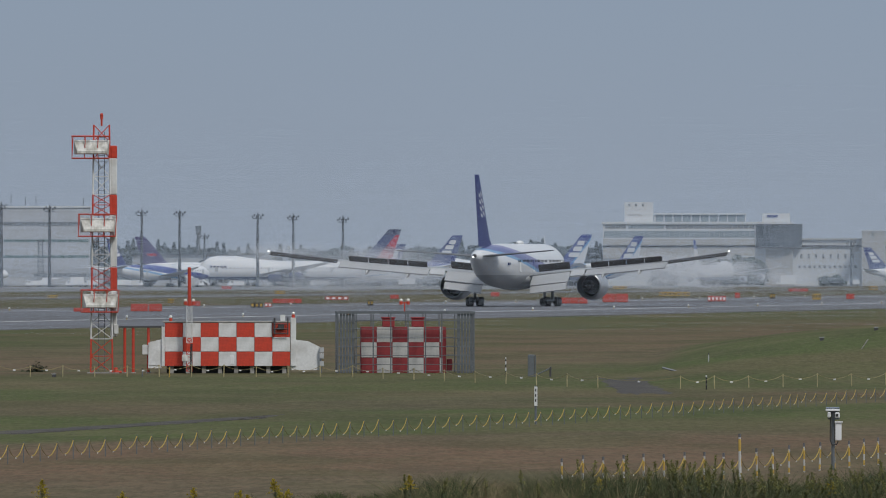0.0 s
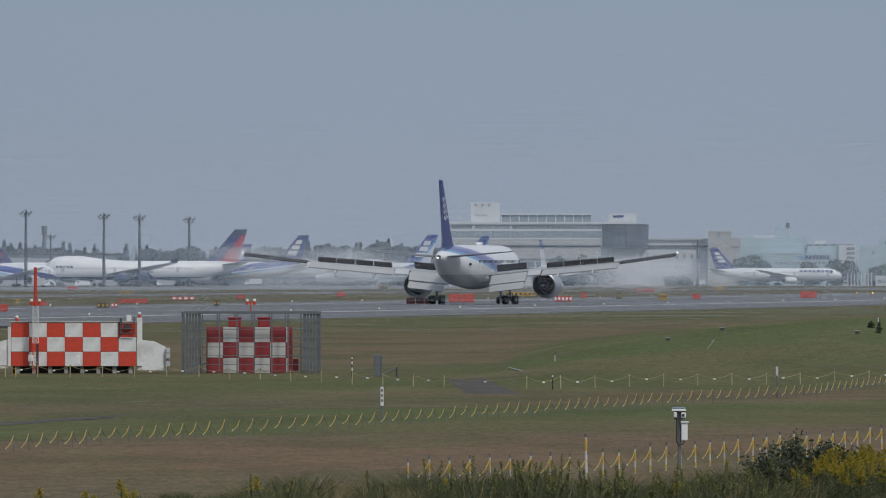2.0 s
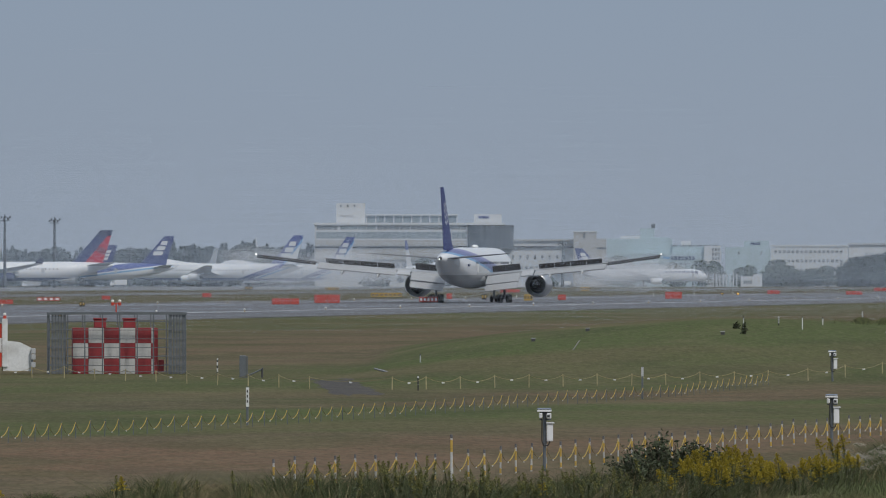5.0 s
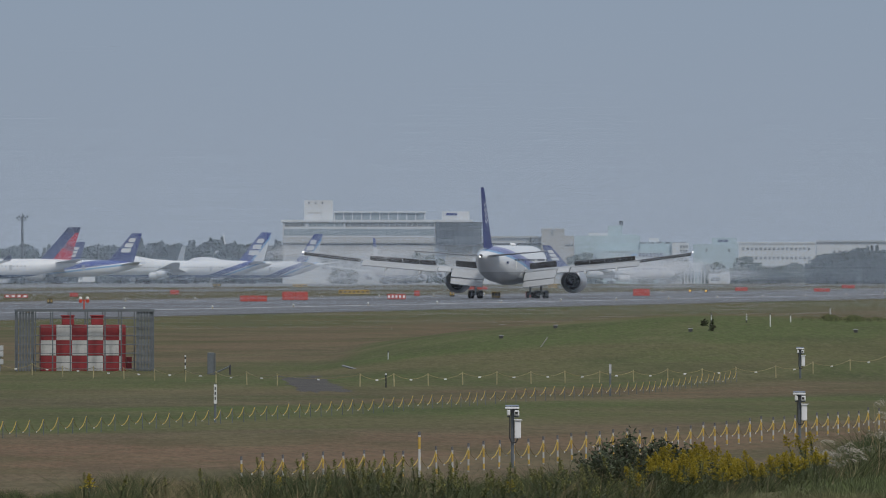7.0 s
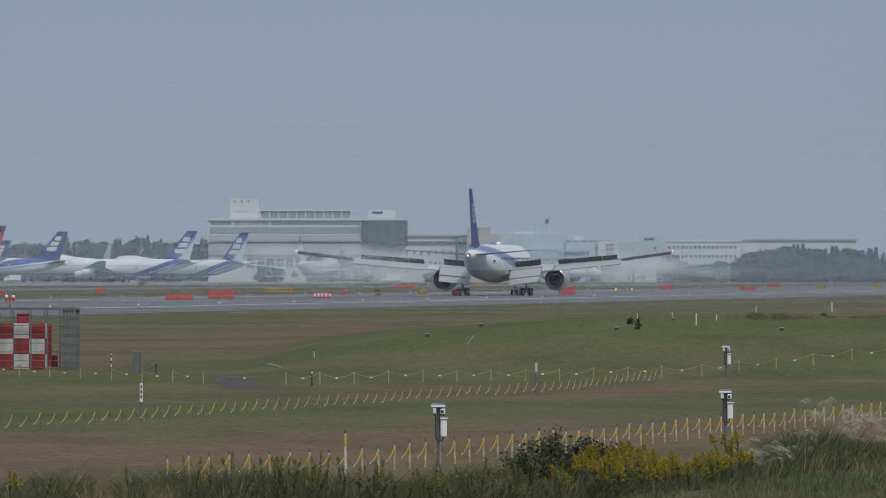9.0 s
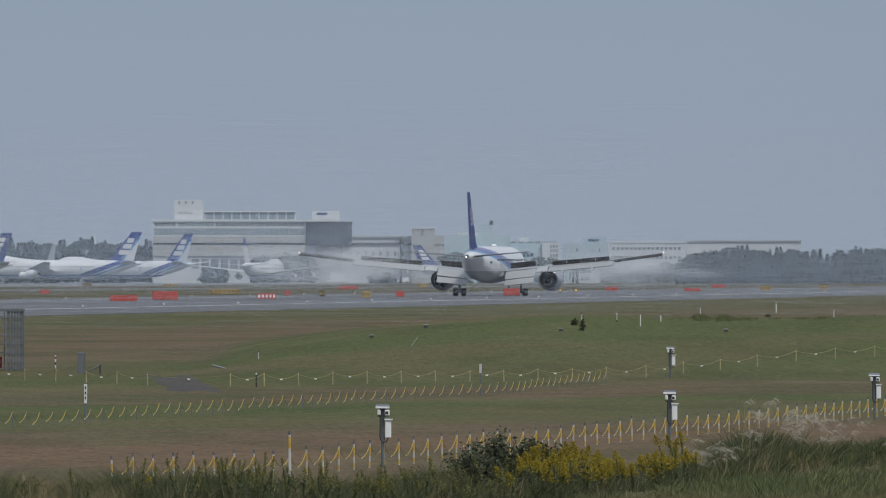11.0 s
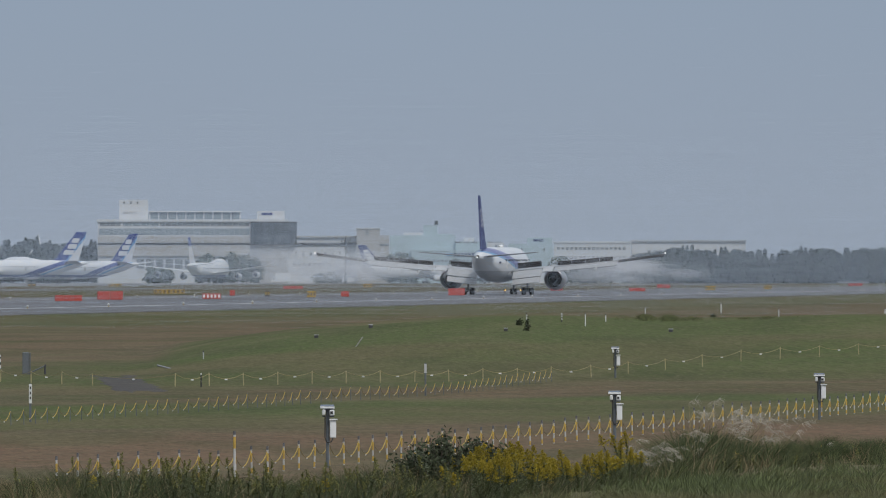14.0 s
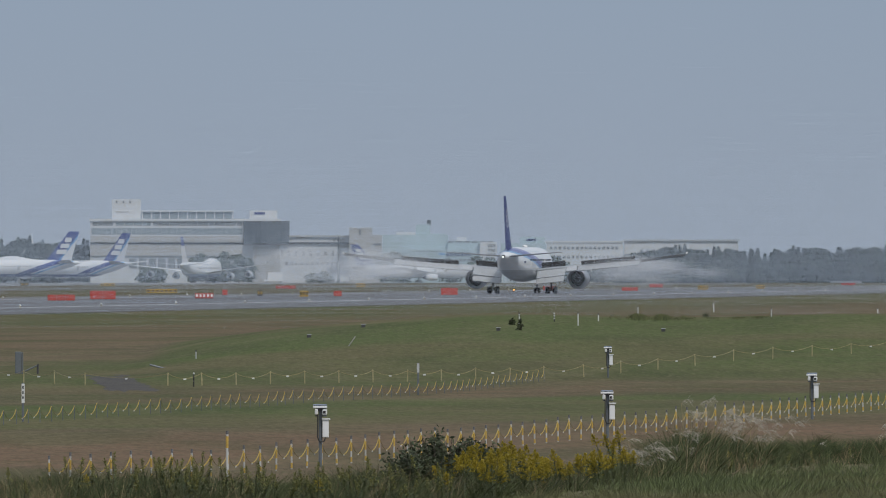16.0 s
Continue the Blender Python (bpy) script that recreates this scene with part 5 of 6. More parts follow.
# ---- apron floodlights ----
def flood_mast(b, e_top, r, heads=6):
    x, y = spot(b, r)
    g = ground_z(x, y)
    t = thing("floodlight_mast", "tall dark apron floodlight mast", "street lamp", facing(b, r, g), group="floodlight masts")
    h = height(e_top, r) - g
    part("pole", rod(B(), (0, 0, -0.2), (0, 0, h), 0.62, 0.36, n=12), M["mast"], t)
    part("platform", box(B(), -1.6, -0.7, h - 0.8, 1.6, 0.7, h - 0.5), M["mast"], t)
    for i in range(heads):
        x = -1.75 + 3.5 * i / (heads - 1)
        part("lamp_head", box(B(), x - 0.27, -1.1, h - 0.35 + 0.5 * (i % 2), x + 0.27, -0.1, h + 0.45 + 0.5 * (i % 2), 0.08), M["mast"], t)
    part("finial", rod(B(), (0, 0, h), (0, 0, h + 1.6), 0.3, 0.15), M["mast"], t)


M["mast"] = mat("dark_grey_mast_paint", (0.075, 0.085, 0.095), 0.6, vary=0.15, scale=0.5)
for b, e, r in ((3, 366, 3700), (88, 371, 3700), (251, 378, 3720), (318, 379, 3740), (456, 384, 3780), (519, 386, 3800), (607, 390, 3830), (362, 420, 4600), (1506, 431, 4560), (741, 440, 4700)):
    flood_mast(b, e, r)


# ---- buildings ----
M["pale_wall"] = mat("pale_panel_wall", (0.37, 0.39, 0.42), 0.8, vary=0.06, scale=0.05, second=(0.33, 0.35, 0.38))
M["white_wall"] = mat("white_plaster_wall", (0.54, 0.56, 0.58), 0.8, vary=0.06, scale=0.05, second=(0.49, 0.51, 0.53))
M["blue_wall"] = mat("pale_blue_wall", (0.36, 0.46, 0.50), 0.8, vary=0.06, scale=0.05, second=(0.33, 0.42, 0.46))
M["beige_wall"] = mat("beige_wall", (0.38, 0.38, 0.375), 0.85, vary=0.06, scale=0.05, second=(0.34, 0.34, 0.335))
M["glazing"] = mat("grey_blue_glazing", (0.22, 0.27, 0.31), 0.25, vary=0.1, scale=0.1)
M["green_glass"] = mat("dull_green_glazing", (0.10, 0.16, 0.16), 0.3, vary=0.1, scale=0.1)
M["tower_glass"] = mat("dark_tower_glazing", (0.07, 0.085, 0.10), 0.25, vary=0.15, scale=0.2)


class Site:
    """A building at one range; blocks are given by bearings and elevations of their edges."""

    def __init__(self, name, label, b, r, category="building"):
        x, y = spot(b, r)
        self.b, self.r, self.k, self.g = b, r, STEP / r, ground_z(x, y)
        self.t = thing(name, label, category, facing(b, r, self.g))

    def block(self, name, b0, b1, e0, e1, y0, y1, material, parent=None, bevel=0.0, label=""):
        z0 = -0.3 if e1 is None else height(e1, self.r) - self.g
        z1 = height(e0, self.r) - self.g
        return part(name, box(B(), (b0 - self.b) / self.k, y0, z0, (b1 - self.b) / self.k, y1, z1, bevel), material, parent or self.t, label)

    def windows(self, b0, b1, e0, e1, n, y, parent, material=None, fill=0.6):
        for i in range(n):
            a = b0 + (b1 - b0) * i / n
            self.block("window", a, a + (b1 - b0) / n * fill, e0, e1, y - 0.06, y + 0.25, material or M["far_glass"], parent)


s = Site("terminal_building", "long pale terminal building with green window bands", 40, 4250)
w = s.block("wall", -260, 160, 368, None, 0, 40, M["pale_wall"])
for e0, e1, c in ((393, 400, "far_glass"), (424, 429, "green_glass"), (452, 457, "green_glass")):
    s.windows(-258, 158, e0, e1, 22, 0, w, M[c], 0.94)
s.block("parapet", -262, 162, 365, 368, -0.4, 40.4, M["white_wall"])
for b, e in ((20, 342), (45, 348), (64, 347), (148, 350)):
    part("roof_antenna", rod(B(), ((b - 40) / s.k, 8, height(368, s.r) - s.g), ((b - 40) / s.k, 8, height(e, s.r) - s.g), 0.12), M["mast"], s.t)
s.block("lower_wing", -260, 182, 477, None, -26, -2, M["pale_wall"])
s.windows(60, 180, 484, 490, 14, -26, s.t, M["far_glass"], 0.75)
for i in range(7):
    s.block("jetty_pier", 70 + i * 17, 76 + i * 17, 492, None, -34, -28, M["grey"])

s = Site("low_hangar", "long low grey shed behind the aircraft", 350, 4650, "shed")
w = s.block("wall", 235, 480, 452, None, 0, 30, M["pale_wall"])
s.block("roof", 232, 483, 450, 452, -1, 31, M["steel"])
s.windows(240, 478, 470, 478, 20, 0, w, M["far_glass"], 0.5)

s = Site("water_tower", "slender grey water tower above the trees", 351, 4800, "tower")
part("shaft", rod(B(), (0, 0, -0.3), (0, 0, height(416, s.r) - s.g), 0.7, 0.6, n=12), M["steel"], s.t)
part("tank", rod(B(), (0, 0, height(416, s.r) - s.g), (0, 0, height(400, s.r) - s.g), 1.1, 1.3, n=14), M["steel"], s.t)

s = Site("cargo_terminal", "large pale cargo terminal with a dark glass control room", 1240, 4840)
w = s.block("wall", 1067, 1404, 397, None, 0, 60, M["white_wall"])
s.block("cornice", 1065, 1404, 393, 397, -0.8, 60, M["white_wall"])
s.windows(1071, 1108, 399, 405, 4, 0, w, M["far_glass"], 0.92)
s.windows(1112, 1176, 399, 405, 4, 0, w, M["glazing"], 0.92)
s.windows(1178, 1336, 399, 405, 16, 0, w, M["far_glass"], 0.9)
s.windows(1069, 1336, 409, 421, 30, 0, w, M["glazing"], 0.94)
s.block("beige_band", 1067, 1336, 423, 434, -1.2, 0, M["beige_wall"])
s.block("shadow_joint", 1067, 1336, 435, 438, -0.5, 0, M["dark"])
s.block("beige_band", 1067, 1336, 439, 458, -0.9, 0, M["beige_wall"])
for i in range(6):
    s.block("loading_bay", 1136 + i * 17, 1149 + i * 17, 463, 480, -0.3, 0.2, M["far_glass"])
q = s.block("stair_tower", 1105, 1156, 358, 393, 6, 26, M["white_wall"])
for b in (1112, 1124, 1136):
    s.block("window", b, b + 3, 361, 365, 5.8, 6.2, M["far_glass"], q)
s.block("emblem", 1112, 1136, 379, 382, 5.8, 6.1, M["grey"], q, label="plain grey emblem bar")
q = s.block("penthouse", 1158, 1319, 380, 393, 8, 30, M["glazing"])
for i in range(11):
    s.block("mullion", 1158 + 16 * i, 1160 + 16 * i, 379, 393, 7.8, 8.2, M["white_wall"], q)
s.block("penthouse_roof", 1156, 1321, 378, 380, 7, 31, M["white_wall"])
q = s.block("sign_block", 1349, 1398, 378, 397, 4, 16, M["white_wall"])
s.block("sign_bar", 1357, 1376, 381, 385, 3.8, 4.1, M["blue"], q, label="plain blue sign bar")
k = s.k
q = part("control_room", rod(B(), ((1378.5 - s.b) / k, 2, height(438, s.r) - s.g), ((1378.5 - s.b) / k, 2, height(397, s.r) - s.g), 41.5 / k, n=28), M["tower_glass"], s.t, "dark glazed round control room")
for z0, z1 in ((397, 399), (410, 411.2), (424, 425.2), (436, 439)):
    part("ring_beam", rod(B(), ((1378.5 - s.b) / k, 2, height(z1, s.r) - s.g), ((1378.5 - s.b) / k, 2, height(z0, s.r) - s.g), 42.1 / k, n=28), M["dark"], q)
s.block("stem", 1355, 1403, 438, None, -4, 8, M["beige_wall"])
w = s.block("east_wing", 1404, 1526, 424, None, 0.5, 50, M["white_wall"])
s.block("shadow_joint", 1404, 1526, 434, 438, -0.3, 0.5, M["dark"], w)
s.block("roof_edge", 1404, 1528, 422, 425, -0.6, 51, M["beige_wall"], w)
s.windows(1416, 1520, 450, 458, 8, 0.5, w, M["far_glass"], 0.3)
s.windows(1412, 1520, 470, 475, 12, 0.5, w, M["far_glass"], 0.55)
w = s.block("guard_block", 1297, 1353, 470, None, -14, -3, M["white_wall"])
s.windows(1300, 1352, 474, 478, 9, -14, w, M["far_glass"], 0.7)
s.block("roof_unit", 1210, 1225, 388, 393, 30, 34, M["grey"])

s = Site("beige_tower_block", "plain beige windowless tower block", 1550, 4820)
w = s.block("wall", 1525, 1566, 410, None, 0, 18, M["beige_wall"])
s.block("side_block", 1566, 1583, 421, None, 2, 18, M["beige_wall"])
s.block("slot", 1542, 1546, 411, 421, -0.1, 0.2, M["far_glass"], w)
s.block("slot", 1566, 1582, 436, 440, 1.9, 2.2, M["far_glass"], w)
s.block("parapet", 1524, 1567, 408, 410, -0.3, 18.3, M["white_wall"], w)

s = Site("blue_warehouse", "pale blue warehouse with stepped roof blocks", 1690, 4860, "warehouse")
w = s.block("wall", 1584, 1700, 421, None, 6, 40, M["blue_wall"])
s.block("roof_block", 1608, 1642, 416, 421, 8, 20, M["white_wall"])
q = s.block("roof_block", 1643, 1668, 403, 421, 8, 20, M["blue_wall"])
part("vent_stack", rod(B(), ((1666 - s.b) / s.k, 12, height(403, s.r) - s.g), ((1666 - s.b) / s.k, 12, height(395, s.r) - s.g), 0.8), M["mast"], q)
s.block("roof_block", 1668, 1694, 419, 430, 8, 20, M["blue_wall"])
w = s.block("front_wall", 1622, 1756, 447, None, 0, 6, M["blue_wall"])
s.block("roof_block", 1715, 1733, 425, 436, 8, 16, M["white_wall"])
s.block("roof_terrace", 1700, 1756, 432, 447, 4, 20, M["blue_wall"])
for i in range(7):
    s.block("sign_bar", 1697 + i * 6.4, 1701.5 + i * 6.4, 452, 459, -0.2, 0.05, M["navy"], w, label="plain dark lettering bar")
s.block("sign_bar", 1684, 1695, 453, 457, -0.2, 0.05, M["sky_blue"], w)
s.windows(1644, 1750, 464, 468, 14, 0, w, M["far_glass"], 0.6)
s.windows(1644, 1690, 449, 451, 8, 0, w, M["glazing"], 0.6)
w = s.block("white_end", 1756, 1786, 434, None, -2, 20, M["white_wall"])
for e in (438, 446, 454, 462, 470):
    s.windows(1770, 1785, e, e + 5, 3, -2, w, M["far_glass"], 0.75)
s.windows(1700, 1785, 432, 435, 6, 4, s.t, M["far_glass"], 0.7)
w = s.block("grey_block", 1794, 1873, 436, None, 4, 30, M["blue_wall"])
q = s.block("roof_block", 1827, 1871, 425, 436, 6, 20, M["blue_wall"])
s.block("sign_bar", 1838, 1856, 428, 432, 5.8, 6.05, M["navy"], q)
for b in (1816, 1856):
    s.block("window", b, b + 3, 444, 450, 3.9, 4.2, M["far_glass"], w)

s = Site("white_office", "white three-storey office with window rows", 1960, 4880)
w = s.block("wall", 1874, 2010, 435, None, 0, 30, M["white_wall"])
for e in (442, 458, 474):
    s.windows(1880, 2004, e, e + 5, 16, 0, w, M["far_glass"], 0.6)
s.block("parapet", 1872, 2012, 432, 435, -0.4, 30.4, M["white_wall"], w)
w = s.block("long_shed", 2012, 2214, 432, None, 8, 50, M["white_wall"])
s.block("shed_roof", 2010, 2216, 429, 432, 7, 51, M["pale_wall"], w)
s.windows(2040, 2210, 447, 451, 16, 8, w, M["far_glass"], 0.5)

s = Site("gatehouse", "small white gatehouse with dark windows", 1840, 4520, "hut")
w = s.block("wall", 1821, 1859, 488, None, 0, 8, M["white_wall"])
s.windows(1825, 1842, 495, 501, 4, 0, w, M["far_glass"], 0.8)
s.block("upper_room", 1843, 1858, 484, 488, 0, 6, M["white_wall"])
for i in range(8):
    b = 1772 + 6 * i
    x, y = spot(b, 4540)
    t = thing("white_pole", "plain white pole beside the apron", "pole", facing(b, 4540, ground_z(x, y)), group="white poles")
    part("shaft", rod(B(), (0, 0, -0.2), (0, 0, 5.2 - 0.25 * (i % 3)), 0.24, 0.2, n=8), M["white_wall"], t)
    part("cap", rod(B(), (0, 0, 5.2 - 0.25 * (i % 3)), (0, 0, 5.45 - 0.25 * (i % 3)), 0.3, 0.26, n=8), M["grey"], t)
s = Site("low_white_shed", "low white shed before the woods", 2404, 4250, "shed")
s.block("wall", 2376, 2432, 503, None, 0, 8, M["white_wall"])
s.block("roof", 2374, 2434, 501, 503, -0.5, 8.5, M["steel"])

s = Site("lattice_tower", "slim grey lattice tower before the terminal", 72, 4150, "tower")
part("frame", lattice(B(), 0, 16.0, 2.2, 1.6, 9, 0.16, 0.09), M["mast"], s.t)
part("head", box(B(), -1.3, -1.3, 16.0, 1.3, 1.3, 16.6), M["mast"], s.t)

# white stupa with a spire
s = Site("stupa", "white domed stupa with a slender spire", 963, 4930, "stupa")
prof = [(6, 0), (6, 2.5), (5.2, 3), (5.2, 4.5), (4.2, 7), (3.2, 9), (1.6, 9.5), (1.6, 11), (1.0, 11.4), (0.9, 14.5), (0.4, 17), (0.1, 21)]
z0 = height(470, s.r) - s.g
part("dome", loft([[(pr * math.cos(a * math.pi / 10), pr * math.sin(a * math.pi / 10), z0 + pz * 0.62) for a in range(20)] for pr, pz in prof]), M["white_wall"], s.t, smooth=True)
s.block("terrace", 938, 988, 469.5, None, -6, 6, M["white_wall"])


# ---- service vehicles on the apron ----
def service_truck(b, r, turn, long=6.0, tall=2.6, colour="white", label="white service truck parked on the apron"):
    x, y = spot(b, r)
    t = thing("service_truck", label, "truck", facing(b, r, ground_z(x, y) + 0.04, turn), group="service vehicles")
    part("body", box(B(), -1.15, -long / 2, 0.7, 1.15, long / 2 - 1.7, tall, 0.08), M[colour], t)
    c = part("cab", loft([[(-1.1, long / 2 - 1.6, 0.6), (1.1, long / 2 - 1.6, 0.6), (1.1, long / 2 - 1.6, 2.2), (-1.1, long / 2 - 1.6, 2.2)], [(-1.1, long / 2 - 0.5, 0.6), (1.1, long / 2 - 0.5, 0.6), (1.1, long / 2 - 0.6, 2.15), (-1.1, long / 2 - 0.6, 2.15)],
                          [(-1.05, long / 2, 0.6), (1.05, long / 2, 0.6), (1.05, long / 2, 1.2), (-1.05, long / 2, 1.2)]]), M["white"], t)
    part("side_window", box(B(), -1.13, long / 2 - 1.4, 1.45, 1.13, long / 2 - 0.75, 2.0), M["far_glass"], c)
    for yy in (-long / 2 + 1, long / 2 - 1):
        for s in (-1, 1):
            wheel(t, s * 0.95, yy, 0.42, 0.3)
    return t


for i, (b, r, turn, lo, ta, c) in enumerate(((85, 3760, 85, 7, 3, "white"), (110, 3750, -95, 8, 2.6, "grey"), (132, 3745, 88, 6, 3.2, "white"), (160, 3760, 80, 5, 2.2, "white"), (345, 3700, -90, 6, 3, "grey"),
                                           (418, 3690, 90, 5, 1.9, "white"), (60, 3700, 90, 5, 2, "white"), (1391, 4700, 90, 8, 4.4, "white"), (720, 3990, 90, 6, 2.5, "white"), (565, 3750, 90, 6, 1.9, "grey"),
                                           (1510, 4580, 90, 5, 2.4, "white"), (30, 3760, -90, 9, 3, "grey"), (215, 3690, 90, 6, 2.4, "white"), (240, 3695, -90, 5, 2.2, "dirty_white"))):
    service_truck(b, r, turn, lo, ta, c)
x, y = spot(350, 3795)
t = thing("boarding_stairs", "white mobile boarding stairs at an aircraft door", "stairs", facing(350, 3795, ground_z(x, y) + 0.04, 90), group="service vehicles")
part("ramp", loft([[(-1, -4, 0.6), (1, -4, 0.6), (1, -4, 1.2), (-1, -4, 1.2)], [(-1, 2.5, 5.0), (1, 2.5, 5.0), (1, 2.5, 5.9), (-1, 2.5, 5.9)]]), M["white"], t)
part("landing", box(B(), -1.1, 2.5, 4.9, 1.1, 4.5, 7.2, 0.05), M["white"], t)
part("chassis", box(B(), -1.1, -4.2, 0.45, 1.1, 4.4, 0.75), M["grey"], t)
part("strut", rod(B(), (0, 3.2, 0.7), (0, 3.2, 5.0), 0.25), M["grey"], t)
for yy in (-3, 3):
    for s in (-1, 1):
        wheel(t, s * 0.95, yy, 0.42, 0.3)


# ---- woods ----
M["far_leaf"] = leafy("dark_conifer_foliage", (0.085, 0.11, 0.10), 0.25, 0.42)
M["leaf"] = leafy("broadleaf_foliage", (0.085, 0.11, 0.08), 0.35, 0.22)
M["bark"] = mat("grey_brown_bark", (0.11, 0.09, 0.07), 0.9, vary=0.3, scale=2)


def clumps(rng, x, y, g, h, w, conifer, n, size):
    """Leaf clumps of one tree, as quads with their four corners."""
    f = rng.random(n)
    lobes = 0.75 + 0.35 * np.sin(f * (19 + 8 * rng.random()) + rng.random() * 6)
    a = rng.random(n) * 2 * np.pi
    side = 1 + 0.28 * np.sin(2 * a + 5 * f + rng.random() * 6) + 0.15 * np.sin(5 * a + 9 * f)
    if conifer:
        z, rad = 0.04 + 0.96 * f, (1 - f) ** 1.05 * (0.45 + 0.6 * lobes) * side
    else:
        z, rad = 0.06 + 0.94 * f, np.sqrt(np.clip(1 - (f * 1.7 - 0.72) ** 2, 0.02, 1)) * (0.8 + 0.25 * lobes) * side
    rr = w / 2 * rad * np.sqrt(0.25 + 0.75 * rng.random(n))
    c = np.stack([x + rr * np.cos(a), y + rr * np.sin(a), g + h * z], 1)
    # leaves turn outwards and up to the light
    out = np.stack([np.cos(a), np.sin(a), np.full(n, 0.75)], 1) + rng.normal(size=(n, 3)) * 0.45
    out /= np.linalg.norm(out, axis=1)[:, None]
    u = np.cross(out, rng.normal(size=(n, 3)))
    u /= np.linalg.norm(u, axis=1)[:, None]
    v = np.cross(out, u)
    s = size * (0.6 + 0.8 * rng.random(n))[:, None]
    return np.stack([c - u * s - v * s * 0.6, c + u * s - v * s * 0.5, c + u * s * 0.7 + v * s, c - u * s * 0.8 + v * s * 0.7], 1)


def leaf_mesh(name, quads, material):
    vs = quads.reshape(-1, 3)
    me = bpy.data.meshes.new(name)
    me.from_pydata(vs.tolist(), [], np.arange(len(vs)).reshape(-1, 4).tolist())
    me.materials.append(material)
    return me


def woods(name, label, b0, b1, r0, r1, top, count, conifers, seed, size=0.6):
    """A belt of trees; top: elevation of the crowns along the bearing."""
    rng = np.random.default_rng(seed)
    out, trunk = [], B()
    for i in range(count):
        b = b0 + (b1 - b0) * (i + rng.random()) / count
        r = r0 + (r1 - r0) * rng.random()
        x, y = spot(b, r)
        g = ground_z(x, y)
        e = np.interp(b, [q[0] for q in top], [q[1] for q in top]) + rng.normal() * 4.5 + 2
        h = max(4.0, height(e, r) - g)
        spire = rng.random() < conifers
        h *= 1.0 if spire else rng.uniform(0.8, 0.97)
        out.append(clumps(rng, x, y, g, h, h * (rng.uniform(0.5, 0.8) if spire else rng.uniform(0.6, 1.0)), spire, 720 if spire else 950, size))
        rod(trunk, (x, y, g - 0.2), (x, y, g + h * 0.7), 0.25, 0.08, n=5)
    ob = new(name, leaf_mesh(name, np.concatenate(out), M["far_leaf"]))
    tagged(ob, label, "trees", kind="stuff")
    tr = new(name + "_trunks", mesh("trunks", trunk, M["bark"]))
    tagged(tr, "tree trunks inside the far woods", "trees", kind="stuff")


woods("far_woods", "dark conifer woods behind the airport", -100, 1090, 4890, 4960, [(-100, 425), (230, 424), (300, 428), (500, 437), (620, 440), (800, 436), (950, 424), (1000, 424), (1090, 435)], 150, 0.45, 3, 0.55)
woods("wood_edge", "dark mixed woods beyond the runway end", 1995, 2900, 4350, 4480, [(1995, 468), (2030, 452), (2070, 443), (2100, 438), (2180, 446), (2260, 448), (2330, 441), (2480, 440), (2900, 436)], 130, 0.4, 4, 0.5)
woods("wood_edge", "dark mixed woods beyond the runway end", 2010, 2900, 4300, 4350, [(2010, 480), (2100, 470), (2900, 474)], 110, 0.15, 8, 0.5)


def tree(b, r, e_top, wide, seed, label="dark green broadleaf tree near the buildings"):
    rng = np.random.default_rng(seed)
    x, y = spot(b, r)
    g = ground_z(x, y)
    h = height(e_top, r) - g
    t = thing("tree", label, "tree", pose(x, y, g), group="trees by the buildings")
    bm = rod(B(), (0, 0, -0.2), (0, 0, h * 0.65), 0.3, 0.12)
    for i in range(5):
        a = i * 1.3
        rod(bm, (0, 0, h * (0.25 + 0.07 * i)), (math.cos(a) * wide * 0.3, math.sin(a) * wide * 0.3, h * (0.45 + 0.08 * i)), 0.1, 0.04, n=5)
    part("trunk", bm, M["bark"], t)
    ob = tagged(new("crown", leaf_mesh("crown", clumps(rng, 0, 0, 0, h, wide, False, 420, 0.55), M["leaf"])), kind="stuff")
    ob.parent = t


for i, (b, r, e, w) in enumerate(((1248, 4800, 462, 7), (1262, 4795, 455, 9), (1285, 4800, 460, 8), (1305, 4790, 452, 9), (1330, 4795, 456, 10), (1346, 4800, 462, 7), (1585, 4760, 456, 10), (1604, 4750, 452, 12), (1622, 4755, 462, 9),
                                 (1700, 4740, 464, 9), (1712, 4735, 470, 7), (1752, 4740, 460, 9), (1775, 4735, 462, 10), (1870, 4600, 478, 10), (1886, 4590, 459, 12), (1905, 4600, 470, 10), (1930, 4610, 480, 9), (1950, 4600, 475, 9),
                                 (1972, 4590, 470, 10), (1835, 4780, 470, 10), (1820, 4770, 474, 8), (1480, 4700, 488, 7), (1460, 4700, 490, 6), (1166, 4780, 478, 9), (1185, 4780, 480, 8))):
    tree(b, r, e, w, 40 + i)


# ---- rough growth along the near fence ----
M["blade"] = leafy("rough_grass_blade", (0.066, 0.08, 0.031), 0.8, 0.3)
M["lawn"] = mat("lawn_blade", (0.066, 0.086, 0.03), 0.8, vary=0.35, scale=0.25, spread=0.6, second=(0.095, 0.09, 0.04))
M["dry_blade"] = mat("dry_grass_blade", (0.20, 0.16, 0.085), 0.8, vary=0.2, scale=3, spread=0.4)
M["weed_leaf"] = mat("goldenrod_leaf", (0.08, 0.1, 0.036), 0.7, vary=0.2, scale=5, spread=0.45)
M["bud"] = mat("greenish_flower_bud", (0.17, 0.17, 0.045), 0.8, vary=0.25, scale=8, spread=0.4)
M["gold"] = leafy("goldenrod_flower", (0.37, 0.29, 0.03), 0.4, 0.4)
M["shrub_leaf"] = leafy("shrub_leaf", (0.078, 0.094, 0.052), 0.5, 0.25)
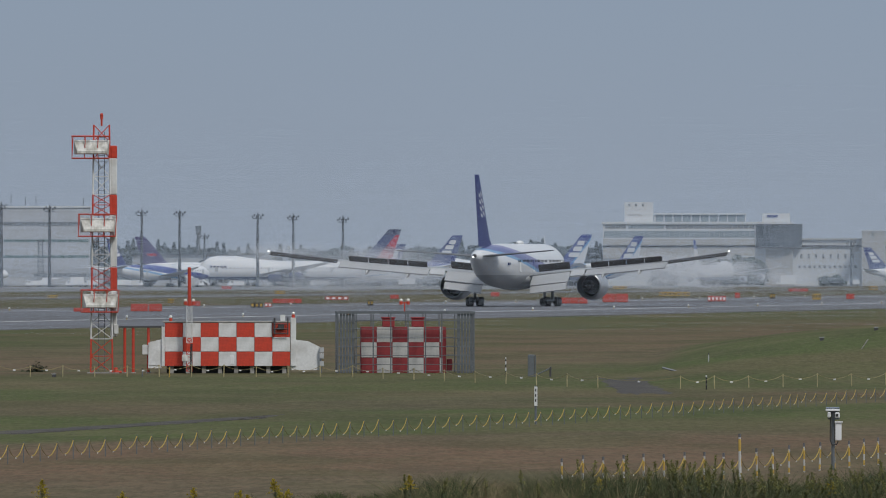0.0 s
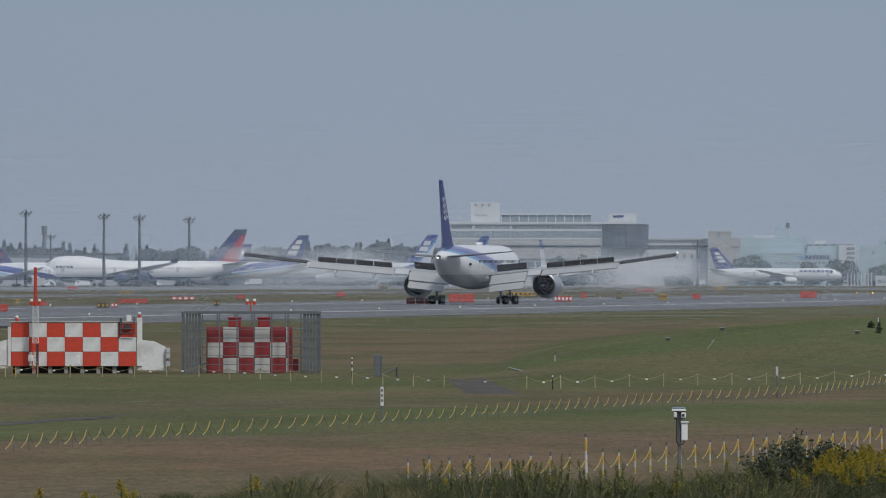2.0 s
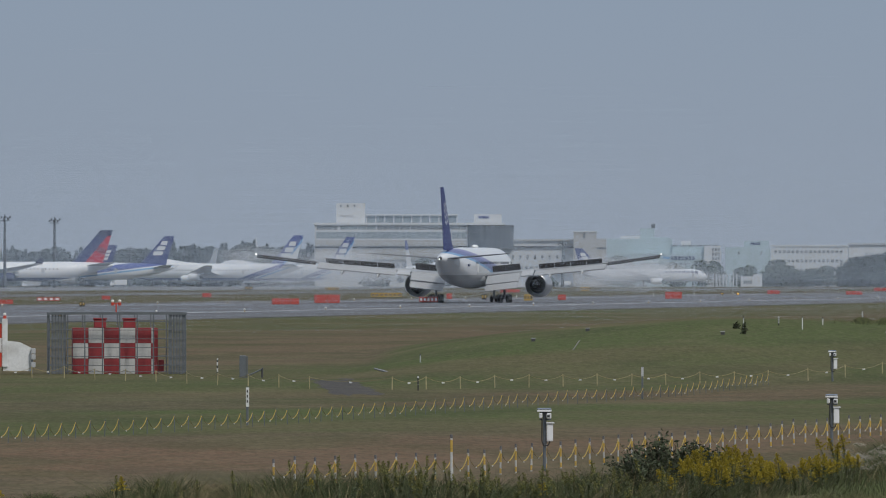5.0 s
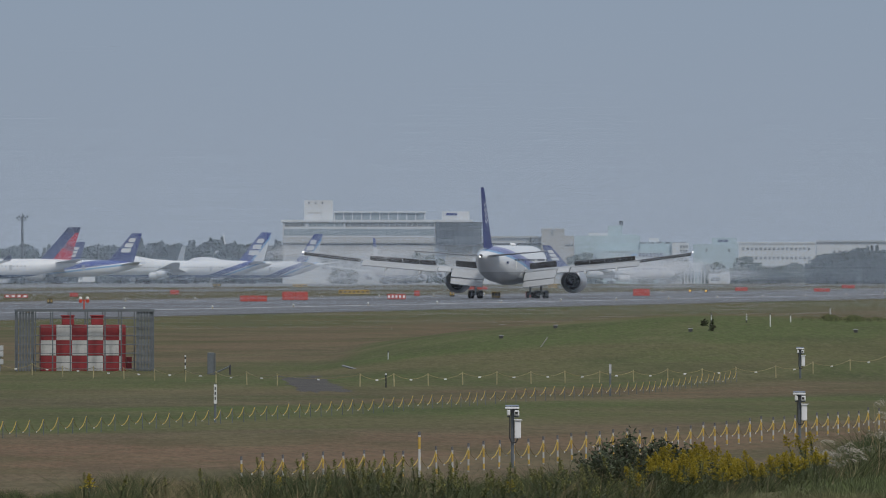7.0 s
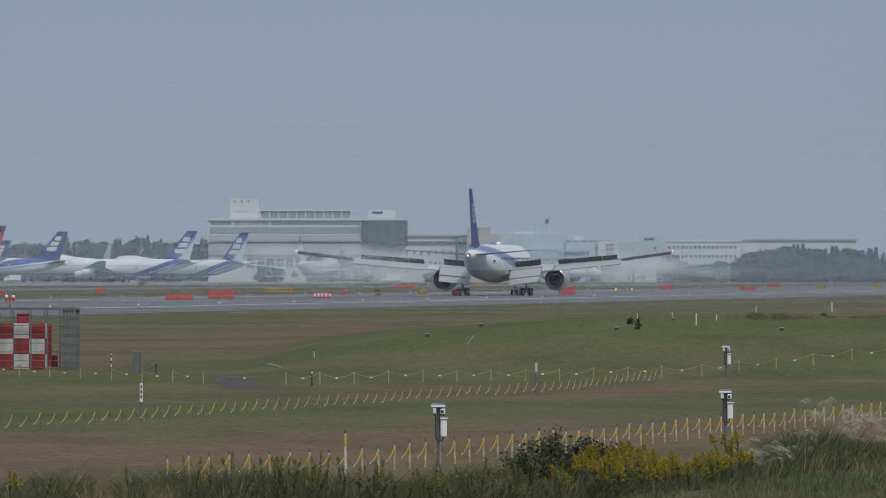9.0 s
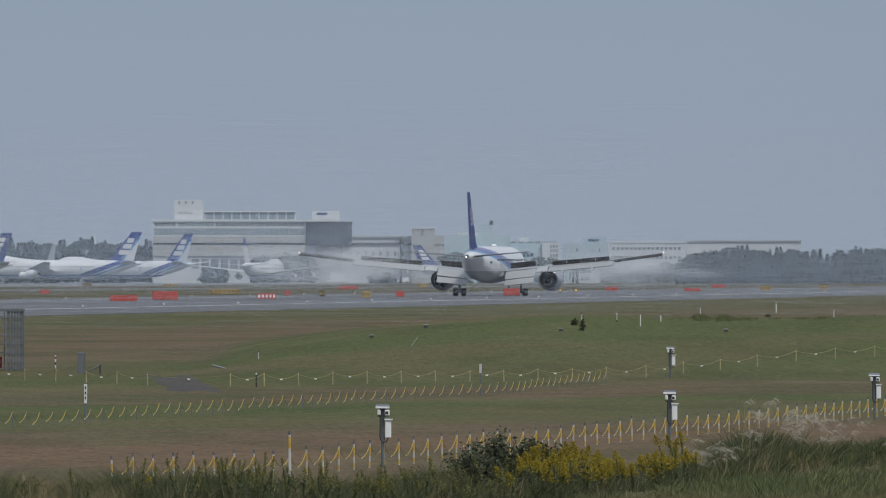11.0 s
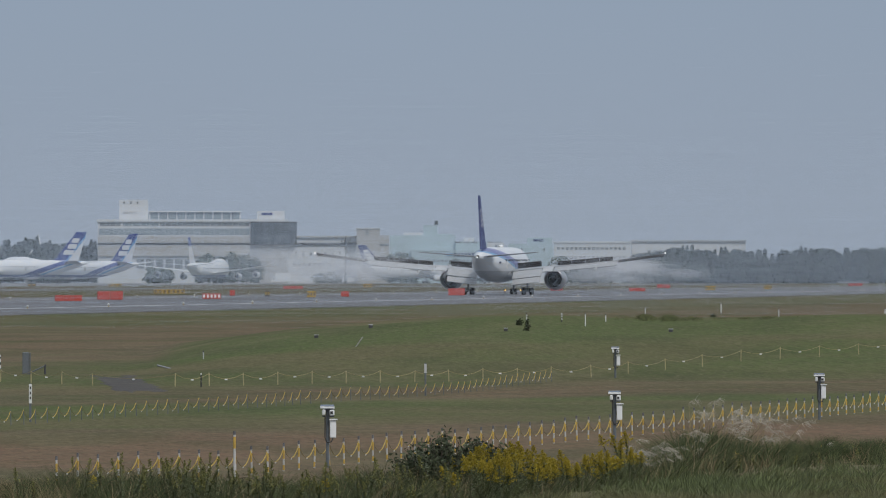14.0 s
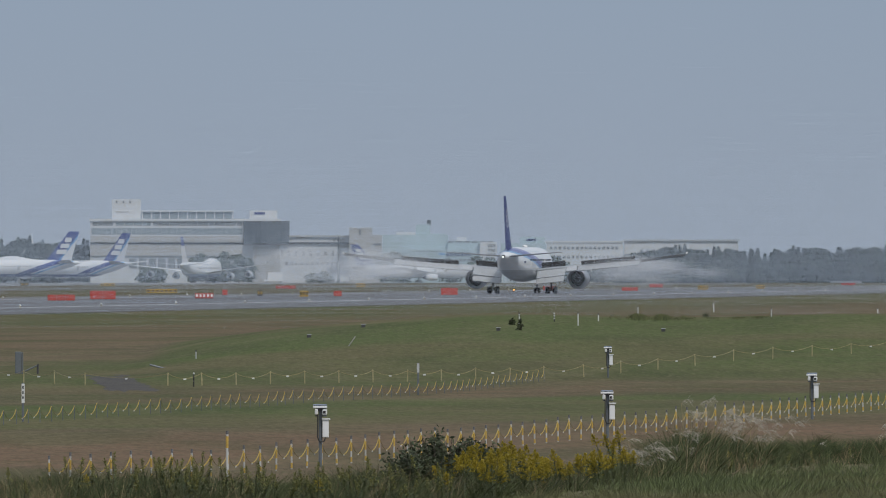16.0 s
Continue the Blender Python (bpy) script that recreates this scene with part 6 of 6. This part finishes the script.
M["plume"] = mat("silvery_pampas_plume", (0.42, 0.39, 0.33), 0.8, vary=0.15, scale=6, spread=0.25)
M["pampas_leaf"] = leafy("pampas_leaf", (0.062, 0.084, 0.032), 0.6, 0.3)
M["stalk"] = mat("green_brown_stalk", (0.10, 0.10, 0.045), 0.8, vary=0.2, scale=5)
TOPS = [(-300, 910), (300, 890), (480, 882), (640, 870), (720, 852), (800, 843), (960, 845), (1010, 834), (1060, 826), (1140, 834), (1230, 826), (1290, 828), (1320, 848), (1420, 846), (1500, 834), (1560, 826), (1620, 826), (1700, 824), (1800, 830), (1900, 830), (1990, 816), (2060, 790), (2110, 757), (2150, 756), (2200, 785),
        (2260, 790), (2350, 784), (2420, 780), (2480, 778), (2800, 772)]
FEET = [(-300, 935), (700, 925), (1500, 915), (1750, 900), (1950, 872), (2100, 852), (2300, 832), (2480, 826), (2800, 818)]


def along(table, b):
    return np.interp(b, [q[0] for q in table], [q[1] for q in table])


def flat_r(e):
    return EYE * STEP / (e - LEVEL)


def ribbons(base, tip, bend, width, segs=3):
    """Bent tapering blades from arrays of feet and tips; returns vertices and faces."""
    n = len(base)
    rows = []
    side = np.stack([width, np.zeros(n), np.zeros(n)], 1)
    for j in range(segs + 1):
        f = j / segs
        c = base + (tip - base) * f + bend * (f * f)[..., None] if isinstance(f, np.ndarray) else base + (tip - base) * f + bend * f * f
        w = side * (1 - f * 0.92)
        rows += [c - w, c + w]
    vs = np.stack(rows, 1).reshape(-1, 3)
    k = 2 * (segs + 1)
    off = (np.arange(n) * k)[:, None]
    fs = np.concatenate([off + np.array([[2 * j, 2 * j + 1, 2 * j + 3, 2 * j + 2]]) for j in range(segs)])
    return vs, fs


def blade_object(name, label, n, b0, b1, depth, seed, material, hi=1.0, lo=0.45, width=(0.007, 0.018), lean=0.25, feet_shift=0.0, clump=0.8, tops=None, fixed=0.0):
    rng = np.random.default_rng(seed)
    # blades grow in tussocks, each with its own height and lean
    k = max(60, int((b1 - b0) * 0.75))
    cb, cf, ch, cl = b0 + (b1 - b0) * rng.random(k), rng.random(k), rng.uniform(0.35, 1.08, k), rng.normal(size=k) * 0.3
    pick = rng.integers(0, k, n)
    b = cb[pick] + rng.normal(size=n) * 9
    f = np.clip(cf[pick] + rng.normal(size=n) * 0.08, 0, 1)
    foot = along(FEET, b) - feet_shift - depth * f
    r = flat_r(foot)
    top = along(tops or TOPS, b) + rng.normal(size=n) * 4 + 6 * np.sin(b / 31 + seed) + 7 * np.sin(b / 11.3 + 2 * seed) + 4 * np.sin(b / 5.1)
    h = np.clip(EYE - (top - LEVEL) / STEP * r, 0.12, 2.4) * ch[pick] * (lo + (hi - lo) * np.sqrt(rng.random(n)))
    if fixed:
        h = fixed * (0.25 + 0.75 * rng.random(n) ** 2) * (0.5 + ch[pick])
    a = (b - AXIS) / STEP
    base = np.stack([r * np.sin(a), r * np.cos(a), np.full(n, -0.06 if not fixed else -0.02)], 1)
    tip = base + np.stack([(rng.normal(size=n) * lean * 0.6 + cl[pick]) * h, rng.normal(size=n) * lean * h, h], 1)
    bend = np.stack([(rng.normal(size=n) * 0.3 + cl[pick]) * h, rng.normal(size=n) * 0.2 * h, -0.22 * h * rng.random(n)], 1)
    vs, fs = ribbons(base, tip, bend, width[0] + (width[1] - width[0]) * rng.random(n))
    me = bpy.data.meshes.new(name)
    me.from_pydata(vs.tolist(), [], fs.tolist())
    me.materials.append(material)
    return tagged(new(name, me), label, "grass", kind="stuff")


blade_object("rough_grass", "tall rough green grass beside the fence", 85000, 420, 2760, 46, 11, M["blade"], 1.08, 0.4, (0.005, 0.012))
blade_object("dry_grass", "dry straw-coloured stems among rough grass", 11000, 420, 2760, 46, 12, M["dry_blade"], 1.06, 0.5, (0.005, 0.011), 0.3)
blade_object("dry_grass", "clump of withered brown grass by the fence", 3500, 800, 1000, 40, 15, M["dry_blade"], 1.1, 0.5, (0.005, 0.012), 0.35)
blade_object("mown_grass", "short mown grass before the weeds", 60000, 1700, 2760, 75, 13, M["lawn"], 1.0, 0.4, (0.006, 0.014), 0.3, -75.0, 0.3, None, 0.24)


def leaf_quads(rng, centres, size, flat=0.5, slim=0.4):
    n = len(centres)
    u, v = rng.normal(size=(n, 3)), rng.normal(size=(n, 3))
    u[:, 2] *= flat
    u /= np.linalg.norm(u, axis=1)[:, None]
    v -= (v * u).sum(1)[:, None] * u
    v /= np.linalg.norm(v, axis=1)[:, None]
    s = (size * (0.6 + 0.8 * rng.random(n)))[:, None]
    return np.stack([centres - u * s, centres - v * s * slim, centres + u * s, centres + v * s * slim], 1)


def goldenrod(seed, tall, rich):
    """A stalk with narrow leaves and a plume of short sprays, in bloom or still in bud."""
    rng = np.random.default_rng(seed)
    label = "goldenrod plant in yellow bloom among rough grass" if rich else "leafy goldenrod in greenish bud among rough grass"
    t = thing("goldenrod", label, "flower", group="goldenrods")
    lean = rng.normal() * 0.08
    part("stalk", rod(B(), (0, 0, -0.05), (lean * tall, 0, tall * 0.95), 0.011, 0.006, n=5), M["stalk"], t)
    n = 150
    z = 0.08 + 0.72 * rng.random(n)
    a = rng.random(n) * 6.3
    base = np.stack([lean * tall * z, np.zeros(n), tall * z], 1)
    reach = 0.07 + 0.07 * rng.random(n)
    tip = base + np.stack([reach * np.cos(a), reach * np.sin(a), 0.03 + 0.05 * rng.random(n)], 1)
    bend = np.stack([np.zeros(n), np.zeros(n), -0.05 * rng.random(n)], 1)
    vs, fs = ribbons(base, tip, bend, 0.007 + 0.006 * rng.random(n), 2)
    me = bpy.data.meshes.new("leaves")
    me.from_pydata(vs.tolist(), [], fs.tolist())
    me.materials.append(M["weed_leaf"])
    ob = tagged(new("leaves", me), kind="stuff")
    ob.parent = t
    sprays, each = (15, 26) if rich else (9, 14)
    pts = []
    for i in range(sprays):
        f = i / (sprays - 1)
        turn = i * 2.4 + seed
        out = (1 - f) ** 0.8 * (0.20 if rich else 0.06) * rng.uniform(0.6, 1.2) + 0.01
        g = rng.random(each)
        pts.append(np.stack([lean * tall * 0.9 + out * g * np.cos(turn), out * g * np.sin(turn), tall - 0.26 + 0.25 * f + (0.10 * g - 0.07 * g * g) * (1 + 0.4 * f)], 1) + rng.normal(size=(each, 3)) * 0.012)
    ob = tagged(new("flower_head", leaf_mesh("flower_head", leaf_quads(rng, np.concatenate(pts), 0.021, 1.0), M["gold" if rich else "bud"])), kind="stuff")
    ob.parent = t
    return t


def place(b, e_top, shift, rng, near=8):
    """Foot of a plant near the strip at bearing b, and the height that lifts its top to e_top."""
    foot = along(FEET, b) - near - shift * rng.random()
    r = float(flat_r(foot))
    x, y = spot(b, r)
    return x, y, EYE - (e_top - LEVEL) / STEP * r


def goldenrods():
    rng = np.random.default_rng(77)
    sizes = (0.7, 1.0, 1.25, 1.5)
    stock = [goldenrod(i, sizes[i % 4], i >= 4) for i in range(8)]
    spots = []
    for i in range(96):  # dense stand
        b = rng.normal(1785, 46)
        spots.append((b, 788 + abs(b - 1800) * 0.2 - 9 * math.sin(b / 13) + 40 * rng.random() ** 1.4))
    for i in range(64):  # leafy stand before the fence
        b = rng.uniform(1330, 1700)
        spots.append((b, 824 + 10 * math.sin(b / 37) + 50 * rng.random()))
    for i in range(12):
        spots.append((rng.normal(2012, 14), 768 + 45 * rng.random()))
    for i in range(34):
        spots.append((rng.uniform(1845, 1985), 800 + 42 * rng.random()))
    for i in range(36):
        b = rng.uniform(700, 1720)
        spots.append((b, float(along(TOPS, b)) - 16 + 50 * rng.random()))
    for i in range(22):
        spots.append((rng.uniform(1060, 1310), 804 + 46 * rng.random()))
    for i in range(12):
        spots.append((rng.uniform(1180, 1260), 812 + 30 * rng.random()))
    for i in range(12):
        spots.append((rng.uniform(2100, 2420), 822 + 25 * rng.random()))
    spots += [(75, 850), (64, 868), (495, 848), (488, 866), (340, 868), (415, 872), (215, 872), (455, 876), (500, 872)]
    used = set()
    for b, e in spots:
        x, y, h = place(b, e, 20, rng, -4)
        h = max(h, 0.35)
        rich = 4 if 1700 < b < 2030 or b < 600 or rng.random() < 0.06 else 0
        i = rich + int(np.argmin([abs(q - h) + 0.2 * rng.random() for q in sizes]))
        sink = min(0.0, h - sizes[i % 4])
        m = pose(x, y, max(sink, -0.75), rng.normal() * 9, rng.normal() * 9 + 4, rng.random() * 360)
        if i not in used:
            stock[i].matrix_basis = m
            used.add(i)
        else:
            copy_thing(stock[i], m)
    for i in range(8):
        if i not in used:
            x, y, h = place(1800 + 10 * i, 820, 20, rng)
            stock[i].matrix_basis = pose(x, y, 0)


goldenrods()


def shrub(b, e_top, wide, seed):
    """A dark leafy bush of many upright shoots."""
    rng = np.random.default_rng(seed)
    x, y, h = place(b, e_top, 10, rng)
    t = thing("shrub", "dark green leafy shrub beside the fence", "shrub", pose(x, y, 0))
    stems, leaves = B(), []
    for i in range(46):
        fx = rng.normal() * wide * 0.26
        sh = h * (1 - 0.5 * (abs(fx) / wide) ** 1.2) * rng.uniform(0.75, 1.06)
        top = Vector((fx * 1.5 + rng.normal() * 0.1, rng.normal() * 0.4, sh))
        foot = Vector((fx * 0.5, rng.normal() * 0.2, -0.05))
        rod(stems, foot, top, 0.014, 0.004, n=4)
        n = 60
        f = (0.25 + 0.75 * rng.random(n))[:, None]
        c = np.array(foot)[None] * (1 - f) + np.array(top)[None] * f + rng.normal(size=(n, 3)) * 0.055
        leaves.append(leaf_quads(rng, c, 0.062, 0.8))
    tagged(part("stem_bundle", stems, M["bark"], t), kind="stuff")
    ob = tagged(new("leaves", leaf_mesh("leaves", np.concatenate(leaves), M["shrub_leaf"])), kind="stuff")
    ob.parent = t


shrub(1690, 773, 1.5, 5)
shrub(1745, 786, 1.1, 6)
shrub(1640, 806, 1.0, 7)


def pampas(b, e_top, blades, plumes, seed, wide=0.9, lean=0.25):
    """A tussock of arching leaves with feathery plumes."""
    rng = np.random.default_rng(seed)
    x, y, h = place(b, e_top, 10, rng)
    t = thing("pampas_grass", "pampas grass tussock with silvery plumes", "grass", pose(x, y, 0), group="pampas grass")
    n = blades
    base = np.stack([rng.normal(size=n) * 0.16 * wide, rng.normal(size=n) * 0.2, np.full(n, -0.05)], 1)
    hh = h * (0.98 if plumes == 0 else 0.78) * (0.5 + 0.5 * rng.random(n))
    tip = base + np.stack([rng.normal(size=n) * 0.32 * wide, rng.normal(size=n) * 0.3, hh], 1)
    bend = np.stack([(tip - base)[:, 0] * 0.9, rng.normal(size=n) * 0.15, -0.3 * hh * rng.random(n)], 1)
    vs, fs = ribbons(base, tip, bend, 0.006 + 0.009 * rng.random(n), 4)
    me = bpy.data.meshes.new("leaves")
    me.from_pydata(vs.tolist(), [], fs.tolist())
    me.materials.append(M["pampas_leaf"])
    ob = tagged(new("leaves", me), kind="stuff")
    ob.parent = t
    stems = B()
    for i in range(int(plumes * 1.4)):
        top = Vector((rng.normal() * 0.5 * wide + lean * h, rng.normal() * 0.3, h * rng.uniform(0.45, 1.0)))
        rod(stems, (rng.normal() * 0.1, rng.normal() * 0.15, -0.05), top, 0.008, 0.005, n=4)
        m = 34
        f = rng.random(m)
        way, size = rng.uniform(0.4, 1.2), rng.uniform(0.85, 1.4)
        spine = np.array(top)[None] + size * np.stack([0.26 * f * way, 0.02 * rng.normal(size=m), 0.2 * f - 0.2 * f * f * way], 1)
        hang = size * np.stack([0.10 + 0.06 * rng.random(m), 0.03 * rng.normal(size=m), 0.05 * rng.normal(size=m)], 1)
        vs, fs = ribbons(spine, spine + hang, np.stack([np.zeros(m), np.zeros(m), -0.07 * size * rng.random(m)], 1), 0.004 + 0.004 * rng.random(m), 2)
        me = bpy.data.meshes.new("plume")
        me.from_pydata(vs.tolist(), [], fs.tolist())
        me.materials.append(M["plume"])
        ob = tagged(new("plume", me), kind="stuff")
        ob.parent = t
    tagged(part("stem_bundle", stems, M["dry_blade"], t), kind="stuff")


for i, (b, e, nb, npl, w) in enumerate(((2118, 752, 700, 0, 1.3), (2140, 758, 600, 3, 1.2), (2085, 785, 300, 9, 0.9), (2060, 800, 240, 9, 0.9), (2110, 800, 240, 8, 0.9), (2150, 722, 120, 6, 0.8), (2175, 716, 120, 7, 0.9), (2200, 722, 140, 8, 0.9),
                                       (2225, 730, 140, 7, 0.9), (2250, 738, 140, 6, 0.9), (2275, 742, 120, 5, 0.8), (2300, 745, 200, 3, 1), (2345, 768, 420, 0, 1.1), (2390, 765, 420, 1, 1.1), (2440, 760, 300, 2, 1), (2470, 755, 420, 2, 1.2),
                                       (1130, 832, 420, 0, 1.2), (1210, 828, 420, 0, 1.2), (1000, 844, 360, 0, 1.2), (860, 850, 360, 0, 1.2), (2520, 760, 300, 2, 1), (2030, 812, 200, 4, 0.8), (1500, 822, 300, 0, 1))):
    pampas(b - (45 if npl > 2 else 0), e, nb, npl, 100 + i, w)


# small dark bush by the white marker on the mound, and weeds along its crest
def low_bush(b, e, h, wide, seed, label):
    rng = np.random.default_rng(seed)
    m, k = on_ground(b, e)
    t = thing("low_bush", label, "shrub", m)
    n = 260
    c = np.stack([rng.normal(size=n) * wide * 0.25, rng.normal(size=n) * wide * 0.2, np.abs(rng.normal(size=n)) * h * 0.45], 1)
    ob = tagged(new("leaves", leaf_mesh("leaves", leaf_quads(rng, c, 0.07), M["shrub_leaf"])), kind="stuff")
    ob.parent = t
    bm = B()
    for i in range(6):
        rod(bm, (0, 0, -0.1), (rng.normal() * wide * 0.25, 0, h * rng.uniform(0.5, 1.0)), 0.03, 0.01, n=4)
    tagged(part("stem_bundle", bm, M["bark"], t), kind="stuff")


low_bush(1827, 590, 0.62, 0.3, 1, "small dark bush on the grassy mound")
low_bush(1813, 581, 0.34, 0.3, 2, "small dark bush on the grassy mound")
low_bush(2156, 566, 0.35, 0.6, 3, "small dark bush on the grassy mound")
low_bush(64, 659, 0.45, 1.0, 4, "low dark bush beside the rope fence")


def crest_weeds():
    rng = np.random.default_rng(9)
    n = 5000
    b = np.concatenate([rng.normal(2065, 34, 2200), rng.normal(2040, 8, 700), rng.normal(2092, 9, 700), rng.normal(2200, 70, 700), rng.normal(2235, 14, 700)])
    r = 640 + 50 * rng.random(n)
    a = (b - AXIS) / STEP
    x, y = r * np.sin(a), r * np.cos(a)
    z = np.array([ground_z(px, py) for px, py in zip(x, y)])
    h = 0.03 + 0.32 * rng.random(n) ** 1.6 * (0.6 + 0.4 * np.sin(b / 7)) * (0.4 + 0.6 * np.exp(-((b - 2060) / 60) ** 2))
    base = np.stack([x, y, z - 0.03], 1)
    tip = base + np.stack([rng.normal(size=n) * 0.08, rng.normal(size=n) * 0.08, h], 1)
    vs, fs = ribbons(base, tip, np.zeros((n, 3)), 0.02 + 0.02 * rng.random(n), 1)
    me = bpy.data.meshes.new("crest_weeds")
    me.from_pydata(vs.tolist(), [], fs.tolist())
    me.materials.append(M["lawn"])
    tagged(new("crest_weeds", me), "fringe of taller weeds on the mound", "grass", kind="stuff")


crest_weeds()


# ---- haze over the airport, imitated by pale threads, and the jet's engine smoke, as fine wisps ----
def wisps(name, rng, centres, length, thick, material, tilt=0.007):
    """Hair-thin level solid threads, each turned about its own length, in one mesh."""
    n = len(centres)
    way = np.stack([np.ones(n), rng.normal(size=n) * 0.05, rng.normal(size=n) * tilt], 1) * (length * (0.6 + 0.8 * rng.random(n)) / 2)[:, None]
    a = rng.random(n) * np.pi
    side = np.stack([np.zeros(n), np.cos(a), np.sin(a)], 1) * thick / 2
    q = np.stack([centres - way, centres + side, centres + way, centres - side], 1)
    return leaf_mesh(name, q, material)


def thread_surface(name, colour):
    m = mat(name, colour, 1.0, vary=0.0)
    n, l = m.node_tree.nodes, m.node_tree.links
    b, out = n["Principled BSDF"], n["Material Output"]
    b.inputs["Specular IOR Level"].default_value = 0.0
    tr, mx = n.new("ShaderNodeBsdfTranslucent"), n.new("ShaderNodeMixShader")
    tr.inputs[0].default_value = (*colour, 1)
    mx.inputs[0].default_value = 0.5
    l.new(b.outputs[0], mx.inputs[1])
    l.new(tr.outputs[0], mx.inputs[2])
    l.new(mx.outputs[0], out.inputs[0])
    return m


# haze put into the thread colour: tuned to the sky at the horizon
M["haze_tone"] = thread_surface("haze_thread_blue", (0.60, 0.695, 0.83))
M["smoke"] = thread_surface("grey_smoke_thread", (0.80, 0.82, 0.85))


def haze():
    """Threads imitating haze that thins out with height, evenly spread in depth beyond the field."""
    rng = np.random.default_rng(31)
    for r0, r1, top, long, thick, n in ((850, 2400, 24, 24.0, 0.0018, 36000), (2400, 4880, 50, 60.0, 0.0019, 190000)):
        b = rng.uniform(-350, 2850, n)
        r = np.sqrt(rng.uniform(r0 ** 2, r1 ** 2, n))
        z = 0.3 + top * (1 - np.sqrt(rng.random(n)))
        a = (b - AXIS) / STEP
        me = wisps("haze", rng, np.stack([r * np.sin(a), r * np.cos(a), z], 1), long, thick, M["haze_tone"])
        tagged(new("haze", me), "pale bluish threads imitating haze over the airport", "haze", kind="stuff")


def smoke_cloud(seed, n, across, ahead, low, spread):
    """A ragged cloud of smoke beside the jet, in the jet's own space."""
    rng = np.random.default_rng(seed)
    puffs = rng.normal(size=(16, 3)) * np.array(spread) * 0.6
    c = puffs[rng.integers(0, 16, n)] + rng.normal(size=(n, 3)) * np.array(spread) * 0.24
    c[:, 2] = np.abs(c[:, 2] + low) + 0.15
    c[:, 0] += across
    c[:, 1] += ahead
    ob = new("engine_smoke", wisps("engine_smoke", rng, c, 3.0, 0.004, M["smoke"], 0.3))
    return tagged(ob, "pale drifting smoke blown aside by the engines", "smoke", kind="stuff")


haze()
SMOKE = [smoke_cloud(41, 30000, -25, 24, 5.2, (14, 30, 2.6)), smoke_cloud(42, 22000, 21, 26, 4.6, (11, 26, 2.5))]

motions()
